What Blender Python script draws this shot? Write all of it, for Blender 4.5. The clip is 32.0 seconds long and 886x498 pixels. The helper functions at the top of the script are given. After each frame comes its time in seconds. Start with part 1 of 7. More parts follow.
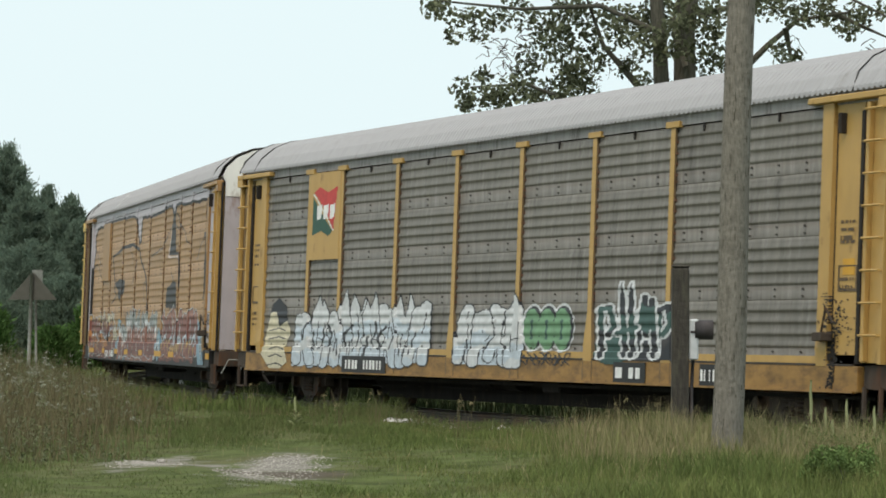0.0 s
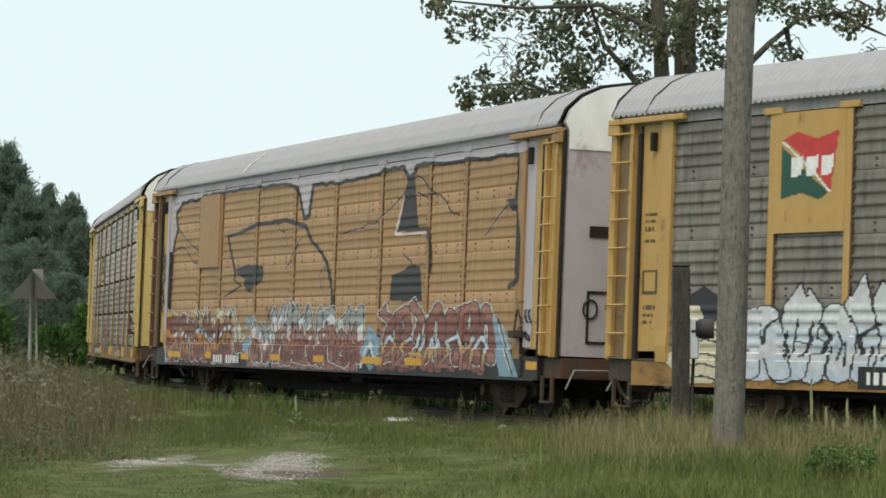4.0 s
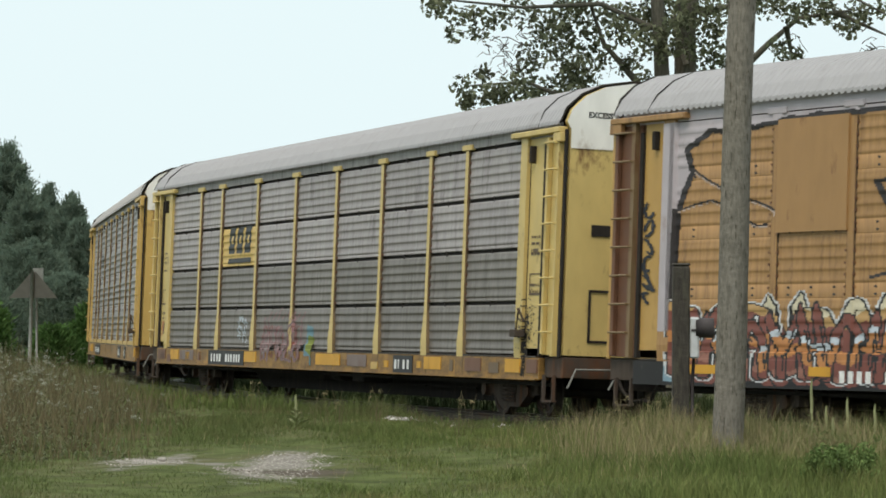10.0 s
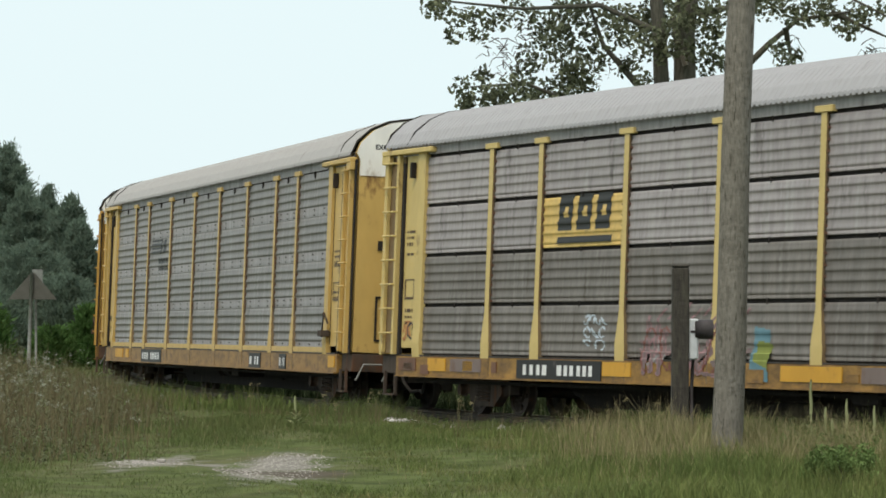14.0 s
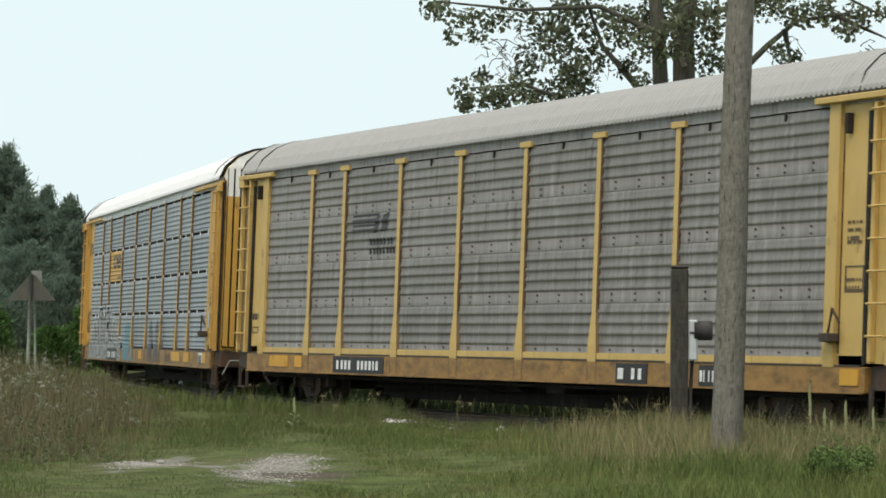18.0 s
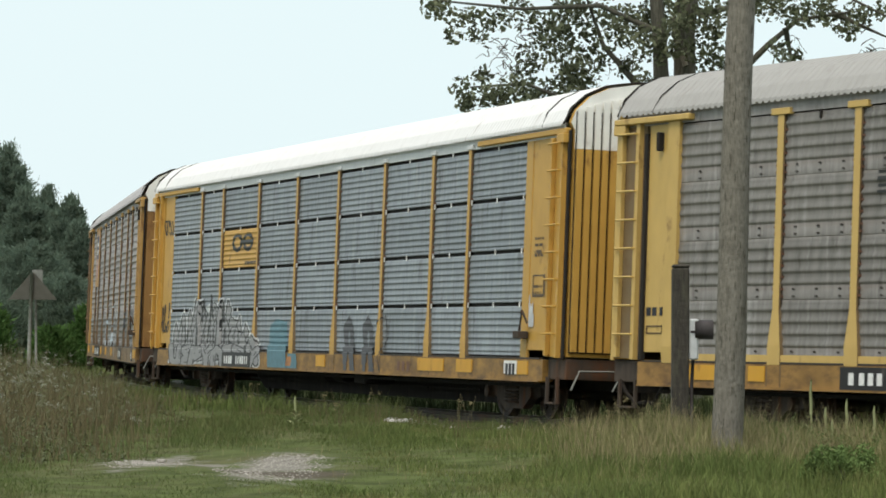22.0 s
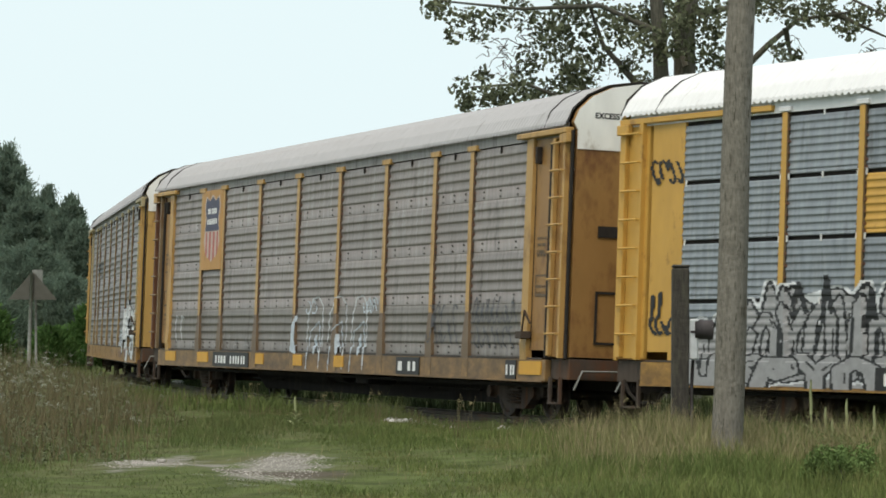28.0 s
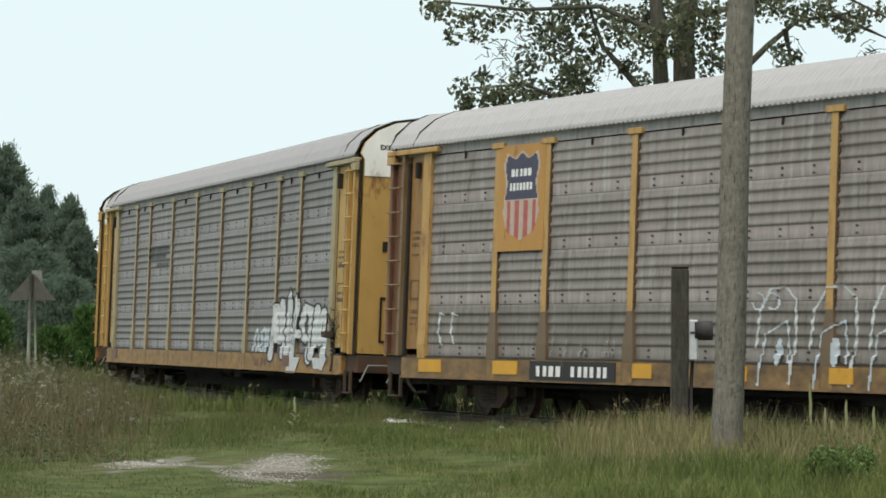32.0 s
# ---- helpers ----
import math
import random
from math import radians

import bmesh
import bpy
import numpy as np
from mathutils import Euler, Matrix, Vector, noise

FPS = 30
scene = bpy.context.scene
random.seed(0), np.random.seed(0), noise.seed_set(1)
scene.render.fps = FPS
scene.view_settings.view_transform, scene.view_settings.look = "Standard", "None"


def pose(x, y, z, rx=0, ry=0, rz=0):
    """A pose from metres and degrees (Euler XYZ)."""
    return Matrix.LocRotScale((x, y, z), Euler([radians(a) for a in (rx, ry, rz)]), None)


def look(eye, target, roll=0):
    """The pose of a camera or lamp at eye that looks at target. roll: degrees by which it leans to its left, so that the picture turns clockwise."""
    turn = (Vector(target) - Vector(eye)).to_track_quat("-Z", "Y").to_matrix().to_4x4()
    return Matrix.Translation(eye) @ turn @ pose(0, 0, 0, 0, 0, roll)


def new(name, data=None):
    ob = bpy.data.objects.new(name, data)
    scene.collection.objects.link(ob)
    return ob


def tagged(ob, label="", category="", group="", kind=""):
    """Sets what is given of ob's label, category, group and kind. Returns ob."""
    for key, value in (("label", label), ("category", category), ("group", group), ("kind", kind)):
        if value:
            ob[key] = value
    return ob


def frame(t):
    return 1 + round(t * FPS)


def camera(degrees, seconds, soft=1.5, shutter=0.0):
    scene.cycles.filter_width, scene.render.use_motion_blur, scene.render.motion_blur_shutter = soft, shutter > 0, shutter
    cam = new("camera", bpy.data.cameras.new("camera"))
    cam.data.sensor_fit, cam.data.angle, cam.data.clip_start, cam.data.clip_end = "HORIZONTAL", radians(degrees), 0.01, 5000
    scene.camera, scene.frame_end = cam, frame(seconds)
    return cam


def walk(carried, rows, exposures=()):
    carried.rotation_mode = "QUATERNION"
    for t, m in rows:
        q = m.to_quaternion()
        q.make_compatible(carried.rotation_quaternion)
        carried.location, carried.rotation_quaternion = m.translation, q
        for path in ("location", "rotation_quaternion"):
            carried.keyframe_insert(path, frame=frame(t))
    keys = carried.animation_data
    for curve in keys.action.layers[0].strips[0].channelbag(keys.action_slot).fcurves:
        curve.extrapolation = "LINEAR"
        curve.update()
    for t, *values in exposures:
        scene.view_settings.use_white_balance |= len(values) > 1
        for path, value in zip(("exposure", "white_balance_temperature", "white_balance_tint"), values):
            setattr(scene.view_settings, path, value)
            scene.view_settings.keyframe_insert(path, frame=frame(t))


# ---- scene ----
cam = camera(15.58, 32.0, soft=1.7, shutter=0.2)

EYE = (0.0, 0.0, 1.3726)
# small trembling of the tripod: seconds, yaw to the left, tilt up, in units of 1/5732 rad
TREMBLE = ((0, 0, 0.2), (2, 0.1, -0.1), (3, 0.8, -1.4), (3.5, 1.5, -1.4), (5.5, -1.5, -1.5), (7, -1.2, -1.5), (8, -0.1, -0.5),
           (9, 0, -1.5), (10, 1.2, -2.9), (11, 1.5, -2.8), (12, 0.6, 0), (14, 0, -0.5), (14.5, 0, -1.4), (16.5, 1.0, 1.8),
           (17, -0.6, 1.5), (18, -1.5, 1.5), (19, -1.4, 1.4), (20, -1.1, 0.2), (22, 0, -0.1), (23, 0, -1.7), (24, 0.6, -2.6),
           (25, 1.2, -2.0), (25.5, 0.8, -0.8), (27.5, 0, -0.1), (30, -0.2, 0.1), (31, -0.9, 0.2), (32, -0.8, 1.3))


def aim(yaw, tilt):
    a, b = yaw / 5732, 0.0262 + tilt / 5732
    return look(EYE, (EYE[0] - 100 * math.sin(a), 100 * math.cos(a), EYE[2] + 100 * math.tan(b)), 0.327)


walk(cam, [(t, aim(a, b)) for t, a, b in TREMBLE], exposures=((0, 0.0), (32, 0.0)))

# ---- light: a bright, evenly overcast sky and a weak, very soft sun ----
world = bpy.data.worlds.new("overcast_sky")
scene.world = world
world.use_nodes = True
wn, wl = world.node_tree.nodes, world.node_tree.links
bg = wn["Background"]
sky = wn.new("ShaderNodeTexSky")
sky.sky_type, sky.sun_disc = "NISHITA", False
sky.sun_elevation, sky.sun_rotation = radians(59), radians(204)
haze = wn.new("ShaderNodeMix")
haze.data_type, haze.blend_type = "RGBA", "MIX"
haze.inputs["Factor"].default_value = 0.97
wl.new(sky.outputs["Color"], haze.inputs["A"])
haze.inputs["B"].default_value = (8.25, 9.6, 9.8, 1)
wl.new(haze.outputs["Result"], bg.inputs["Color"])
bg.inputs["Strength"].default_value = 0.1

sun = new("sun", bpy.data.lights.new("sun", "SUN"))
sun.data.energy, sun.data.angle, sun.data.color = 2.35, radians(30), (1.0, 0.87, 0.72)
sun.matrix_world = look((-20, -44, 80), (0, 0, 0))

# ---- materials ----
def material(name, color, rough=0.6, metal=0.0, vary=0.25, scale=6.0, stain=None, stain_amount=0.0, stain_scale=1.2,
             streak=(1, 1, 1), bump=0.1, bump_scale=30.0, random_vary=0.0, island_vary=0.0, pale=0.0, spec=0.5):
    """A worn surface: base colour with fine and coarse variation, stains of a second colour and a fine relief."""
    m = bpy.data.materials.new(name)
    m.use_nodes = True
    n, l = m.node_tree.nodes, m.node_tree.links
    bsdf = n["Principled BSDF"]
    bsdf.inputs["Roughness"].default_value, bsdf.inputs["Metallic"].default_value = rough, metal
    co = n.new("ShaderNodeTexCoord")
    mp = n.new("ShaderNodeMapping")
    mp.inputs["Scale"].default_value = streak
    l.new(co.outputs["Object"], mp.inputs["Vector"])
    if random_vary:
        oi, sc = n.new("ShaderNodeObjectInfo"), n.new("ShaderNodeVectorMath")
        sc.operation = "SCALE"
        sc.inputs[0].default_value = (37.0, 11.0, 23.0)
        l.new(oi.outputs["Random"], sc.inputs["Scale"])
        l.new(sc.outputs["Vector"], mp.inputs["Location"])
    fine = n.new("ShaderNodeTexNoise")
    fine.inputs["Scale"].default_value, fine.inputs["Detail"].default_value = scale, 6
    l.new(mp.outputs["Vector"], fine.inputs["Vector"])
    rng = n.new("ShaderNodeMapRange")
    rng.inputs["From Min"].default_value, rng.inputs["From Max"].default_value = 0.3, 0.7
    rng.inputs["To Min"].default_value, rng.inputs["To Max"].default_value = 1 - vary, 1 + vary
    l.new(fine.outputs["Fac"], rng.inputs["Value"])
    value = rng.outputs["Result"]
    for amount, source in ((random_vary, "object"), (island_vary, "island")):
        if amount:
            if source == "object":
                src = n.new("ShaderNodeObjectInfo").outputs["Random"]
            else:
                src = n.new("ShaderNodeNewGeometry").outputs["Random Per Island"]
            r2 = n.new("ShaderNodeMapRange")
            r2.inputs["To Min"].default_value, r2.inputs["To Max"].default_value = 1 - amount, 1 + amount
            l.new(src, r2.inputs["Value"])
            mu = n.new("ShaderNodeMath")
            mu.operation = "MULTIPLY"
            l.new(value, mu.inputs[0])
            l.new(r2.outputs["Result"], mu.inputs[1])
            value = mu.outputs["Value"]
    mul = n.new("ShaderNodeVectorMath")
    mul.operation = "SCALE"
    mul.inputs[0].default_value = color
    l.new(value, mul.inputs["Scale"])
    out = mul.outputs["Vector"]
    if stain:
        big = n.new("ShaderNodeTexNoise")
        big.inputs["Scale"].default_value, big.inputs["Detail"].default_value, big.inputs["Roughness"].default_value = stain_scale, 8, 0.7
        l.new(mp.outputs["Vector"], big.inputs["Vector"])
        r3 = n.new("ShaderNodeMapRange")
        r3.inputs["From Min"].default_value, r3.inputs["From Max"].default_value = 0.62 - 0.3 * stain_amount, 0.75
        l.new(big.outputs["Fac"], r3.inputs["Value"])
        mix = n.new("ShaderNodeMix")
        mix.data_type = "RGBA"
        l.new(r3.outputs["Result"], mix.inputs["Factor"])
        l.new(out, mix.inputs["A"])
        mix.inputs["B"].default_value = (*stain, 1)
        out = mix.outputs["Result"]
    if pale:
        # chalky runs down the sheet
        mp2, runs, r4, mix2 = n.new("ShaderNodeMapping"), n.new("ShaderNodeTexNoise"), n.new("ShaderNodeMapRange"), n.new("ShaderNodeMix")
        mp2.inputs["Scale"].default_value = (5.0, 5.0, 0.35)
        l.new(co.outputs["Object"], mp2.inputs["Vector"])
        if random_vary:
            l.new(sc.outputs["Vector"], mp2.inputs["Location"])
        runs.inputs["Scale"].default_value, runs.inputs["Detail"].default_value, runs.inputs["Roughness"].default_value = 1.3, 7, 0.75
        l.new(mp2.outputs["Vector"], runs.inputs["Vector"])
        r4.inputs["From Min"].default_value, r4.inputs["From Max"].default_value, r4.inputs["To Max"].default_value = 0.52, 0.76, pale
        l.new(runs.outputs["Fac"], r4.inputs["Value"])
        mix2.data_type = "RGBA"
        l.new(r4.outputs["Result"], mix2.inputs["Factor"])
        l.new(out, mix2.inputs["A"])
        mix2.inputs["B"].default_value = (0.46, 0.45, 0.43, 1)
        out = mix2.outputs["Result"]
    bsdf.inputs["Specular IOR Level"].default_value = spec
    l.new(out, bsdf.inputs["Base Color"])
    if bump:
        bn = n.new("ShaderNodeTexNoise")
        bn.inputs["Scale"].default_value, bn.inputs["Detail"].default_value = bump_scale, 4
        l.new(co.outputs["Object"], bn.inputs["Vector"])
        bp = n.new("ShaderNodeBump")
        bp.inputs["Strength"].default_value, bp.inputs["Distance"].default_value = bump, 0.02
        l.new(bn.outputs["Fac"], bp.inputs["Height"])
        l.new(bp.outputs["Normal"], bsdf.inputs["Normal"])
    return m


RUST = (0.13, 0.055, 0.025)
GRIME = (0.06, 0.05, 0.045)
STREAK = (1.2, 1.2, 0.6)
MAT = {}


def steel(key, color, **kw):
    args = dict(spec=0.15, rough=0.7, metal=0.1, vary=0.16, scale=5, stain=GRIME, stain_amount=0.2, stain_scale=1.6, streak=(2.2, 1, 0.4), bump=0.05)
    args.update(kw)
    MAT[key] = material(key, color, **args)


def paint(key, color, **kw):
    args = dict(rough=0.5, vary=0.07, scale=3, stain=RUST, stain_amount=0.12, stain_scale=2.2, streak=STREAK, bump=0.03, spec=0.3)
    args.update(kw)
    MAT[key] = material(key, color, **args)


steel("galvanised_olive", (0.186, 0.168, 0.145), metal=0.36, rough=0.44, random_vary=0.1, pale=0.35)
steel("galvanised_grey", (0.332, 0.297, 0.290), metal=0.36, rough=0.44, random_vary=0.1, pale=0.55)
steel("galvanised_dark", (0.181, 0.166, 0.160), metal=0.36, rough=0.44, random_vary=0.1, pale=0.5)
steel("galvanised_warm", (0.209, 0.193, 0.178), metal=0.36, rough=0.44, random_vary=0.08, pale=0.6)
# darker and browner than the other sheets, for lower panel rows
steel("dark_brown_sheet", (0.194, 0.173, 0.155), metal=0.36, rough=0.44, random_vary=0.08, stain=(0.09, 0.07, 0.055), stain_amount=0.35, pale=0.3)
steel("galvanised_blue", (0.252, 0.275, 0.299), metal=0.36, rough=0.44, random_vary=0.1, pale=0.45)
paint("ochre_panel", (0.345, 0.20, 0.083), random_vary=0.06, stain=(0.15, 0.085, 0.045), stain_amount=0.3, streak=(5, 5, 0.4), stain_scale=1.6, vary=0.18)
steel("roof_light", (0.41, 0.40, 0.41), vary=0.05, bump=0.008, stain=(0.27, 0.26, 0.25), stain_amount=0.1, metal=0.0)
steel("roof_grey", (0.35, 0.346, 0.36), vary=0.05, bump=0.008, stain=(0.25, 0.24, 0.23), stain_amount=0.1, metal=0.0)
steel("roof_warm", (0.365, 0.356, 0.35), vary=0.05, bump=0.008, stain=(0.27, 0.25, 0.23), stain_amount=0.1, metal=0.0)
steel("roof_white", (0.74, 0.74, 0.75), vary=0.04, bump=0.008, stain=(0.45, 0.42, 0.40), stain_amount=0.05, metal=0.0)
paint("gold", (0.46, 0.29, 0.095))
paint("yellow", (0.55, 0.375, 0.125))
paint("pale_yellow", (0.58, 0.44, 0.17))
paint("orange_yellow", (0.52, 0.305, 0.07))
paint("tan_post", (0.34, 0.285, 0.165))
paint("brown_orange", (0.45, 0.275, 0.095), stain_amount=0.35)
paint("ochre_plain", (0.345, 0.20, 0.083), stain_amount=0.1)
paint("sill_gold", (0.285, 0.16, 0.046), stain=(0.075, 0.04, 0.024), stain_amount=0.5, stain_scale=3.2, vary=0.25, streak=(0.8, 1.2, 1.6))
paint("sill_dull", (0.24, 0.145, 0.058), stain=(0.06, 0.042, 0.032), stain_amount=0.8, stain_scale=2.4, vary=0.3, streak=(0.8, 1.2, 1.6))
paint("sill_mauve", (0.19, 0.145, 0.13), stain_amount=0.4)
paint("sill_yellow", (0.33, 0.185, 0.044), stain=(0.07, 0.04, 0.026), stain_amount=0.85, stain_scale=2.8, vary=0.3, streak=(0.9, 1.2, 1.6))
paint("cap_white", (0.78, 0.77, 0.74), stain=(0.42, 0.36, 0.30), stain_amount=0.15)
paint("bright_patch", (0.58, 0.31, 0.035), stain_amount=0.1)
paint("plate_black", (0.022, 0.021, 0.021), stain=(0.12, 0.1, 0.09), stain_amount=0.1)
paint("lilac_grey", (0.44, 0.40, 0.43), stain=(0.3, 0.22, 0.2), stain_amount=0.15)
MAT["rivet"] = material("rivet", (0.055, 0.048, 0.042), rough=0.8, vary=0.3)
paint("gap_shade", (0.05, 0.04, 0.032), stain_amount=0.3)
paint("ladder_rust", (0.15, 0.075, 0.045), stain_amount=0.3)
steel("eave_grey", (0.32, 0.302, 0.296), metal=0.0)
paint("dull_brown", (0.20, 0.14, 0.075), stain_amount=0.35)
paint("brown_end", (0.29, 0.16, 0.055), stain_amount=0.4)
paint("plate_orange", (0.44, 0.23, 0.06), stain_amount=0.15)
steel("galvanised_chalk", (0.265, 0.232, 0.216), metal=0.36, rough=0.44, random_vary=0.1, pale=0.75)
paint("foot_dirt", (0.15, 0.105, 0.065), stain_amount=0.4)
paint("rust_brown", (0.16, 0.08, 0.05), stain_amount=0.4)
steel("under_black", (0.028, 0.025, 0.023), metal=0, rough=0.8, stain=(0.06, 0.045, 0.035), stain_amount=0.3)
steel("truck_dirt", (0.075, 0.06, 0.05), metal=0, rough=0.85, stain=RUST, stain_amount=0.3)
steel("wheel_steel", (0.05, 0.04, 0.034), metal=0.1, rough=0.6, stain=RUST, stain_amount=0.3)
for key, color in dict(spray_white=(0.55, 0.565, 0.58), spray_pale=(0.47, 0.53, 0.59), spray_black=(0.01, 0.01, 0.011), spray_green=(0.14, 0.28, 0.15),
                       spray_teal=(0.03, 0.075, 0.065), spray_red=(0.18, 0.056, 0.04), spray_salmon=(0.285, 0.125, 0.09), spray_orange=(0.44, 0.19, 0.06),
                       spray_blue=(0.2, 0.31, 0.39), spray_aqua=(0.095, 0.20, 0.245), spray_pink=(0.27, 0.145, 0.155), spray_cream=(0.55, 0.50, 0.36),
                       mural_dark=(0.019, 0.014, 0.014), spray_dust=(0.27, 0.29, 0.28), spray_faded=(0.165, 0.115, 0.11), spray_tan=(0.42, 0.26, 0.10), spray_slate=(0.019, 0.02, 0.026), logo_red=(0.50, 0.035, 0.03), logo_green=(0.012, 0.07, 0.045), logo_white=(0.75, 0.75, 0.74),
                       logo_dark=(0.014, 0.014, 0.012), logo_navy=(0.045, 0.045, 0.085), logo_stripe=(0.40, 0.09, 0.075), logo_pale=(0.62, 0.50, 0.45), logo_dull=(0.47, 0.37, 0.31),
                       logo_yellow=(0.58, 0.40, 0.12), stencil=(0.10, 0.06, 0.025), spray_ghost=(0.26, 0.25, 0.24), spray_silver=(0.28, 0.28, 0.285), spray_smoke=(0.075, 0.077, 0.085)).items():
    MAT[key] = material(key, color, rough=0.55, vary=0.14, scale=7, stain=GRIME, stain_amount=0.06, stain_scale=2, bump=0.03)
MAT["ballast"] = material("ballast", (0.06, 0.052, 0.045), rough=0.95, spec=0.1, vary=0.5, scale=25, bump=0.9, bump_scale=45)
MAT["tie"] = material("tie", (0.04, 0.032, 0.026), rough=0.9, vary=0.35, scale=8, bump=0.4)
MAT["rail"] = material("rail", (0.05, 0.038, 0.03), rough=0.55, metal=0.5, vary=0.2, stain=RUST, stain_amount=0.4)
MAT["pole_wood"] = material("pole_wood", (0.185, 0.172, 0.148), rough=0.95, vary=0.3, scale=14, streak=(3, 3, 0.9), bump=0.7, bump_scale=16,
                            stain=(0.06, 0.054, 0.044), stain_amount=0.3, stain_scale=7, pale=0.15, spec=0.1)
MAT["post_wood"] = material("post_wood", (0.043, 0.038, 0.031), rough=0.9, vary=0.45, scale=9, streak=(3, 3, 0.5), bump=0.7, bump_scale=14, stain=(0.075, 0.072, 0.05), stain_amount=0.4, stain_scale=3)
MAT["box_grey"] = material("box_grey", (0.52, 0.54, 0.56), rough=0.5, vary=0.1, scale=8)
MAT["pipe_dark"] = material("pipe_dark", (0.045, 0.038, 0.04), rough=0.7, vary=0.25, scale=8)
MAT["sign_back"] = material("sign_back", (0.10, 0.095, 0.08), rough=0.6, metal=0.3, vary=0.15, scale=5)
MAT["sign_post"] = material("sign_post", (0.22, 0.225, 0.21), rough=0.6, metal=0.3, vary=0.2, scale=9)
MAT["bark"] = material("bark", (0.082, 0.078, 0.06), rough=0.95, vary=0.4, scale=7, streak=(3, 3, 0.6), bump=0.8, bump_scale=12)


def leaf_material(name, color, dry=None, vary=0.4, glow=0.0):
    m = material(name, color, rough=0.8, vary=0.22, scale=1.6, stain=dry, stain_amount=0.38, stain_scale=0.55, bump=0, island_vary=vary)
    b = m.node_tree.nodes["Principled BSDF"]
    b.inputs["Specular IOR Level"].default_value = 0.06
    if glow:
        # light passes through the thin leaf
        n, l = m.node_tree.nodes, m.node_tree.links
        thin, mix = n.new("ShaderNodeBsdfTranslucent"), n.new("ShaderNodeMixShader")
        l.new(b.inputs["Base Color"].links[0].from_socket, thin.inputs["Color"])
        mix.inputs["Fac"].default_value = glow
        l.new(b.outputs["BSDF"], mix.inputs[1])
        l.new(thin.outputs["BSDF"], mix.inputs[2])
        l.new(mix.outputs["Shader"], n["Material Output"].inputs["Surface"])
    MAT[name] = m
    return m


leaf_material("bush_green", (0.13, 0.19, 0.065), vary=0.4)
leaf_material("leaf_dark", (0.135, 0.148, 0.092), vary=0.6, glow=0.35)
leaf_material("leaf_conifer", (0.16, 0.21, 0.158), vary=0.16, glow=0.5)
leaf_material("leaf_bright", (0.088, 0.16, 0.05), vary=0.3, glow=0.35)
leaf_material("grass_green", (0.128, 0.158, 0.052), dry=(0.25, 0.19, 0.10), vary=0.38)
leaf_material("grass_lush", (0.106, 0.14, 0.045), dry=(0.19, 0.165, 0.078), vary=0.38)
leaf_material("grass_deep", (0.1, 0.128, 0.046), dry=(0.165, 0.14, 0.075), vary=0.3)
leaf_material("stalk_brown", (0.145, 0.122, 0.07), vary=0.35)
leaf_material("grass_dry", (0.27, 0.23, 0.13), vary=0.35)
leaf_material("weed_green", (0.088, 0.13, 0.043), vary=0.4)
leaf_material("mullein", (0.30, 0.32, 0.17), vary=0.2)
# weed green darkened to carry the shade behind the train
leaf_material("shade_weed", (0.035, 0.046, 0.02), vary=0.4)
leaf_material("weed_grey", (0.14, 0.152, 0.09), vary=0.25)
leaf_material("flower_white", (0.34, 0.36, 0.3), vary=0.2)
leaf_material("flower_yellow", (0.26, 0.30, 0.09), vary=0.2)

# ---- mesh helpers ----
def part(name, bm, mat, parent=None, label=""):
    """Links a bmesh, or a finished mesh, as one object under a thing or a part."""
    if isinstance(bm, bmesh.types.BMesh):
        data = bpy.data.meshes.new(name)
        bm.to_mesh(data)
        bm.free()
    else:
        data = bm
    if mat is not None and not data.materials:
        data.materials.append(MAT[mat])
    ob = new(name, data)
    ob.parent = parent
    if label:
        ob["label"] = label
    return ob


def grid_mesh(name, verts, faces, mat):
    data = bpy.data.meshes.new(name)
    data.from_pydata([tuple(v) for v in verts], [], [tuple(f) for f in faces])
    data.materials.append(MAT[mat])
    return data


def add_box(bm, x0, x1, y0, y1, z0, z1, bevel=0.0):
    m = Matrix.Translation(((x0 + x1) / 2, (y0 + y1) / 2, (z0 + z1) / 2)) @ Matrix.Diagonal((x1 - x0, y1 - y0, z1 - z0, 1))
    made = bmesh.ops.create_cube(bm, size=1, matrix=m)["verts"]
    if bevel:
        edges = {e for v in made for e in v.link_edges}
        bmesh.ops.bevel(bm, geom=list(edges), offset=bevel, segments=1, affect="EDGES")


def box(x0, x1, y0, y1, z0, z1, bevel=0.0):
    bm = bmesh.new()
    add_box(bm, x0, x1, y0, y1, z0, z1, bevel)
    return bm


def add_tube(bm, points, radii, sides=8, cap=True):
    """A tapered tube through the points."""
    rings = []
    for i, p in enumerate(points):
        a, b = Vector(points[max(i - 1, 0)]), Vector(points[min(i + 1, len(points) - 1)])
        d = (b - a).normalized()
        side = d.cross(Vector((0, 0, 1)) if abs(d.z) < 0.9 else Vector((1, 0, 0))).normalized()
        up = side.cross(d)
        rings.append([bm.verts.new(Vector(p) + radii[i] * (math.cos(q) * side + math.sin(q) * up))
                      for q in (2 * math.pi * k / sides for k in range(sides))])
    for r0, r1 in zip(rings, rings[1:]):
        for k in range(sides):
            f = bm.faces.new((r0[k], r0[(k + 1) % sides], r1[(k + 1) % sides], r1[k]))
            f.smooth = sides > 6
    if cap:
        bm.faces.new(rings[0])
        bm.faces.new(rings[-1][::-1])


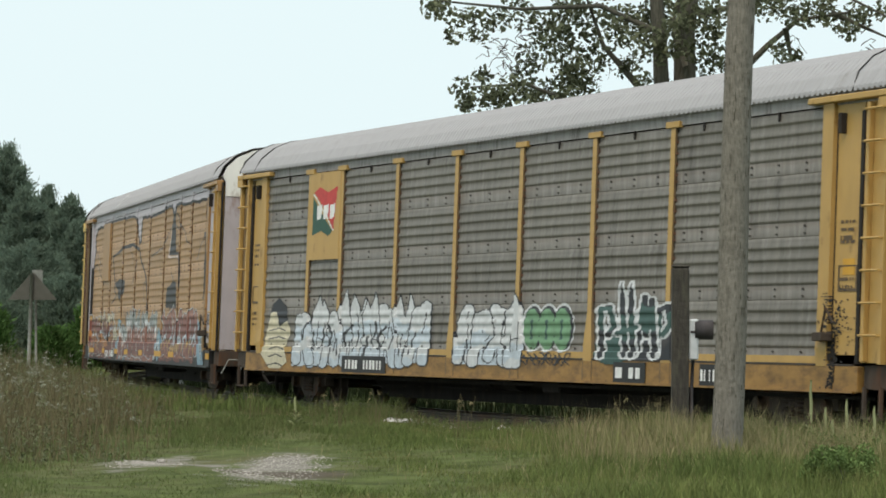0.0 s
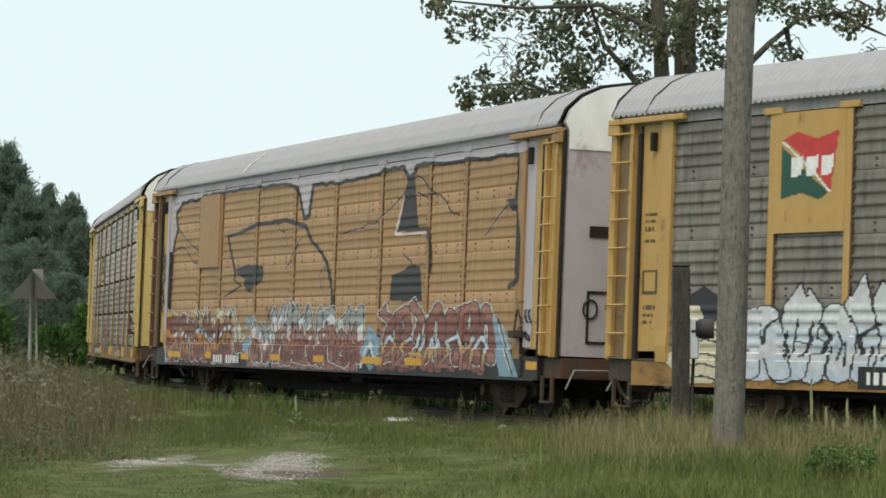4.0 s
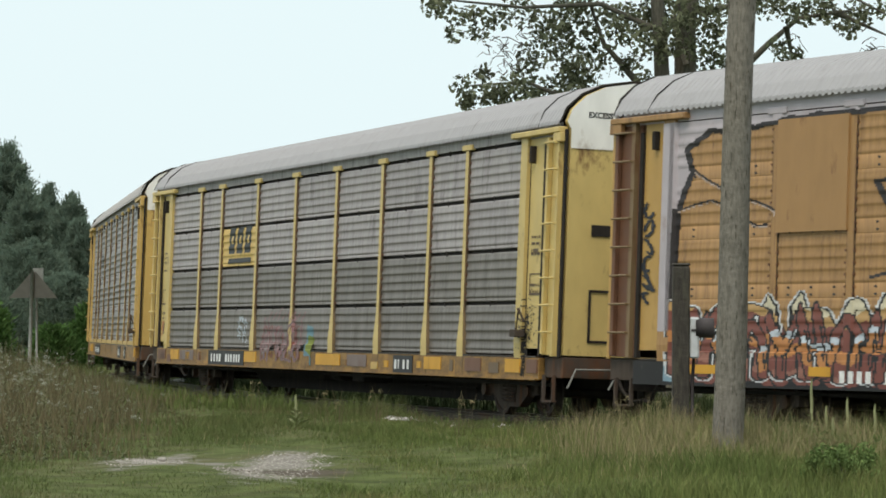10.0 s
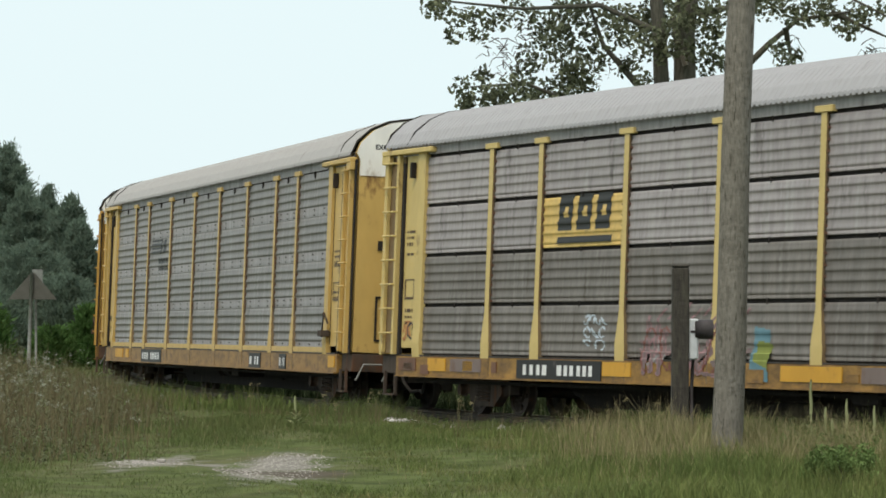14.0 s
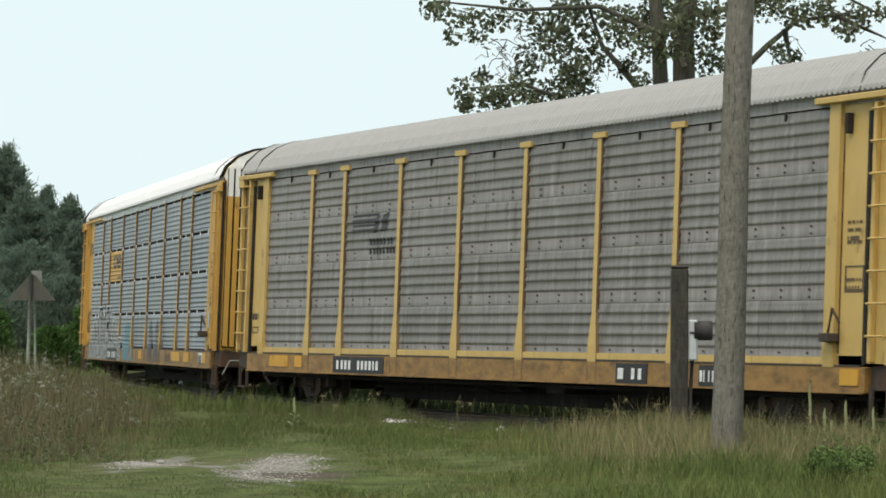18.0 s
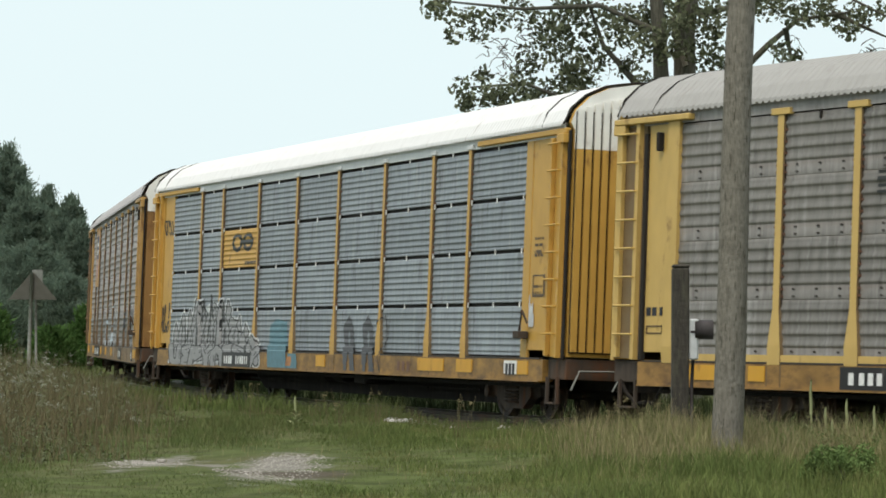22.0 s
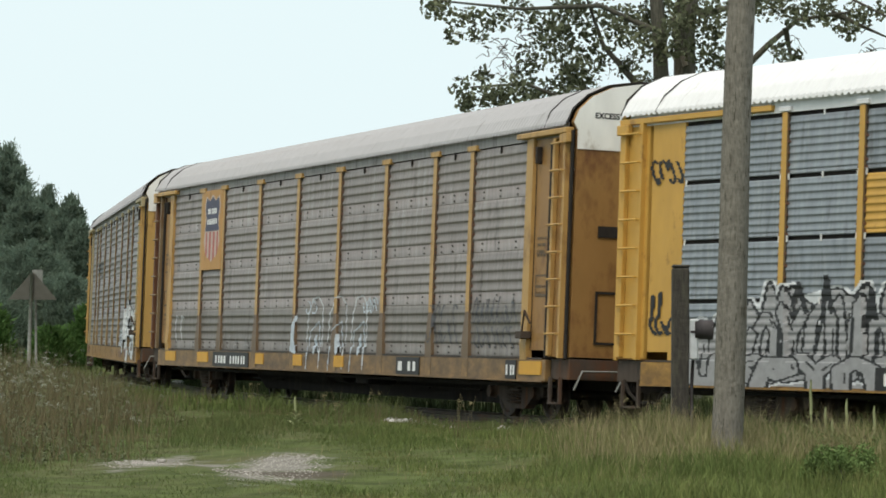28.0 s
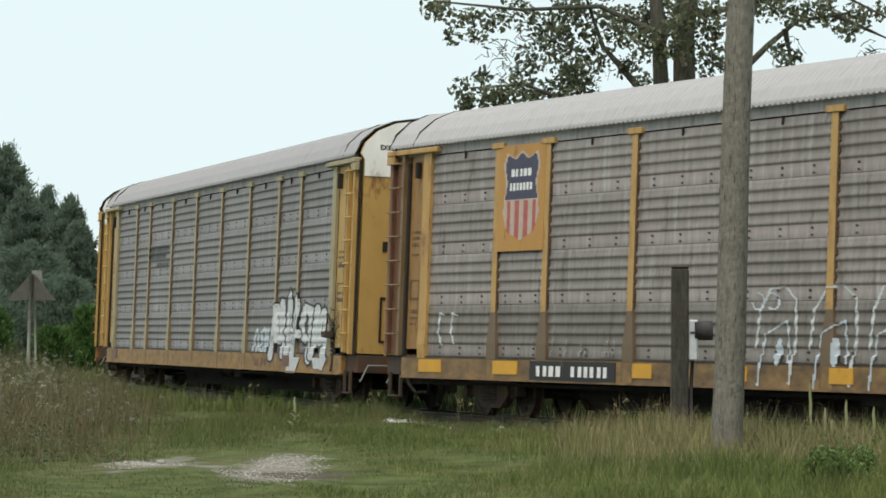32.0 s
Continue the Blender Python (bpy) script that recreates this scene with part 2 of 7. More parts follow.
def loft(bm, sections):
    """Joins rings of equally many points, with both ends closed."""
    rings = [[bm.verts.new(p) for p in s] for s in sections]
    n = len(rings[0])
    for a, b in zip(rings, rings[1:]):
        for k in range(n):
            bm.faces.new((a[k], a[(k + 1) % n], b[(k + 1) % n], b[k]))
    bm.faces.new(rings[0][::-1])
    bm.faces.new(rings[-1])


# ---- the track's line: a curve of about 160 m radius that eases into a tangent behind ----
STEP = 0.25
_s = np.arange(-320, 320, STEP)
_k = 0.0059226 + 8.43e-7 * np.clip(_s, -50, 50) ** 2
_k = np.where(_s < -50, _k * np.clip((_s + 75) / 25, 0, 1), np.where(_s > 50, 0.0065, _k))
_h = np.cumsum(_k) * STEP
_h += -1.2543 - np.interp(0, _s, _h)
_x, _y = np.cumsum(np.cos(_h)) * STEP, np.cumsum(np.sin(_h)) * STEP
_x += -2.0665 - np.interp(0, _s, _x)
_y += 66.1892 - np.interp(0, _s, _y)
LEAN = math.degrees(math.atan(0.0339))


def on_track(s):
    return Vector((float(np.interp(s, _s, _x)), float(np.interp(s, _s, _y)), 0.0)), float(np.interp(s, _s, _h))


def track_distance(x, y):
    """Distance of each place from the track's centre line."""
    keep = (_s > -200) & (_s < 150)
    tx, ty = _x[keep][::4], _y[keep][::4]
    return np.sqrt(((np.asarray(x)[..., None] - tx) ** 2 + (np.asarray(y)[..., None] - ty) ** 2).min(-1))


def ground_z(x, y):
    x, y = np.asarray(x, float), np.asarray(y, float)
    d = track_distance(x, y)
    z = -0.10 + 0.05 * np.sin(x * 0.9 + 1.3) * np.sin(y * 0.35) + 0.03 * np.sin(x * 2.3 + y * 0.8)
    left = np.exp(-((x + 10.5) / 3.2) ** 2 - ((y - 60) / 22) ** 2)
    z = z + 0.38 * left
    return z + (-0.20 - z) * np.clip((2.9 - d) / 0.9, 0, 1)


# ---- ground: one sheet to the horizon ----
gx = np.concatenate([[-2500, -900, -350, -150, -80, -50, -34], np.arange(-26, 26.1, 0.5), [34, 50, 80, 150, 350, 900, 2500]])
gy = np.concatenate([[-2500, -900, -300, -100, -40, -10, 5, 15, 20], np.arange(24, 110, 0.6), [115, 125, 140, 170, 220, 320, 600, 1200, 2500]])
GX, GY = np.meshgrid(gx, gy)
GZ = ground_z(GX, GY)
nx, ny = len(gx), len(gy)
gm = material("ground_soil", (0.082, 0.1, 0.038), rough=1.0, vary=0.4, scale=2.2, stain=(0.125, 0.108, 0.064), stain_amount=0.45, stain_scale=0.35, bump=0.8, bump_scale=9, spec=0.03)
MAT["ground_soil"] = gm
gn, gl = gm.node_tree.nodes, gm.node_tree.links
# a worn patch of pale gravel in the grass
gco, glen, gnoise, gadd, grange, gmix = (gn.new(k) for k in ("ShaderNodeTexCoord", "ShaderNodeMath", "ShaderNodeTexNoise", "ShaderNodeMath", "ShaderNodeMapRange", "ShaderNodeMix"))


def lobe(cx, cy, rx, ry):
    """Distance from an oval's middle, in units of its radii."""
    mp, ln = gn.new("ShaderNodeMapping"), gn.new("ShaderNodeVectorMath")
    mp.inputs["Location"].default_value, mp.inputs["Scale"].default_value = (-cx / rx, -cy / ry, 0), (1 / rx, 1 / ry, 0)
    gl.new(gco.outputs["Object"], mp.inputs["Vector"])
    ln.operation = "LENGTH"
    gl.new(mp.outputs["Vector"], ln.inputs[0])
    return ln.outputs["Value"]


glen.operation = "MINIMUM"
gmin = gn.new("ShaderNodeMath")
gmin.operation = "MINIMUM"
gl.new(lobe(-1.83, 35.5, 0.68, 4.4), gmin.inputs[0])
gl.new(lobe(-3.3, 36.8, 0.5, 3.6), gmin.inputs[1])
gl.new(gmin.outputs["Value"], glen.inputs[0])
gl.new(lobe(-2.6, 36.6, 0.28, 0.8), glen.inputs[1])
gnoise.inputs["Scale"].default_value, gnoise.inputs["Detail"].default_value, gnoise.inputs["Roughness"].default_value = 2.1, 7, 0.8
gmap = gn.new("ShaderNodeMapping")
gmap.inputs["Scale"].default_value = (0.9, 0.7, 1)
gl.new(gco.outputs["Object"], gmap.inputs["Vector"])
gl.new(gmap.outputs["Vector"], gnoise.inputs["Vector"])
gadd.operation = "MULTIPLY_ADD"
gl.new(gnoise.outputs["Fac"], gadd.inputs[0])
gadd.inputs[1].default_value = 4.2
gl.new(glen.outputs["Value"], gadd.inputs[2])
grange.inputs["From Min"].default_value, grange.inputs["From Max"].default_value = 3.08, 2.55
gl.new(gadd.outputs["Value"], grange.inputs["Value"])
gmix.data_type = "RGBA"
gbsdf = gn["Principled BSDF"]
gl.new(gbsdf.inputs["Base Color"].links[0].from_socket, gmix.inputs["A"])
gfine, gscale = gn.new("ShaderNodeTexNoise"), gn.new("ShaderNodeVectorMath")
gfine.inputs["Scale"].default_value, gfine.inputs["Detail"].default_value, gfine.inputs["Roughness"].default_value = 7.0, 8, 0.85
gl.new(gmap.outputs["Vector"], gfine.inputs["Vector"])
gscale.operation = "SCALE"
gscale.inputs[0].default_value = (0.43, 0.40, 0.355)
gl.new(gfine.outputs["Fac"], gscale.inputs["Scale"])
gl.new(gscale.outputs["Vector"], gmix.inputs["B"])
gl.new(grange.outputs["Result"], gmix.inputs["Factor"])
# a damp rut across it
rut, rrange, rmix = gn.new("ShaderNodeMath"), gn.new("ShaderNodeMapRange"), gn.new("ShaderNodeMix")
rut.operation = "ADD"
gl.new(lobe(-1.68, 34.1, 0.7, 0.75), rut.inputs[0])
gl.new(gnoise.outputs["Fac"], rut.inputs[1])
rrange.inputs["From Min"].default_value, rrange.inputs["From Max"].default_value, rrange.inputs["To Max"].default_value = 1.75, 1.3, 0.85
gl.new(rut.outputs["Value"], rrange.inputs["Value"])
rmix.data_type = "RGBA"
gl.new(rrange.outputs["Result"], rmix.inputs["Factor"])
gl.new(gmix.outputs["Result"], rmix.inputs["A"])
rmix.inputs["B"].default_value = (0.085, 0.07, 0.055, 1)
gl.new(rmix.outputs["Result"], gbsdf.inputs["Base Color"])
ground = part("ground", grid_mesh("ground", np.stack([GX, GY, GZ], -1).reshape(-1, 3),
              [(j * nx + i, j * nx + i + 1, (j + 1) * nx + i + 1, (j + 1) * nx + i) for j in range(ny - 1) for i in range(nx - 1)], "ground_soil"), None)
for f in ground.data.polygons:
    f.use_smooth = True
tagged(ground, "rough grassy ground with a worn patch of pale gravel", "ground", kind="structure")


# ---- track ----
def sweep(name, profile, s0, s1, mat, ds=1.0):
    """A profile (offset to the left, height) drawn along the track, leaning with it."""
    rows = np.arange(s0, s1 + 0.01, ds)
    verts, faces, k = [], [], len(profile)
    for s in rows:
        p, h = on_track(s)
        left = Vector((-math.sin(h), math.cos(h), 0))
        for o, z in profile:
            q = p + left * (o + z * 0.0339)
            verts.append((q.x, q.y, z - 0.0339 * o - 0.05))
    for r in range(len(rows) - 1):
        for i in range(k):
            a, b = r * k + i, r * k + (i + 1) % k
            faces.append((a, b, b + k, a + k))
    faces += [tuple(range(k))[::-1], tuple(range((len(rows) - 1) * k, len(rows) * k))]
    return grid_mesh(name, verts, faces, mat)


bed = part("ballast_bed", sweep("ballast_bed", [(-2.6, -0.5), (2.6, -0.5), (1.75, -0.16), (-1.75, -0.16)], -150, 120, "ballast"), None)
tagged(bed, "grey stone ballast bed under the rails", "track bed", kind="structure")
RAIL_PROFILE = [(-0.07, -0.17), (0.07, -0.17), (0.07, -0.155), (0.012, -0.135), (0.012, -0.045), (0.036, -0.03), (0.036, 0.0), (-0.036, 0.0), (-0.036, -0.03), (-0.012, -0.045), (-0.012, -0.135), (-0.07, -0.155)]
for o in (-0.75, 0.75):
    r = part("rail", sweep("rail", [(o + a, b) for a, b in RAIL_PROFILE], -150, 120, "rail"), None)
    tagged(r, "worn rusty steel rail on wooden ties", "rail", group="rails of the track", kind="structure")
tie_mesh = bpy.data.meshes.new("tie")
tb = box(-0.115, 0.115, -1.3, 1.3, -0.34, -0.175, 0.012)
tb.to_mesh(tie_mesh)
tb.free()
tie_mesh.materials.append(MAT["tie"])
ties = new("railway_ties")
tagged(ties, "dark creosoted wooden ties sunk in ballast", "railway ties", kind="structure")
for i in range(170):
    s = -44 + i * 0.52
    p, h = on_track(s)
    t = new("tie", tie_mesh)
    t.matrix_basis = pose(p.x, p.y, 0.02 - 0.03 * random.random(), -LEAN, 0, math.degrees(h) + random.uniform(-1.5, 1.5))
    t.parent = ties

# ---- railcars ----
# car space: x along the way it rolls, y to its left, z up from the rails; the side at y < 0 is the one the camera sees
POSTS = (-9.2, -7.38, -4.48, -1.62, 1.22, 4.12, 6.92, 8.88)
BAY_L, BAY_R = -11.8, 11.62
SKIN = 1.50
Z_SILL0, Z_SILL1, Z_P0, Z_P1, Z_EAVE = 0.62, 0.97, 1.0, 4.50, 4.72
ROW_H = (Z_P1 - Z_P0) / 4
RIDGE = 0.165
POST_D, FOOT_D, FOOT_END = 0.045, 0.062, 0.056


def ridge(z, count=0):
    """Outward relief of the corrugated side sheets at height z: four ridges over a flat band in each of four rows, or an even run of ridges."""
    h = (np.asarray(z, float) - Z_P0) % ROW_H
    low, pitch, n = (0.05, (ROW_H - 0.07) / count, count) if count else (0.19, RIDGE, 4)
    q = ((h - low) % pitch) / pitch
    bulge = 0.5 - 0.5 * np.cos(np.pi * np.where(q < 0.28, q / 0.28, np.clip((0.76 - q) / 0.48, 0, 1)))
    return np.where((h > low) & (h < low + n * pitch), (0.013 if count else 0.0165) * bulge, 0.0)


def side_offset(u, z, ridges=1.0, posts=1.0, count=0):
    """Outermost surface of the visible side: sheets, posts with flared feet, sill."""
    u, z = np.asarray(u, float), np.asarray(z, float)
    y = SKIN + ridges * ridge(z, count)
    y = np.where(z < Z_P0, SKIN + (0.056 if posts == 1 else 0.05), y)
    y = np.where((z >= Z_P0) & (z < 1.105), np.maximum(y, SKIN + 0.046), y)
    for p in POSTS:
        flare = np.clip((1.75 - z) / 0.5, 0, 1) * (z < 1.75)
        half = 0.075 + 0.085 * flare * (posts == 1)
        foot = np.clip((1.22 - z) / 0.25, 0, 1)
        face = np.where(z < 1.22, FOOT_D - (FOOT_D - FOOT_END) * foot, POST_D + (FOOT_D - POST_D) * flare)
        y = np.where((np.abs(u - p) < half + 0.02) & (z > Z_SILL1 - 0.05), np.maximum(SKIN + posts * face, y), y)
    y = np.where((u > BAY_R - 0.03) | (u < BAY_L + 0.03), np.where(z < Z_P0, SKIN + 0.05, SKIN + 0.062), y)
    return np.where(((u > BAY_R + 0.27) | (u < BAY_L - 0.27)) & (z > Z_P0), SKIN + 0.002, y)


PIECES = {}


def panel_mesh(width, mat, rivets, count=0):
    key = ("panel", round(width, 2), mat, rivets, count)
    if key in PIECES:
        return PIECES[key]
    low, pitch, n = (0.05, (ROW_H - 0.07) / count, count) if count else (0.19, RIDGE, 4)
    zs = [0.0, 0.012, low]
    for k in range(n):
        b = low + k * pitch
        zs += [b + f * pitch for f in (0.0, 0.08, 0.15, 0.21, 0.28, 0.43, 0.6, 0.76)]
    zs = [z for z in zs if z < ROW_H - 0.02] + [ROW_H - 0.012]
    prof = [(-0.03, 0.0)] + [(float(ridge(Z_P0 + z, count)) if z > 0.02 else 0.0, z) for z in zs] + [(-0.03, ROW_H - 0.012)]
    verts, faces = [], []
    for x in (0, width):
        verts += [(x, -y, z) for y, z in prof]
    k = len(prof)
    faces = [(i, i + k, i + 1 + k, i + 1) for i in range(k - 1)]
    slots = [0] * len(faces)
    if rivets:
        for c in range(3):
            for z in (0.05, 0.15):
                x = width * (0.2 + 0.3 * c)
                b = len(verts)
                for dy in (0.0, -0.012):
                    verts += [(x + 0.034 * math.cos(q), dy, z + 0.017 * math.sin(q)) for q in (math.pi / 3 * j for j in range(6))]
                faces.append(tuple(b + 6 + j for j in range(6)))
                faces += [(b + j, b + (j + 1) % 6, b + 6 + (j + 1) % 6, b + 6 + j) for j in range(6)]
                slots += [1] * 7
    data = grid_mesh("side_panel", verts, faces, mat)
    data.materials.append(MAT["rivet"])
    for f, s in zip(data.polygons, slots):
        f.material_index = s
        f.use_smooth = s == 0 and 0 < f.index < k - 2
    PIECES[key] = data
    return data


def post_mesh(mat, side_mat, foot_mat=None, half=0.075, flared=True):
    """A pressed post with a flared foot between two dark strips that imitate gap shade, with bolts along them."""
    key = ("post", mat, side_mat, foot_mat, half, flared)
    if key not in PIECES:
        bm = bmesh.new()
        wide = 0.08 if flared else 0.0
        rows = [(4.52, half, POST_D), (1.75, half, POST_D), (1.24, 0.94 * wide + half, FOOT_D), (1.21, wide + half, FOOT_D), (0.96, wide + half, FOOT_END)]
        if not flared:
            rows = [(z, w, 0.5 * d) for z, w, d in rows]
        loft(bm, [[(-w, 0.03, z), (-w, -d, z), (w, -d, z), (w, 0.03, z)] for z, w, d in rows])
        bmesh.ops.recalc_face_normals(bm, faces=bm.faces)
        plain = len(bm.faces)
        for z in [Z_P0 + k * ROW_H + dz for k in range(4) for dz in (0.05, 0.15, 0.32, 0.48, 0.65)]:
            if z > 1.8:
                for q in (-1, 1):
                    add_box(bm, q * (half + 0.02) - 0.016, q * (half + 0.02) + 0.016, -0.034, 0.0, z - 0.016, z + 0.016)
        bolts = len(bm.faces)
        # thin dark strips along both edges, drawn as the shadow of the gaps
        for q in (-1, 1):
            a, b = sorted((q * (half - 0.002), q * (half + 0.02)))
            add_box(bm, a, b, -0.012, 0.02, 1.75, 4.5)
        data = bpy.data.meshes.new("post")
        bm.to_mesh(data)
        bm.free()
        for name in (mat, side_mat, foot_mat or mat, "rust_brown", "gap_shade"):
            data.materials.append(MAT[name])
        # side faces take side_mat, mostly a duller brown than the front
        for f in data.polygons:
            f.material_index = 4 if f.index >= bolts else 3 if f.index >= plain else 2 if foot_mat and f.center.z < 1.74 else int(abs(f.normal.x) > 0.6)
        PIECES[key] = data
    return PIECES[key]


def box_mesh(name, mat, *dims, bevel=0.0):
    key = (name, mat, dims)
    if key not in PIECES:
        data = bpy.data.meshes.new(name)
        bm = box(*dims, bevel=bevel)
        bm.to_mesh(data)
        bm.free()
        data.materials.append(MAT[mat])
        PIECES[key] = data
    return PIECES[key]


def roof_mesh(mat, length):
    """A rounded roof of cross-ribbed sheet with a toothed lower edge."""
    key = ("roof", mat)
    if key in PIECES:
        return PIECES[key]
    sec = [(1.60, 4.70), (1.59, 4.74), (1.47, 4.94), (1.24, 5.17), (0.90, 5.33), (0.42, 5.41), (0.0, 5.43)]
    sec += [(-y, z) for y, z in sec[-2::-1]]
    verts, faces, k = [], [], len(sec)
    pitch = 0.15
    n = int(length / pitch)
    xs = []
    for i in range(n):
        x = -length / 2 + i * pitch
        xs += [(x, 0), (x + 0.08, 0), (x + 0.092, 1), (x + 0.138, 1)]
    xs.append((length / 2, 0))
    for x, up in xs:
        for j, (y, z) in enumerate(sec):
            r = 0.014 * up if 0 < j < k - 1 else -0.028 * (1 - up)
            verts.append((x, y, z + r))
    faces = [(i * k + j, i * k + j + 1, (i + 1) * k + j + 1, (i + 1) * k + j) for i in range(len(xs) - 1) for j in range(k - 1)]
    data = grid_mesh("roof", verts, faces, mat)
    PIECES[key] = data
    return data


def end_section(x0, x1, grow=0.0):
    """A closed slab with the car's arched cross-section above the door."""
    sec = [(1.45, 1.02), (1.45, 4.6), (1.52, 4.72), (1.44, 4.92), (1.21, 5.145), (0.88, 5.30), (0.42, 5.38), (0, 5.40)]
    sec += [(-y, z) for y, z in sec[-2::-1]]
    bm = bmesh.new()
    loft(bm, [[(x, y, z) for y, z in sec] for x in (x0, x1)])
    bmesh.ops.recalc_face_normals(bm, faces=bm.faces)
    return bm


def ladder(parent, x, mat, rail_mat, sign):
    """A side ladder: two stiles with rungs between them."""
    rails = part("ladder", box(x - 0.27, x - 0.18, -SKIN - 0.09, -SKIN - 0.012, 1.03, 4.50, 0.008), rail_mat, parent, "ladder with bent steel rungs")
    part("stile", box_mesh("stile", mat, -0.045, 0.045, -SKIN - 0.09, -SKIN, 1.0, 4.56), None, rails).location = (x + 0.25, 0, 0)
    key = ("rung", mat)
    if key not in PIECES:
        bm = bmesh.new()
        add_tube(bm, [(-0.24, -SKIN - 0.06, 0), (-0.24, -SKIN - 0.13, 0), (0.24, -SKIN - 0.13, 0), (0.24, -SKIN - 0.06, 0)], [0.018] * 4, 6)
        data = bpy.data.meshes.new("rung")
        bm.to_mesh(data)
        bm.free()
        data.materials.append(MAT[mat])
        PIECES[key] = data
    for i in range(8):
        r = new("rung", PIECES[key])
        r.location, r.parent = (x, 0, 1.38 + 0.432 * i), rails
    return rails


def wheelset_mesh():
    if "wheelset" not in PIECES:
        bm = bmesh.new()
        prof = [(0.0, 0.10), (0.03, 0.10), (0.05, 0.16), (0.02, 0.20), (0.02, 0.33), (0.05, 0.36), (0.05, 0.42), (-0.06, 0.425), (-0.085, 0.45), (-0.09, 0.44), (-0.09, 0.36), (-0.04, 0.32), (-0.04, 0.18), (-0.06, 0.10)]
        n = 28
        for side in (-1, 1):
            rings = [[bm.verts.new((r * math.sin(q), side * (0.75 + a), r * math.cos(q))) for q in (2 * math.pi * k / n for k in range(n))] for a, r in prof]
            for a, b in zip(rings, rings[1:] + rings[:1]):
                for k in range(n):
                    bm.faces.new((a[k], a[(k + 1) % n], b[(k + 1) % n], b[k]))
            for k in range(6):
                q = k * math.pi / 3
                add_box(bm, 0.26 * math.sin(q) - 0.03, 0.26 * math.sin(q) + 0.03, side * 0.78 - 0.02, side * 0.78 + 0.02, 0.26 * math.cos(q) - 0.03, 0.26 * math.cos(q) + 0.03)
        add_tube(bm, [(0, -0.98, 0), (0, 0.98, 0)], [0.085, 0.085], 10)
        bmesh.ops.recalc_face_normals(bm, faces=bm.faces)
        data = bpy.data.meshes.new("wheelset")
        bm.to_mesh(data)
        bm.free()
        data.materials.append(MAT["wheel_steel"])
        PIECES["wheelset"] = data
    return PIECES["wheelset"]


def side_frame_mesh():
    if "side_frame" not in PIECES:
        outline = [(-1.12, 0.50), (-1.05, 0.60), (-0.72, 0.60), (-0.42, 0.72), (0.42, 0.72), (0.72, 0.60), (1.05, 0.60), (1.12, 0.50), (1.12, 0.36), (0.72, 0.36), (0.40, 0.15), (-0.40, 0.15), (-0.72, 0.36), (-1.12, 0.36)]
        bm = bmesh.new()
        rings = [[bm.verts.new((x, y, z)) for x, z in outline] for y in (-0.08, 0.08)]
        n = len(outline)
        bm.faces.new(rings[0])
        bm.faces.new(rings[1][::-1])
        for k in range(n):
            bm.faces.new((rings[0][k], rings[1][k], rings[1][(k + 1) % n], rings[0][(k + 1) % n]))
        bmesh.ops.recalc_face_normals(bm, faces=bm.faces)
        for x in (-0.17, 0.0, 0.17):
            for i in range(5):
                add_tube(bm, [(x, -0.10, 0.24 + i * 0.06), (x, -0.10, 0.275 + i * 0.06)], [0.07, 0.07], 8)
        for x in (-0.89, 0.89):
            add_tube(bm, [(x, -0.06, 0.42), (x, -0.19, 0.42)], [0.12, 0.10], 10)
        data = bpy.data.meshes.new("side_frame")
        bm.to_mesh(data)
        bm.free()
        data.materials.append(MAT["truck_dirt"])
        PIECES["side_frame"] = data
    return PIECES["side_frame"]


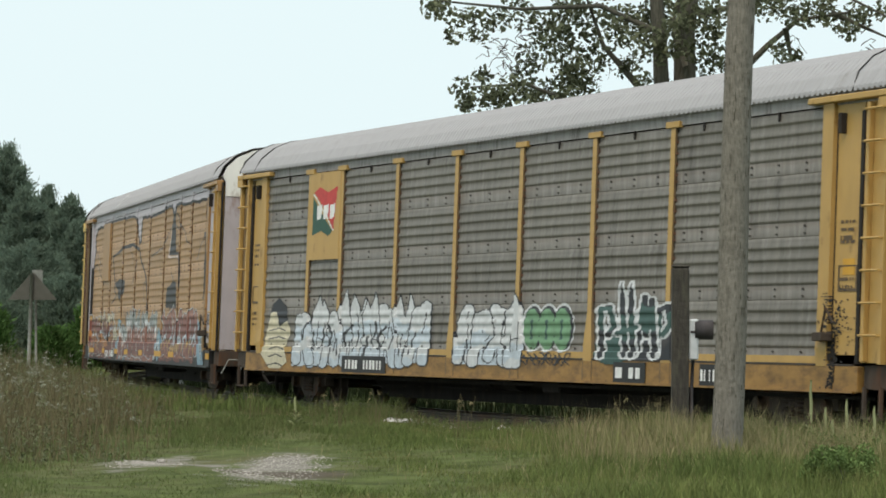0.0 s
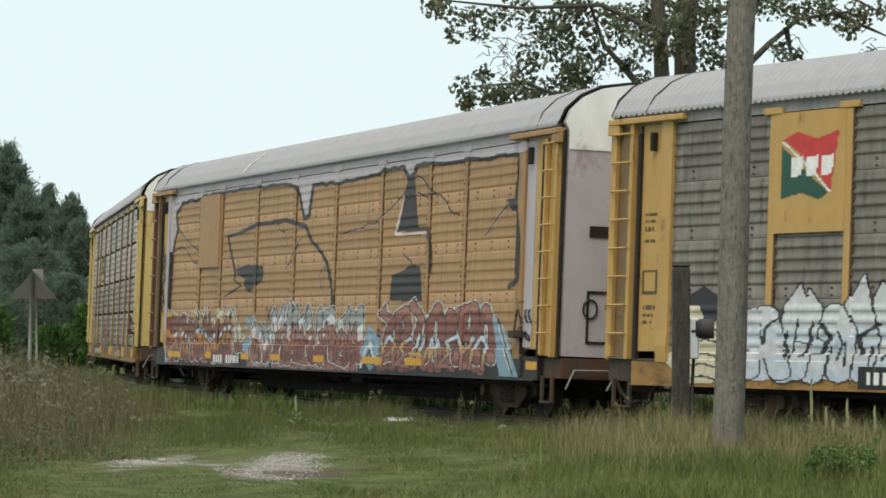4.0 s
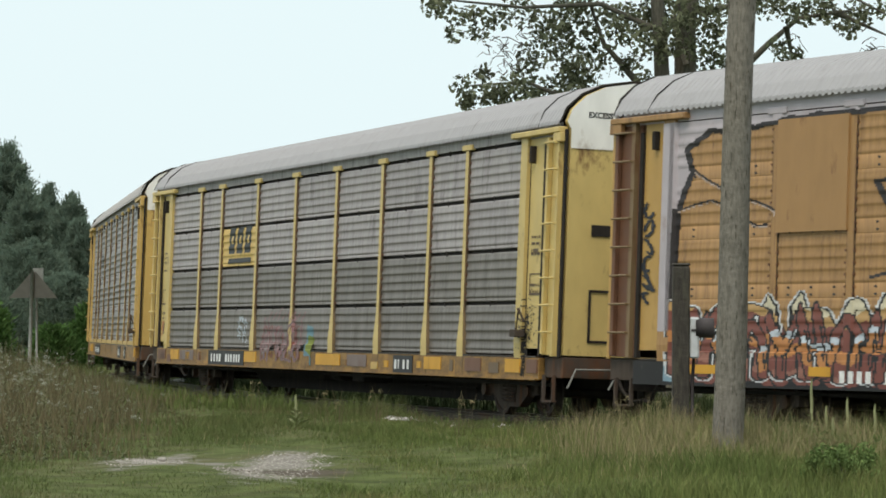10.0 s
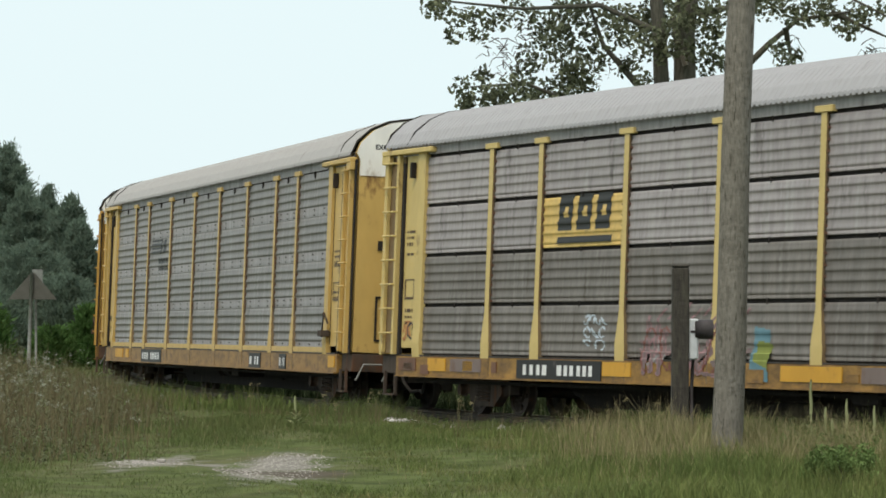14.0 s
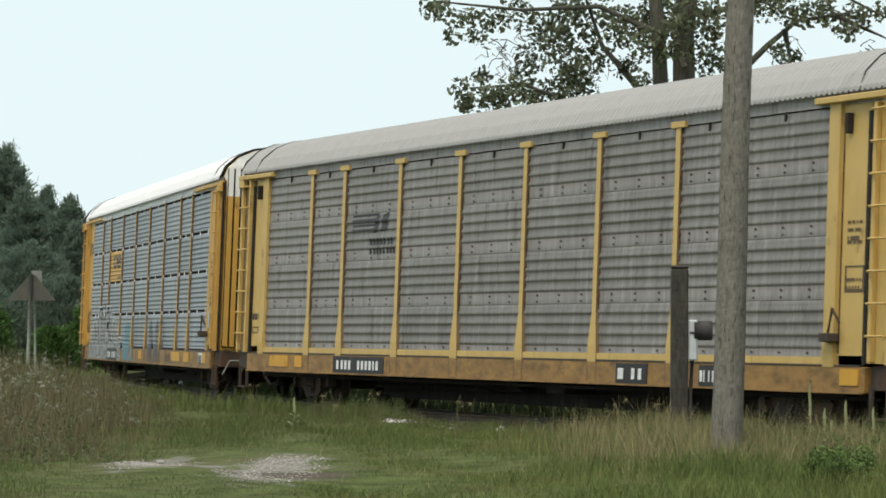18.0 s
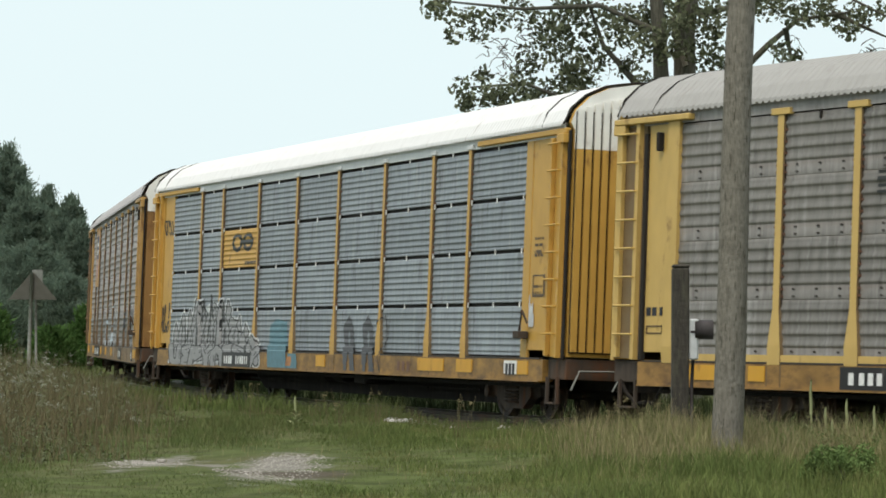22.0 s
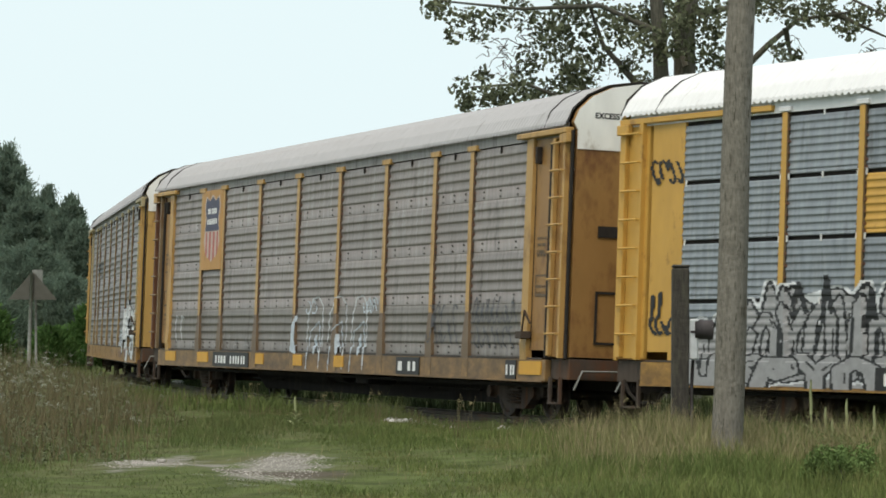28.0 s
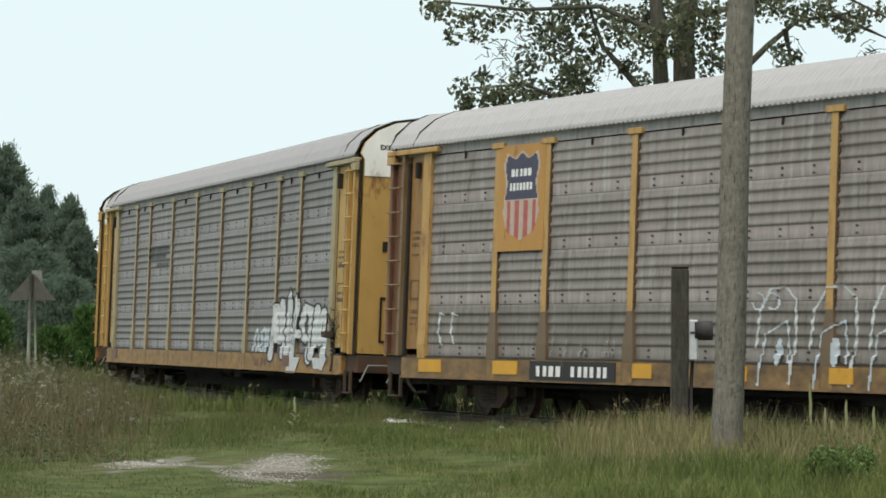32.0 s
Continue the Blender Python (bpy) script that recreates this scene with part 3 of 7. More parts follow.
class Canvas:
    """Layers of sprayed paint on a car's visible side, laid over the sheets, posts and sill as thin draped skins."""
    DU, DZ = 0.04, 0.021

    def __init__(self, u0, u1, z0, z1):
        self.u = np.arange(u0, u1, self.DU)
        self.z = np.arange(z0, z1, self.DZ)
        self.U, self.Z = np.meshgrid(self.u + self.DU / 2, self.z + self.DZ / 2)
        self.c = np.full(self.U.shape, "", dtype=object)

    def poly(self, pts, color):
        inside = np.zeros(self.U.shape, bool)
        for (x0, y0), (x1, y1) in zip(pts, pts[1:] + pts[:1]):
            if y0 == y1:
                continue
            cross = ((y0 > self.Z) != (y1 > self.Z)) & (self.U < (x1 - x0) * (self.Z - y0) / (y1 - y0) + x0)
            inside ^= cross
        self.c[inside] = color

    def ellipse(self, u, z, ru, rz, color, ring=0.0):
        d = np.sqrt(((self.U - u) / ru) ** 2 + ((self.Z - z) / rz) ** 2)
        self.c[(d < 1) & (d > 1 - ring if ring else d < 1)] = color

    def near(self, pts, width, squeeze=2.6):
        """Cells within half a width of a line; widths along the car are stretched, as letters on a long wall are drawn wide."""
        hit = np.zeros(self.U.shape, bool)
        for (x0, y0), (x1, y1) in zip(pts, pts[1:]):
            a, b = np.searchsorted(self.u, (min(x0, x1) - width * squeeze, max(x0, x1) + width * squeeze))
            c, d = np.searchsorted(self.z, (min(y0, y1) - width, max(y0, y1) + width))
            U, Z = self.U[c:d, a:b], self.Z[c:d, a:b]
            dx, dy = (x1 - x0) / squeeze, y1 - y0
            t = np.clip(((U - x0) / squeeze * dx + (Z - y0) * dy) / max(dx * dx + dy * dy, 1e-9), 0, 1)
            hit[c:d, a:b] |= np.hypot((U - x0) / squeeze - t * dx, Z - y0 - t * dy) < width / 2
        return hit

    def stroke(self, pts, width, color, squeeze=2.6):
        self.c[self.near(pts, width, squeeze)] = color

    def bars(self, u0, u1, z0, z1, count, color, seed=1, gap=0.3):
        """Unreadable characters as plain bars."""
        w = (u1 - u0) / count
        for i in range(count):
            a = u0 + i * w
            self.c[(self.U > a) & (self.U < a + w * (1 - gap)) & (self.Z > z0) & (self.Z < z1)] = color

    FORMS = ([[(.1, .0), (.32, .95), (.5, .35), (.7, 1.02), (.92, .05)]], [[(.15, .0), (.2, .92), (.62, .97), (.8, .62), (.5, .42)]],
             [[(.14, 0), (.2, .7), (.5, 1), (.8, .7), (.86, 0)]], [[(.5, 0), (.5, .5), (.18, 1.03)], [(.5, .5), (.86, .95)]],
             [[(.88, .98), (.35, .8), (.68, .42), (.12, .06)], [(.12, .06), (.9, .0)]], [[(.2, 0), (.42, 1.05)], [(.56, 0), (.82, .97)], [(.12, .52), (.92, .42)]],
             [[(.15, 1.0), (.25, .1), (.55, .0), (.8, .2), (.88, 1.0)]])

    def forms(self, u0, z0, w, h, rnd, n, bands, edge, halo="", thick=0.17, line=0.035, rim=0.05, over=1.15, env=None, spike=0.12, inner=True, squeeze=2.6):
        """Sprayed ornament: a row of thick, overlapping hooked strokes with dark outlines, pale rims, pointed ends and inner lines."""
        cw = w / n
        wob = 0.05 * np.sin(self.U * 3.1) + 0.03 * np.sin(self.U * 9.3 + 1)
        rows = []
        last = None
        for i in range(n):
            hh = h * (env((i + 0.5) / n) if env else rnd.uniform(0.9, 1.06))
            form = rnd.choice([f for f in self.FORMS if f is not last])
            last, flip = form, rnd.choice((-1, 1))
            lean = rnd.uniform(-.25, .25)
            glyph = [[(u0 + (i + .5 + (x - .5) * over * flip + lean * (y - .5) + rnd.uniform(-.04, .04)) * cw, z0 + hh * (0.08 + 0.86 * y + rnd.uniform(-.03, .03))) for x, y in s] for s in form]
            points = []
            for s in glyph:
                for (x, y), (x2, y2) in ((s[0], s[1]), (s[-1], s[-2])):
                    if y > z0 + 0.6 * hh:
                        r = thick * 0.5
                        points.append([(x - r * squeeze, y), (x + rnd.uniform(-.5, .5) * r * squeeze, y + r + spike * h * rnd.uniform(.6, 1.6)), (x + r * squeeze, y)])
            rows.append((glyph, points, rnd.uniform(-.12, .12)))
        if halo:
            for glyph, points, _ in rows:
                for s in glyph + [q + q[:1] for q in points]:
                    self.stroke(s, (thick if s in glyph else 0) + 2 * line + 2 * rim, halo, squeeze)
        order = list(range(n))
        rnd.shuffle(order)
        for i in order:
            glyph, points, shift = rows[i]
            for s in glyph:
                self.stroke(s, thick + 2 * line, edge, squeeze)
            for q in points:
                self.stroke(q + q[:1], 2 * line, edge, squeeze)
            got = np.zeros(self.U.shape, bool)
            for s in glyph:
                got |= self.near(s, thick, squeeze)
            for q in points:
                keep = self.c.copy()
                self.poly(q, "#")
                got |= self.c == "#"
                self.c = keep
            f = (self.Z - z0) / h + wob + shift
            for level, color in bands:
                self.c[got & (f <= level)] = color
            if inner:
                for s in glyph:
                    k = rnd.randrange(len(s) - 1)
                    (x0, y0), (x1, y1) = s[k], s[k + 1]
                    d = thick * 0.22
                    self.stroke([(x0 + 0.25 * (x1 - x0) + d * squeeze, y0 + 0.25 * (y1 - y0)), (x0 + 0.8 * (x1 - x0) + d * squeeze, y0 + 0.8 * (y1 - y0))], 0.02, edge, squeeze)

    def scrawl(self, u0, z0, w, h, rnd, color, width=0.04, n=5):
        """Looping handwriting of one line."""
        for i in range(n):
            a = u0 + w * i / n
            pts = []
            r0, r1, ph = rnd.uniform(.7, 1.1), rnd.uniform(.7, 1.2), rnd.uniform(0, 6)
            for k in range(9):
                q = ph + k * 0.62 * r1
                pts.append((a + w / n * (0.45 + 0.42 * math.cos(q)), z0 + h * (0.5 + 0.48 * math.sin(q * r0))))
            self.stroke(pts, width, color)

    def put(self, parent, name, label, lift=0.006, flat=None, ridges=1.0, posts=1.0, count=0):
        colors = sorted({c for c in self.c.ravel() if c})
        rows, cols = np.nonzero(self.c != "")
        kind = [colors.index(k) for k in self.c[rows, cols]]
        verts, faces, index = [], [], {}
        for r, c in zip(rows.tolist(), cols.tolist()):
            q = []
            for k in ((r, c), (r, c + 1), (r + 1, c + 1), (r + 1, c)):
                if k not in index:
                    index[k] = len(verts)
                    verts.append(k)
                q.append(index[k])
            faces.append(q)
        k = np.array(verts)
        u, z = self.u[0] + k[:, 1] * self.DU, self.z[0] + k[:, 0] * self.DZ
        y = side_offset(u, z, ridges, posts, count)
        for du, dz in () if flat else ((-0.5, 0), (0.5, 0), (0, 0.4), (0, -0.4)):
            y = np.maximum(y, side_offset(u + du * self.DU, z + dz * self.DZ, ridges, posts, count))
        if flat:
            y = np.full(len(u), flat)
        data = grid_mesh(name, np.stack([u, -(y + lift), z], -1), faces, colors[0])
        for extra in colors[1:]:
            data.materials.append(MAT[extra])
        data.polygons.foreach_set("material_index", kind)
        ob = part(name, data, None, parent, label)
        if name != "emblem":
            ob["kind"] = "stuff"
        return ob


def build_car(label, sheet, frame_mat, sill, roof, split_rows, end_mat=None, folded=False, slotted=False, painted=None, clip_mat="under_black", stringer=False, foot_mat=None, side_mat="dull_brown", ladder_mat=None, post_half=0.075, ridges=1.0, flared=True, eave=None, door_mat=None, count=0, rusty=False):
    """One covered car for automobiles, with its sheets, posts, roof, ends and trucks."""
    car = new("railcar")
    tagged(car, label, "railcar", group="cars of the train")
    end_mat = end_mat or frame_mat
    edges = [BAY_L, *POSTS, BAY_R]
    # side sheets: each bay has four rows
    for bay, (a, b) in enumerate(zip(edges, edges[1:])):
        for row in range(4):
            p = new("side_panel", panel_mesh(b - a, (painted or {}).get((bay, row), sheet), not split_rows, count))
            p.parent, p.location = car, (a, -SKIN, Z_P0 + row * ROW_H + (0.02 if split_rows else 0.0))
            if split_rows:
                p.scale = (1, ridges, 0.945)
            else:
                p.scale = (1, ridges, ROW_H / (ROW_H - 0.012))
        if not split_rows and flared:
            h = part("hanger", box_mesh("hanger", "under_black", -0.02, 0.02, -0.03, 0.0, 4.39, 4.52), None, car)
            h.location = ((a + b) / 2, -SKIN, 0)
        if split_rows:
            for row in range(1, 5):
                c = new("clip", box_mesh("clip", clip_mat, -0.01, 0.01, -0.028, -0.012, -0.06, 0.03))
                c.parent, c.location = car, ((a + b) / 2, -SKIN, Z_P0 + row * ROW_H)
                if slotted and row < 4:
                    for e in (a + 0.1, b - 0.1):
                        c = new("clip", box_mesh("post_clip", clip_mat, -0.009, 0.009, -0.03, -0.012, -0.06, 0.03))
                        c.parent, c.location = car, (e, -SKIN, Z_P0 + row * ROW_H)
    if stringer:
        for a, b in zip(edges, edges[1:]):
            part("lower_stringer", box_mesh("lower_stringer", frame_mat, 0, round(b - a, 2), -SKIN - 0.045, -SKIN - 0.002, 1.0, 1.10), None, car).location = (a, 0, 0)
    # black sheet added behind the panels so their gaps read as shade
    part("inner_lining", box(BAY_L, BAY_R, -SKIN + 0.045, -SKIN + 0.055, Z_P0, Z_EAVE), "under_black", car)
    for a, b in zip(edges, edges[1:]):
        p = part("far_panel", box_mesh("far_panel", sheet, 0, round(b - a, 2), SKIN - 0.02, SKIN + 0.02, Z_P0, Z_P1), None, car)
        p.location = (a, 0, 0)
    for p0 in POSTS:
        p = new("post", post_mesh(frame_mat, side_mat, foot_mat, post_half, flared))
        p.parent, p.location = car, (p0, -SKIN, 0)
        c = part("post_cap", box_mesh("post_cap", roof, -0.14, 0.14, -0.06, 0.02, 4.53, 4.60, bevel=0.008) if slotted else box_mesh("post_cap", frame_mat if flared else "lilac_grey", -0.23, 0.23, -0.065 if flared else -0.035, 0.02, 4.49, 4.585, bevel=0.008), None, car)
        c.location = (p0, -SKIN, 0)
        f = part("far_post", box_mesh("far_post", frame_mat, -0.085, 0.085, SKIN + 0.02, SKIN + 0.09, 0.97, 4.55), None, car)
        f.location = (p0, 0, 0)
    # eave plates and roof
    for s in (-1, 1):
        y0, y1 = sorted((s * (SKIN - 0.02), s * (SKIN + 0.015)))
        part("eave_plate", box(-13.3, 13.3, y0, y1, 4.52, 4.74), eave or "eave_grey", car)
    part("roof", roof_mesh(roof, 26.9), None, car, "ribbed sheet-metal roof with a toothed lower edge")
    # side sills
    for s in (-1, 1):
        y0, y1 = sorted((s * (SKIN - 0.14), s * (SKIN + 0.05)))
        part("side_sill", box(-12.75, 12.75, y0, y1, Z_SILL0, Z_SILL1, 0.01), sill, car, "dirty painted side sill with rust")
    part("sill_flange", box(-12.7, 12.7, -SKIN - 0.09, -SKIN + 0.02, Z_SILL0 - 0.012, Z_SILL0 + 0.012), sill, car)
    # dark strip laid over the gap above the sill, in place of its shade
    part("sill_gap", box(-12.6, 12.6, -SKIN - 0.053, -SKIN, 0.971, 0.997), "gap_shade", car)
    if flared:
        for p0 in POSTS:
            g = part("sill_gusset", box_mesh("sill_gusset", sill, -0.15, 0.15, -SKIN - 0.056, -SKIN - 0.045, 0.645, 0.955, bevel=0.003), None, car)
            g.location = (p0, 0, 0)
            for q in (-0.17, 0.17):
                part("sill_seam", box_mesh("sill_seam", "foot_dirt", -0.012, 0.012, -SKIN - 0.054, -SKIN - 0.045, 0.65, 0.96), None, car).location = (p0 + q, 0, 0)
    part("deck", box(-13.3, 13.3, -SKIN + 0.14, SKIN - 0.14, 0.86, 0.98), "under_black", car)
    cs = bmesh.new()
    loft(cs, [[(x, -0.35, 0.86), (x, 0.35, 0.86), (x, 0.35, z), (x, -0.35, z)] for x, z in ((-13.5, 0.5), (-8.4, 0.5), (-7.6, 0.2), (7.6, 0.2), (8.4, 0.5), (13.5, 0.5))])
    bmesh.ops.recalc_face_normals(cs, faces=cs.faces)
    part("center_sill", cs, "under_black", car)
    part("brake_pipe", box(-12.6, 12.6, -1.22, -1.17, 0.52, 0.57), "under_black", car)
    for x in (-6.3, -3.1, 3.4, 6.2):
        part("brake_rod", box(x - 1.2, x + 1.2, -0.72, -0.68, 0.40, 0.43), "under_black", car)
    for i in range(9):
        x = -8 + 2 * i
        b = part("cross_bearer", box_mesh("cross_bearer", "under_black", -0.07, 0.07, -1.38, 1.38, 0.60, 0.86), None, car)
        b.location = (x, 0, 0)
    tank = bmesh.new()
    add_tube(tank, [(-1.3, -0.75, 0.62), (-0.2, -0.75, 0.62)], [0.2, 0.2], 12)
    part("air_tank", tank, "under_black", car)
    part("brake_box", box(1.6, 2.3, -1.2, -0.6, 0.42, 0.8, 0.03), "under_black", car)
    # the two ends
    for s in (-1, 1):
        def xs(a, b):
            return sorted((s * a, s * b))
        inner = BAY_R if s > 0 else -BAY_L
        x0, x1 = xs(inner - 0.02, inner + 0.28)
        bm = bmesh.new()
        rows = [(4.55, x0, x1, 0.06), (1.45, x0, x1, 0.06), (1.2, x0, x1, 0.075), (0.96, x0, x1, 0.058)]
        loft(bm, [[(a, -SKIN + 0.03, z), (a, -SKIN - d, z), (b, -SKIN - d, z), (b, -SKIN + 0.03, z)] for z, a, b, d in rows])
        bmesh.ops.recalc_face_normals(bm, faces=bm.faces)
        if slotted:
            bm.free()
            bm = box(x0, x1, -SKIN - 0.012, -SKIN + 0.03, 0.98, 4.55)
        part("corner_post", bm, frame_mat, car)
        x0, x1 = xs(inner + 0.28, 12.66)
        part("end_sheet", box(x0, x1, -SKIN - 0.0, -SKIN + 0.05, 1.12, 4.53), end_mat, car)
        x0, x1 = xs(inner + 0.30, inner + 0.33)
        if not slotted:
            part("seam", box(x0, x1, -SKIN - 0.006, -SKIN, 1.15, 4.4), "under_black", car)
        x0, x1 = xs(12.66, 12.74)
        if not slotted:
            part("door_rod", box(x0, x1, -SKIN - 0.05, -SKIN + 0.02, 1.0, 4.4), "under_black", car)
        x0, x1 = xs(inner + 0.12, inner + 0.2)
        if not slotted:
            part("hook", box(x0 + s * 0.35, x1 + s * 0.35, -SKIN - 0.1, -SKIN, 4.12, 4.4, 0.01), "under_black", car)
        x0, x1 = xs(12.74, 13.44)
        part("ladder_backing", box(x0, x1, -SKIN - 0.01, -SKIN + 0.05, 1.02, 4.53), end_mat if s > 0 or slotted else "ladder_rust" if rusty else "dull_brown", car)
        ladder(car, s * 13.12, ladder_mat or end_mat if s > 0 or not rusty else "dull_brown", ladder_mat or end_mat if s > 0 or not rusty else "ladder_rust", s)
        x0, x1 = xs(13.47, 13.55)
        part("end_post", box(x0, x1, -SKIN - 0.03, -SKIN + 0.01, 0.98, 4.6, 0.008), "under_black" if s > 0 else end_mat, car)
        x0, x1 = xs(inner - (2.3 if slotted else 0.35), 13.5)
        part("end_bracket", box(x0, x1, -SKIN - (0.08 if slotted else 0.13), -SKIN + 0.02, 4.55, 4.64, 0.012), frame_mat, car)
        x0, x1 = xs(13.2, 13.52)
        part("bracket_arm", box(x0, x1, -SKIN - 0.12, -SKIN - 0.03, 4.40, 4.55, 0.01), frame_mat, car)
        for yf in (SKIN - 0.05,):
            x0, x1 = xs(inner, 13.5)
            part("far_end_sheet", box(x0, x1, yf, yf + 0.06, 1.0, 4.6), end_mat, car)
        # end door, its white upper half and a step-through panel
        e0, e1 = xs(13.46, 13.56)
        door = part("end_door", end_section(e0, e1), door_mat or end_mat, car)
        e0, e1 = xs(13.565, 13.575)
        bm = end_section(e0, e1)
        bmesh.ops.bisect_plane(bm, geom=bm.verts[:] + bm.edges[:] + bm.faces[:], plane_co=(0, 0, 4.30), plane_no=(0, 0, -1), clear_outer=True)
        part("white_panel", bm, "cap_white", door, "white-painted upper half of the end door")
        e0, e1 = xs(13.565, 13.58)
        frame_bm = bmesh.new()
        for y0, y1, z0, z1 in ((-1.06, -1.02, 1.25, 2.05), (-0.36, -0.32, 1.25, 2.05), (-1.06, -0.32, 2.03, 2.07), (-1.06, -0.32, 1.23, 1.27)):
            add_box(frame_bm, e0, e1, y0, y1, z0, z1)
        if not folded:
            part("hatch_frame", frame_bm, "under_black", door)
        if folded:
            f0, f1 = xs(13.576, 13.64)
            # black sheet behind the leaves gives the slots between folds their shade
            part("fold_backing", box(*xs(13.57, 13.582), -1.44, 1.44, 1.08, 4.9), "under_black", door)
            for k in range(20):
                y = -1.42 + 0.142 * k
                top = 4.86 + 0.34 * math.cos(y + 0.05)
                leaf = part("door_leaf", box(f0, f1, y, y + 0.1, 1.1, 4.30), end_mat, door)
                part("leaf_top", box(f0, f1, y, y + 0.1, 4.304, top), "cap_white", leaf, "white-painted top of the leaf")
        else:
            part("hand_slot", box(e0, e1, -1.05, -0.66, 2.92, 3.1), "under_black", door)
            part("door_seam", box(e0, e1, -0.02, 0.02, 1.1, 5.2), "under_black", door)
        hoop = bmesh.new()
        arc = [(-1.60, 4.70), (-1.49, 4.95), (-1.24, 5.18), (-0.90, 5.34), (-0.42, 5.42), (0, 5.44), (0.42, 5.42), (0.90, 5.34), (1.24, 5.18), (1.49, 4.95), (1.60, 4.70)]
        add_tube(hoop, [(s * 13.44, y, z - 0.004) for y, z in arc], [0.018] * len(arc), 6)
        part("roof_hoop", hoop, "under_black", car)
        seam = bmesh.new()
        add_tube(seam, [(s * (12.3 + 0.25 * (5.44 - z)), y, z + 0.004) for y, z in arc], [0.011] * len(arc), 5)
        part("roof_seam", seam, "under_black", car)
        # end sill, step, coupler, hose and lever
        x0, x1 = xs(12.75, 13.55)
        part("end_sill", box(x0, x1, -SKIN + 0.05, SKIN - 0.05, 0.66, 0.99, 0.01), "truck_dirt", car)
        step = bmesh.new()
        for x in (12.86, 13.3):
            add_box(step, s * x - 0.02, s * x + 0.02, -SKIN - 0.02, -SKIN + 0.03, 0.28, 0.7)
        add_box(step, *xs(12.86, 13.3), -SKIN - 0.04, -SKIN + 0.06, 0.27, 0.30)
        part("sill_step", step, "truck_dirt", car)
        cp = bmesh.new()
        add_box(cp, *xs(13.4, 14.05), -0.09, 0.09, 0.70, 0.90, 0.02)
        add_box(cp, *xs(13.98, 14.27), -0.19, 0.19, 0.66, 0.94, 0.05)
        part("coupler", cp, "rust_brown", car)
        hose = bmesh.new()
        add_tube(hose, [(s * 13.5, -0.5, 0.72), (s * 13.75, -0.5, 0.5), (s * 14.0, -0.42, 0.33), (s * 14.26, -0.35, 0.36)], [0.03] * 4, 8)
        part("air_hose", hose, "under_black", car)
        lever = bmesh.new()
        add_tube(lever, [(s * 13.62, -0.2, 0.82), (s * 13.62, -1.25, 0.80), (s * 13.66, -1.40, 0.50)], [0.018] * 3, 6)
        part("cut_lever", lever, "sign_post", car)
        # truck
        truck = part("truck", box(-0.2, 0.2, -0.95, 0.95, 0.38, 0.62, 0.02), "truck_dirt", car, "grimy two-axle truck")
        truck.location = (s * 10.06, 0, 0)
        for side in (-1, 1):
            f = new("side_frame", side_frame_mesh())
            f.parent, f.location = truck, (0, side * 0.98, 0)
            if side > 0:
                f.rotation_euler = (0, 0, math.pi)
        for ax in (-0.89, 0.89):
            w = new("wheelset", wheelset_mesh())
            w.parent, w.location = truck, (ax, 0, 0.42)
    # lock at the corner post and its stains
    lock = bmesh.new()
    add_box(lock, 11.72, 11.98, -SKIN - 0.2, -SKIN - 0.02, 1.3, 1.42, 0.01)
    add_tube(lock, [(11.86, -SKIN - 0.15, 1.30), (12.02, -SKIN - 0.16, 1.75), (12.12, -SKIN - 0.1, 1.55)], [0.03, 0.025, 0.02], 6)
    part("door_lock", lock, "truck_dirt", car, "greasy door lock with a lever")
    return car


def plates(car, spans, mat, label="", span=(0.72, 0.94)):
    """Painted patches on the side sill."""
    for a, b in spans:
        part("sill_patch", box(a, b, -SKIN - 0.066, -SKIN - 0.045, *span), mat, car, label)


def sill_marks(car, u0, u1, dark=True, count=(4, 6), mat="logo_white"):
    """Reporting marks as plain bars on a dark plate."""
    if dark:
        plates(car, [(u0, u1)], "plate_black", "black number plate", (Z_SILL0 + 0.02, Z_SILL1 - 0.02))
    c = Canvas(u0, u1, Z_SILL0, Z_SILL1)
    w = u1 - u0
    c.bars(u0 + 0.08 * w, u0 + 0.40 * w, 0.71, 0.88, count[0], mat, gap=0.4)
    c.bars(u0 + 0.50 * w, u0 + 0.94 * w, 0.71, 0.88, count[1], mat, gap=0.4)
    c.put(car, "number", "row of pale bars", 0.003, SKIN + (0.066 if dark else 0.058))


# ---- the train ----
rnd = random.Random(7)
CARS = []
PLATE_Y = SKIN + 0.052


def emblem_plate(car, u0, u1, z0, z1, mat, round_bottom=0.0):
    bm = bmesh.new()
    pts = [(u0, z1), (u0, z0 + round_bottom), (u0 + 0.25 * (u1 - u0), z0 + 0.25 * round_bottom), ((u0 + u1) / 2, z0), (u0 + 0.75 * (u1 - u0), z0 + 0.25 * round_bottom), (u1, z0 + round_bottom), (u1, z1)]
    loft(bm, [[(u, -y, z) for u, z in pts] for y in (SKIN + 0.02, PLATE_Y)])
    bmesh.ops.recalc_face_normals(bm, faces=bm.faces)
    part("emblem_plate", bm, mat, car, "flat painted emblem plate")


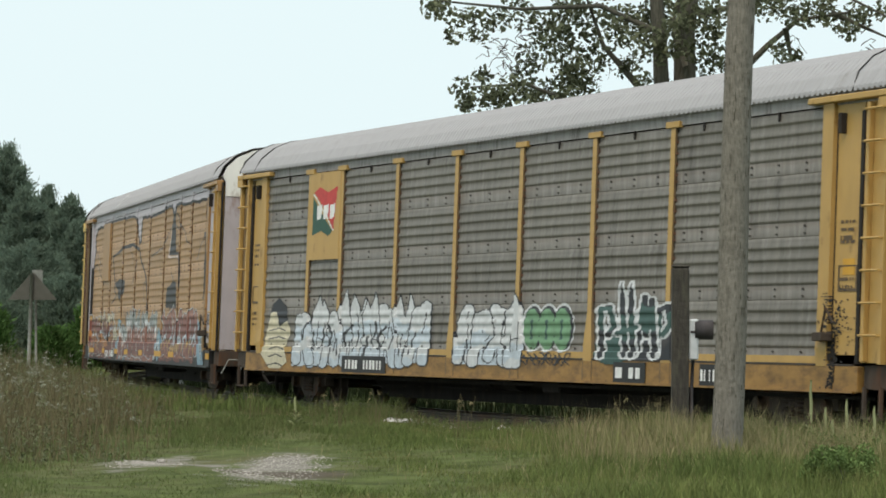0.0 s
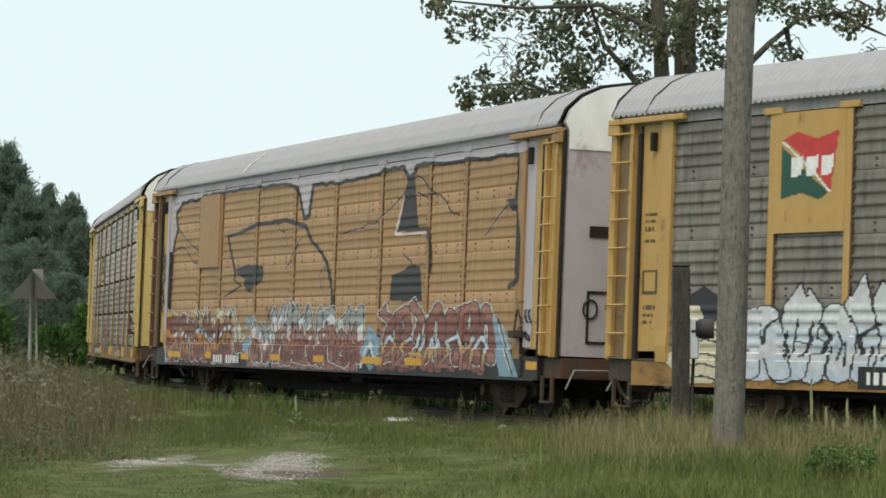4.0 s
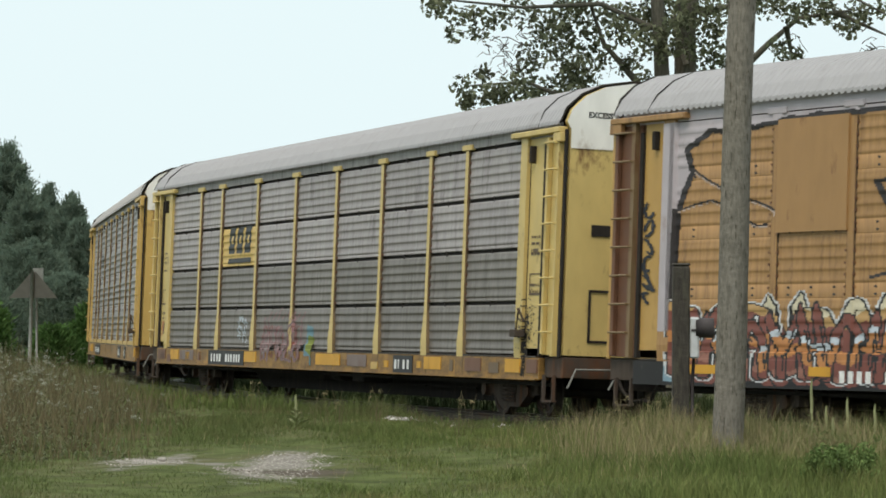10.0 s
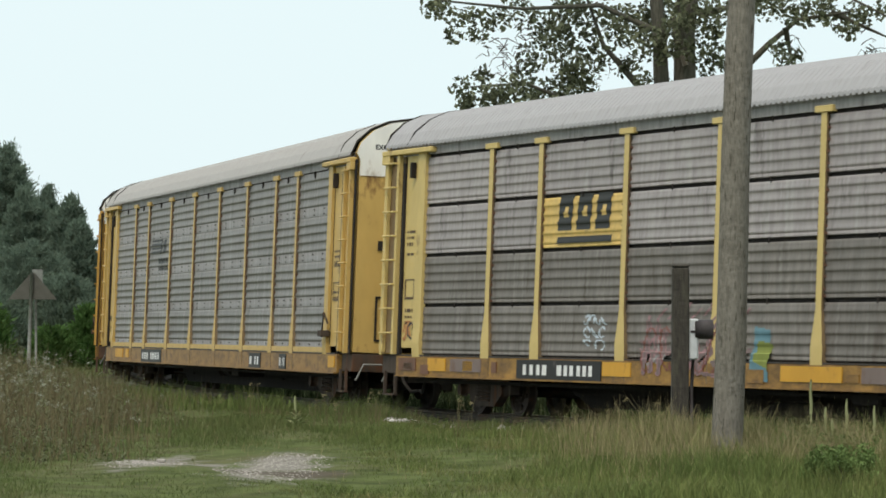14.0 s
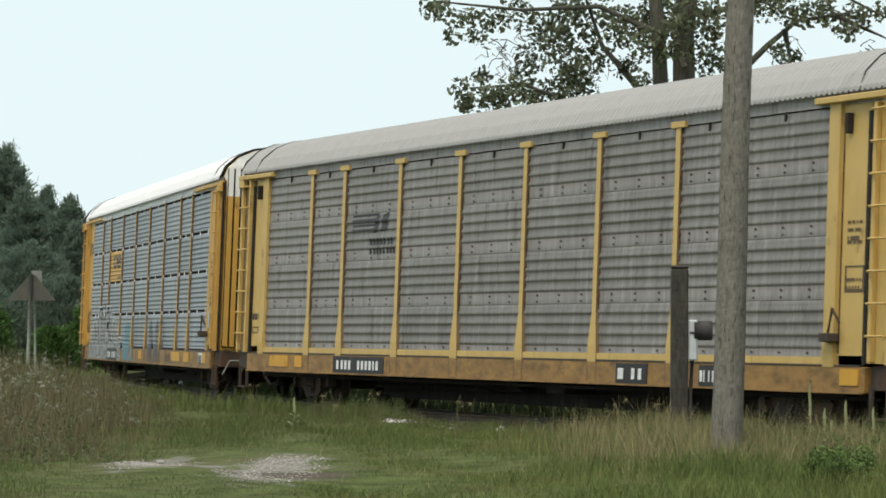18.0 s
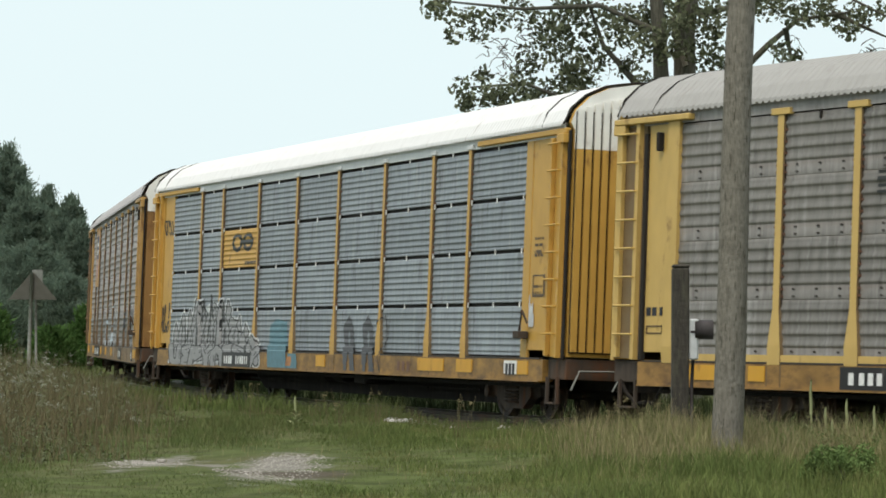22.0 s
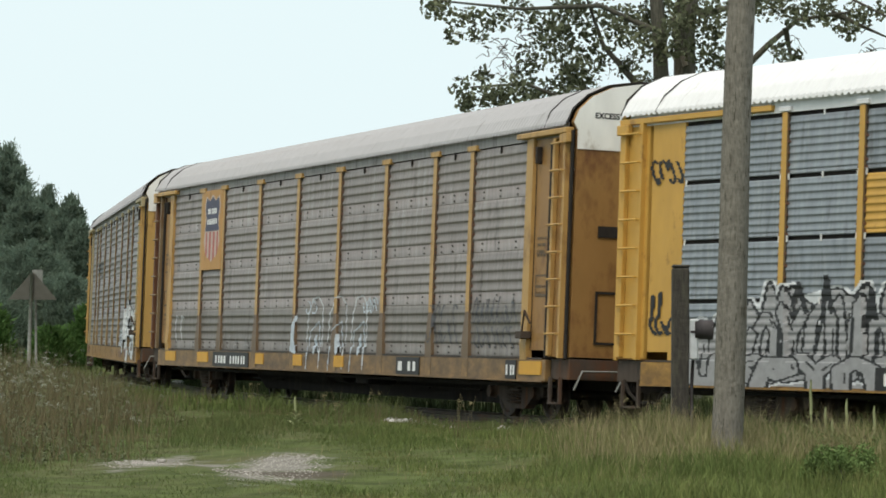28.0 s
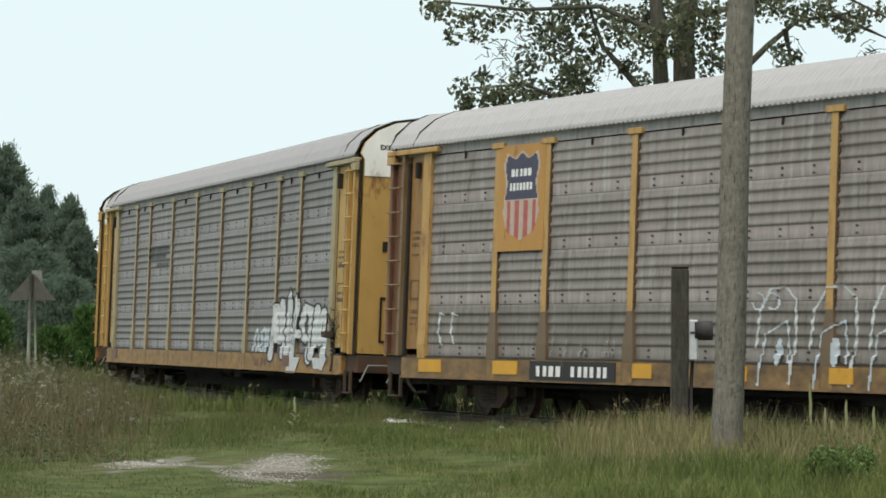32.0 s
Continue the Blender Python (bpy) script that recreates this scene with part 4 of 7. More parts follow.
def notices(car, mat="stencil", right=True, left=True):
    """Stencilled notices and framed tables on the end sheets, as bars."""
    for on, u0, u1 in ((right, 12.02, 12.62), (left, -12.62, -12.12)):
        if not on:
            continue
        c = Canvas(u0, u1, 1.2, 4.4)
        for z, rows, k in ((2.9, 3, 4), (2.62, 1, 3), (2.12, 2, 5)) if u0 > 0 else ((3.15, 3, 4), (2.75, 1, 2), (1.75, 3, 5)):
            for r in range(rows):
                c.bars(u0 + 0.08, u1 - 0.08 - 0.05 * r, z - 0.11 * r, z - 0.11 * r + 0.05, k, mat)
        c.stroke([(u0 + 0.06, 2.32), (u1 - 0.05, 2.32), (u1 - 0.05, 2.0), (u0 + 0.06, 2.0), (u0 + 0.06, 2.32)], 0.03, mat)
        c.put(car, "stencil", "small stencilled notices")


def grease(car, seed):
    """Black grease and rust run down below the door lock."""
    c = Canvas(11.65, 12.6, 0.66, 2.1)
    r = np.random.RandomState(seed)
    soft = ((c.U - 12.02) / 0.42) ** 2 + ((c.Z - 1.5) / 0.5) ** 2
    c.c[r.uniform(0, 1, c.U.shape) < 0.45 * np.exp(-2.2 * soft)] = "plate_black"
    run = (np.abs(c.U - 12.0 - 0.05 * np.sin(c.Z * 9)) < 0.09) & (c.Z < 1.35)
    c.c[run & (r.uniform(0, 1, c.U.shape) < 0.8)] = "under_black"
    c.put(car, "grease", "black grease below the lock", 0.008)


def warning(car):
    """The notice on the white top of the front end door."""
    curve = bpy.data.curves.new("lettering", "FONT")
    curve.body, curve.size, curve.align_x, curve.extrude = "EXCESS HEIGHT CAR", 0.125, "CENTER", 0.002
    curve.offset = 0.004
    tmp = bpy.data.objects.new("lettering", curve)
    data = bpy.data.meshes.new_from_object(tmp)
    bpy.data.objects.remove(tmp)
    data.materials.clear()
    data.materials.append(MAT["spray_black"])
    door = [o for o in car.children if o.name.startswith("end_door")][-1]
    t = part("lettering", data, None, door, "small black lettering")
    t.matrix_basis = Matrix.Translation((13.577, -0.58, 4.80)) @ Matrix.Rotation(radians(90), 4, "Z") @ Matrix.Rotation(radians(90), 4, "X")


def car_flag():
    car = build_car("grey-sheeted auto carrier with gold posts and flag emblem", "galvanised_olive", "gold", "sill_gold", "roof_grey", False, stringer=True)
    emblem_plate(car, -9.13, -7.45, 2.80, 4.50, "gold")
    c = Canvas(-9.2, -7.4, 3.1, 4.4)
    c.poly([(-8.92, 4.12), (-8.6, 4.22), (-8.15, 4.10), (-7.6, 4.20), (-7.68, 3.85), (-7.78, 3.36), (-8.2, 3.72)], "logo_red")
    c.poly([(-8.95, 4.02), (-8.3, 3.62), (-7.82, 3.34), (-8.05, 3.25), (-8.45, 3.36), (-8.98, 3.28)], "logo_green")
    c.stroke([(-8.92, 4.08), (-8.25, 3.68), (-7.8, 3.36)], 0.02, "logo_white")
    for k in range(3):
        a = -8.74 + k * 0.36
        c.poly([(a, 3.58), (a + 0.04, 3.85), (a + 0.30, 3.87), (a + 0.27, 3.60)], "logo_white")
    c.put(car, "emblem", "waving red and green flag with pale blocks", 0.003, PLATE_Y)
    c = Canvas(-12.0, 8.0, 0.64, 2.2)
    c.poly([(-11.55, 1.45), (-11.3, 1.95), (-10.9, 2.08), (-10.4, 1.9), (-10.3, 1.5), (-10.6, 1.2)], "spray_slate")
    c.poly([(-11.75, 0.95), (-11.6, 1.35), (-11.35, 1.78), (-11.0, 1.8), (-10.8, 1.5), (-10.35, 1.62), (-10.1, 1.4), (-10.4, 1.1), (-10.15, 0.8), (-10.6, 0.66), (-11.2, 0.66), (-11.5, 0.8)], "spray_cream")
    for z in (0.72, 0.9, 1.05, 1.25, 1.42):
        c.stroke([(-11.4 + 0.2 * rnd.random(), z), (-10.8, z + 0.05), (-10.5 + 0.2 * rnd.random(), z)], 0.025, "spray_slate")
    whites = ((9, "spray_white"), (0.7, "spray_pale"), (0.45, "spray_white"), (0.25, "spray_pale"))
    c.poly([(-9.9, 0.72), (-9.6, 1.5), (-8.3, 1.5), (-7.2, 1.3), (-6.6, 1.5), (-4.9, 1.6), (-4.2, 1.3), (-3.0, 1.1), (-3.0, 0.86)], "spray_pale")
    c.forms(-9.75, 0.74, 3.3, 1.1, rnd, 4, whites, "spray_slate", thick=0.2, line=0.018, spike=0.2)
    c.forms(-6.7, 0.78, 3.9, 1.1, rnd, 5, whites, "spray_slate", thick=0.19, line=0.018, spike=0.18)
    for k in range(13):
        u, z = -9.4 + 0.47 * k + 0.2 * rnd.random(), 0.9 + 0.35 * rnd.random()
        c.stroke([(u, z), (u + rnd.uniform(-.15, .25), z + 0.22), (u + rnd.uniform(-.1, .35), z + 0.4)], rnd.choice((0.025, 0.03, 0.05)), "spray_slate")
    c.poly([(-1.35, 0.86), (-1.2, 1.35), (1.2, 1.35), (1.4, 0.86)], "spray_pale")
    c.forms(-1.3, 0.84, 2.75, 1.0, rnd, 4, ((9, "spray_white"), (0.45, "spray_pale"), (0.2, "spray_white")), "spray_slate", thick=0.17, line=0.02, spike=0.15)
    for k in range(3):
        c.ellipse(1.85 + 0.6 * k, 1.48, 0.46, 0.40, "spray_white")
    for k in range(3):
        c.ellipse(1.87 + 0.6 * k, 1.48, 0.40, 0.36, "spray_slate")
        c.ellipse(1.82 + 0.6 * k, 1.46, 0.34, 0.34, "spray_green")
        c.stroke([(1.78 + 0.6 * k, 1.3), (1.82 + 0.6 * k, 1.6)], 0.035, "spray_teal")
    for k in range(2):
        c.scrawl(1.5, 0.98 - k * 0.1, 2.0, 0.1, rnd, "spray_slate", 0.02, 8)
    c.poly([(4.3, 1.0), (4.6, 1.5), (5.3, 1.75), (6.8, 1.8), (7.2, 1.5), (7.2, 1.0)], "spray_slate")
    c.ellipse(5.0, 1.15, 0.7, 0.24, "spray_teal")
    c.forms(4.45, 0.98, 2.75, 0.98, rnd, 4, ((9, "spray_slate"), (0.8, "spray_teal"), (0.4, "spray_slate")), "spray_white", thick=0.075, line=0.035, spike=0.15, inner=False)
    c.put(car, "graffiti", "sprayed graffiti in white, green and black")
    sill_marks(car, -7.0, -4.7)
    sill_marks(car, 5.13, 6.26, count=(1, 2))
    sill_marks(car, 8.1, 8.7, count=(2, 2))
    part("framed_notice", box(12.18, 12.5, -SKIN - 0.006, -SKIN, 2.2, 2.42), "bright_patch", car, "small yellow notice")
    notices(car)
    return car


def car_mural():
    car = build_car("ochre auto carrier with a dark-lined mural and red graffiti", "ochre_panel", "ochre_panel", "plate_black", "roof_grey", False, end_mat="gold", side_mat="ochre_panel",
                    rusty=True, ridges=0.6, flared=False, eave="lilac_grey", door_mat="lilac_grey")
    emblem_plate(car, -9.13, -7.45, 2.80, 4.40, "ochre_plain")
    c = Canvas(-11.9, 12.0, 0.64, 4.5)
    top = [(-11.5, 4.10), (-10.9, 4.34), (-9.2, 4.35), (-8.9, 4.42), (-6.95, 4.42), (-4.0, 4.42), (-1.75, 4.36), (-1.4, 4.2), (-1.0, 3.67), (-0.65, 3.7), (-0.45, 4.3), (1.4, 4.28), (3.85, 4.32), (4.3, 4.40), (5.3, 4.40), (5.68, 4.2),
           (5.95, 4.2), (6.1, 4.40), (8.6, 4.35), (11.45, 4.31)]
    right = [(11.45, 4.31), (11.5, 4.0), (11.35, 3.58), (11.5, 3.4), (11.66, 3.02), (11.7, 2.25), (11.2, 2.15)]
    left = [(-11.5, 4.10), (-11.35, 3.75), (-11.7, 3.2), (-11.8, 1.7)]
    c.poly(top + [(12, 4.36), (12, 4.6), (-12, 4.6), (-12, 4.0)], "lilac_grey")
    c.poly(left + [(-12.0, 1.6), (-12.0, 4.4), (-11.4, 4.4)], "lilac_grey")
    for pts, w in ((top, 0.07), (right, 0.075), (left, 0.06)):
        wob = []
        for (x0, z0), (x1, z1) in zip(pts, pts[1:]):
            for k in range(6):
                t = k / 6
                wob.append((x0 + (x1 - x0) * t, z0 + (z1 - z0) * t + rnd.uniform(-.03, .03)))
        c.stroke(wob + [pts[-1]], w, "mural_dark")
    c.poly([(10.9, 3.6), (11.5, 3.62), (11.62, 3.35), (11.2, 3.4)], "mural_dark")
    c.stroke([(-6.14, 2.63), (-6.31, 2.85), (-6.83, 3.45)], 0.06, "mural_dark")
    c.stroke([(-6.83, 3.45), (-5.64, 3.52)], 0.05, "mural_dark")
    c.stroke([(-5.64, 3.52), (-4.49, 3.64), (-2.29, 3.66), (-0.85, 3.5)], 0.09, "mural_dark")
    c.stroke([(-0.85, 3.5), (-0.45, 3.21), (0.3, 2.95), (0.75, 2.7), (1.24, 2.04), (1.2, 1.8)], 0.07, "mural_dark")
    c.poly([(-6.0, 2.73), (-5.2, 2.80), (-3.95, 2.76), (-3.85, 2.6), (-3.94, 2.44), (-4.64, 2.33), (-4.91, 2.19), (-5.4, 2.36), (-5.3, 2.5), (-5.9, 2.6)], "mural_dark")
    c.stroke([(-6.0, 2.73), (-6.2, 2.5), (-5.6, 2.36), (-6.9, 2.15)], 0.04, "mural_dark")
    c.stroke([(5.0, 3.18), (5.5, 3.85)], 0.06, "logo_pale")
    c.poly([(5.62, 4.22), (6.0, 4.22), (6.18, 3.6), (6.33, 3.27), (5.12, 3.22), (5.45, 3.83)], "mural_dark")
    c.stroke([(5.12, 3.24), (6.9, 3.23), (7.05, 2.9), (7.09, 2.45)], 0.05, "mural_dark")
    c.stroke([(5.1, 3.17), (6.8, 3.15)], 0.05, "logo_pale")
    c.poly([(4.87, 2.42), (5.5, 2.5), (6.0, 2.62), (6.5, 2.55), (6.67, 1.94), (4.78, 1.96)], "mural_dark")
    for crack in ([(1.72, 3.29), (2.6, 3.33), (3.3, 3.42), (3.94, 3.45), (4.6, 3.65), (5.46, 3.92)], [(6.14, 4.21), (6.6, 4.1), (7.0, 3.9), (7.5, 3.8), (8.0, 3.55), (8.5, 3.41)], [(9.9, 3.0), (10.4, 3.25), (11.0, 3.5)],
                  [(-2.2, 2.66), (-1.7, 2.9), (-1.2, 3.23)], [(-11.3, 3.75), (-10.6, 3.5), (-9.8, 3.3), (-9.2, 3.1)], [(-11.7, 3.2), (-10.8, 3.3), (-9.9, 3.0), (-9.4, 2.9)], [(6.2, 3.9), (6.7, 3.8), (7.2, 3.85)],
                  [(-3.0, 3.6), (-2.4, 3.4), (-2.2, 3.1)], [(0.7, 2.7), (0.2, 2.5), (0.4, 2.2)], [(5.6, 2.75), (6.0, 2.6)]):
        crack = [(u + du, z + rnd.uniform(-.035, .035)) for (u, z), (u2, z2) in zip(crack, crack[1:] + crack[-1:]) for du, z in ((0, z), ((u2 - u) / 2, (z + z2) / 2))]
        c.stroke(crack, 0.026, "mural_dark")
        c.stroke([(u, z - 0.03) for u, z in crack], 0.012, "logo_dull")
    # letters along the base
    c.poly([(-11.9, 1.25), (-11.6, 1.35), (-11.2, 0.66), (-11.9, 0.66)], "spray_blue")
    warm = ((9, "spray_cream"), (0.95, "spray_tan"), (0.82, "spray_red"), (0.55, "spray_orange"), (0.4, "spray_red"), (0.22, "spray_salmon"), (0.1, "spray_red"))
    c.forms(-11.75, 0.66, 5.8, 0.75, rnd, 9, ((9, "spray_red"), (0.6, "spray_salmon"), (0.4, "spray_red")), "spray_black", thick=0.15, line=0.018)
    c.forms(-11.75, 0.7, 5.8, 1.12, rnd, 7, warm, "spray_black", halo="spray_white", thick=0.12, line=0.02, rim=0.018, spike=0.09)
    c.forms(-11.5, 0.7, 5.2, 0.95, rnd, 7, ((9, "spray_red"), (0.7, "spray_pale"), (0.6, "spray_orange"), (0.3, "spray_red")), "spray_black", thick=0.075, line=0.018)
    c.forms(-6.0, 0.95, 0.8, 0.5, rnd, 1, ((9, "spray_cream"), (0.5, "spray_red")), "spray_black", halo="spray_white", thick=0.1, line=0.02, rim=0.015)
    c.poly([(-5.2, 1.1), (-4.4, 1.5), (-3.6, 1.4), (-3.0, 0.66), (-4.6, 0.66)], "spray_blue")
    c.scrawl(-5.2, 1.45, 0.9, 0.25, rnd, "spray_blue", 0.05, 3)
    c.scrawl(-3.6, 1.6, 0.9, 0.3, rnd, "mural_dark", 0.02, 3)
    pinks = ((9, "spray_dust"), (0.8, "spray_white"), (0.66, "logo_pale"), (0.52, "spray_salmon"), (0.36, "spray_red"), (0.16, "spray_salmon"))
    c.forms(-4.5, 0.66, 7.6, 0.62, rnd, 11, ((9, "spray_salmon"), (0.5, "spray_red"), (0.2, "spray_salmon")), "spray_black", thick=0.15, line=0.018, rim=0.012, halo="spray_pale")
    c.forms(-4.4, 0.74, 1.6, 0.75, rnd, 3, pinks, "spray_black", halo="spray_white", thick=0.1, line=0.02, rim=0.018)
    c.forms(-3.0, 0.72, 6.2, 1.1, rnd, 7, pinks, "spray_black", halo="spray_white", thick=0.135, line=0.022, rim=0.018, spike=0.09)
    c.forms(-2.8, 0.8, 5.8, 0.7, rnd, 8, ((9, "spray_salmon"), (0.5, "spray_red")), "spray_black", thick=0.07, line=0.016, inner=False)
    c.poly([(3.2, 1.0), (3.6, 1.5), (4.2, 1.35), (4.5, 0.9), (3.9, 0.66)], "spray_blue")
    c.stroke([(3.3, 0.72), (3.7, 1.2), (4.3, 0.75)], 0.05, "spray_white")
    c.stroke([(3.5, 0.7), (3.8, 1.05), (4.2, 0.7)], 0.04, "spray_slate")
    reds = ((9, "spray_salmon"), (0.85, "spray_red"), (0.3, "spray_salmon"), (0.16, "spray_red"))
    c.forms(4.4, 0.7, 6.2, 0.75, rnd, 9, reds, "spray_black", thick=0.16, line=0.018)
    c.forms(4.4, 0.82, 6.2, 1.08, rnd, 7, reds, "spray_black", halo="spray_white", thick=0.15, line=0.02, rim=0.018, spike=0.09)
    c.forms(4.5, 0.72, 5.8, 0.6, rnd, 7, ((9, "spray_pale"), (0.7, "spray_tan"), (0.4, "spray_salmon")), "spray_black", thick=0.06, line=0.016, inner=False)
    c.poly([(10.4, 1.7), (11.0, 1.5), (11.9, 0.66), (11.0, 0.66), (10.7, 1.1)], "spray_blue")
    c.stroke([(10.8, 1.5), (11.5, 0.8)], 0.07, "spray_white")
    c.stroke([(10.7, 1.62), (11.6, 0.7)], 0.03, "spray_black")
    c.put(car, "graffiti", "painted mural and red sprayed letters", ridges=0.6, posts=0.5)
    plates(car, [(-11.6, -10.4), (-8.2, -7.7), (-5.2, -4.6), (-2.9, -2.2), (0.2, 0.9), (3.4, 4.6), (6.0, 6.9), (12.26, 12.74)], "bright_patch", "orange reflective patch", (0.79, 0.92))
    sill_marks(car, -7.69, -5.2, dark=False)
    part("pale_strip", box(11.9, 12.3, -SKIN - 0.012, -SKIN, 1.15, 4.5), "lilac_grey", car)
    part("pale_strip", box(-12.08, -11.79, -SKIN - 0.068, -SKIN - 0.061, 1.4, 4.5), "lilac_grey", car)
    for u, w in ((-5.6, 0.07),):
        scuff = bmesh.new()
        scuff.faces.new([scuff.verts.new(v) for v in ((u, -1.594, 4.775), (u + w, -1.594, 4.775), (u + w + 0.3, -1.492, 4.955), (u + 0.3, -1.492, 4.955))])
        scuff.faces.new([scuff.verts.new(v) for v in ((u + 0.3, -1.492, 4.955), (u + w + 0.3, -1.492, 4.955), (u + w + 0.55, -1.262, 5.185), (u + 0.55, -1.262, 5.185))])
        part("roof_scuff", scuff, "cap_white", car, "pale scrape on the roof")
    door = [o for o in car.children if o.name.startswith("end_door")][-1]
    tag = bmesh.new()
    for cy, cz, r, turn in ((-1.0, 1.78, 0.12, 6.3), (-0.62, 1.82, 0.11, 5.4)):
        pts = [(13.578, cy + r * math.sin(q), cz + 1.25 * r * math.cos(q)) for q in (turn * k / 12 for k in range(13))]
        add_tube(tag, pts, [0.016] * 13, 5)
    add_tube(tag, [(13.578, -0.52, 1.86), (13.578, -0.56, 1.62), (13.578, -0.7, 1.5)], [0.016] * 3, 5)
    part("graffiti", tag, "spray_black", door, "black sprayed loops")
    c = Canvas(-13.3, 12.7, 1.2, 3.6)
    c.scrawl(-12.6, 2.0, 0.32, 0.45, rnd, "spray_slate", 0.04, 1)
    for k in range(6):
        c.scrawl(-12.62, 1.75 + 0.27 * k, 0.3, 0.24, rnd, "spray_slate", 0.035, 1)
    c.scrawl(12.02, 1.55, 0.3, 0.2, rnd, "spray_black", 0.035, 2)
    c.scrawl(12.02, 1.25, 0.3, 0.16, rnd, "spray_black", 0.035, 1)
    c.put(car, "graffiti", "black hand-sprayed tags", 0.014)
    return car


def car_black_mark():
    car = build_car("weathered grey auto carrier with pale yellow posts and dark emblem", "galvanised_grey", "pale_yellow", "sill_yellow", "roof_grey", True, count=5,
                    painted={(2, 2): "logo_yellow", **{(b, r): "dark_brown_sheet" for b in range(9) for r in (0, 1)}})
    c = Canvas(-7.3, -4.5, 2.75, 3.7)
    for a in (-6.78, -6.14, -5.5):
        c.poly([(a, 3.05), (a + 0.08, 3.62), (a + 0.55, 3.62), (a + 0.47, 3.05)], "logo_dark")
        c.poly([(a + 0.2, 3.26), (a + 0.24, 3.42), (a + 0.38, 3.42), (a + 0.34, 3.26)], "logo_yellow")
    c.poly([(-6.78, 2.84), (-6.78, 2.94), (-4.92, 2.94), (-4.92, 2.84)], "logo_dark")
    c.put(car, "emblem", "dark block emblem with a bar below", count=5)
    c = Canvas(-6.2, 0.4, 0.64, 2.0)
    for k in range(3):
        c.scrawl(-5.75, 1.52 - 0.2 * k, 0.75, 0.17, rnd, "spray_pale", 0.022, 4 - k)
    for k in range(26):
        u, z = rnd.uniform(-3.8, -0.9), rnd.uniform(0.72, 1.4)
        c.stroke([(u, z), (u + rnd.uniform(-.2, .4), z + rnd.uniform(.05, .25))], rnd.choice((0.03, 0.05, 0.07)), rnd.choice(("spray_faded", "spray_faded", "spray_pink", "spray_ghost")))
    c.forms(-3.85, 0.72, 3.0, 0.85, rnd, 5, ((9, "spray_faded"),), "spray_pink", thick=0.03, line=0.012, inner=False)
    c.poly([(-0.6, 0.7), (-0.5, 1.5), (-0.1, 1.45), (-0.05, 0.7)], "spray_aqua")
    c.poly([(-0.5, 1.0), (-0.4, 1.3), (0.0, 1.25), (-0.1, 0.9)], "flower_yellow")
    for k in range(8):
        u = -3.4 + 0.35 * k
        c.stroke([(u, 1.55 + 0.1 * rnd.random()), (u + 0.3, 1.75 + 0.1 * rnd.random())], 0.02, "spray_pink")
    c.scrawl(-3.8, 0.8, 3.0, 0.7, rnd, "spray_red", 0.02, 6)
    c.put(car, "graffiti", "faded pink and teal graffiti", count=5)
    sill_marks(car, -7.97, -5.05)
    plates(car, [(-11.4, -10.7), (-5.0, -4.1), (0.3, 1.9), (7.0, 7.9), (11.2, 11.9)], "bright_patch", "orange reflective patch")
    plates(car, [(-10.5, -9.3), (2.4, 3.6)], "sill_mauve", "dull repainted patch")
    sill_marks(car, 5.25, 6.35, count=(2, 2))
    plates(car, [(-12.6, -11.9), (9.2, 10.0), (12.2, 12.7)], "rust_brown", "rusty bare patch")
    for u in (-12.4, -11.7, -10.0, -8.9, -0.6, 2.0, 3.9, 4.7, 6.6, 8.4, 10.4):
        w, z = rnd.uniform(0.15, 0.5), rnd.uniform(0.66, 0.74)
        plates(car, [(u, u + w)], rnd.choice(("rust_brown", "sill_gold", "bright_patch", "foot_dirt", "yellow")), "worn patch of paint and rust", (z, z + rnd.uniform(0.1, 0.2)))
    c = Canvas(-12.65, -12.0, 1.2, 1.8)
    c.scrawl(-12.6, 1.25, 0.4, 0.35, rnd, "spray_orange", 0.03, 2)
    c.ellipse(-12.25, 1.42, 0.18, 0.15, "spray_slate", 0.25)
    c.put(car, "graffiti", "small orange and black tag")
    warning(car)
    notices(car)
    return car


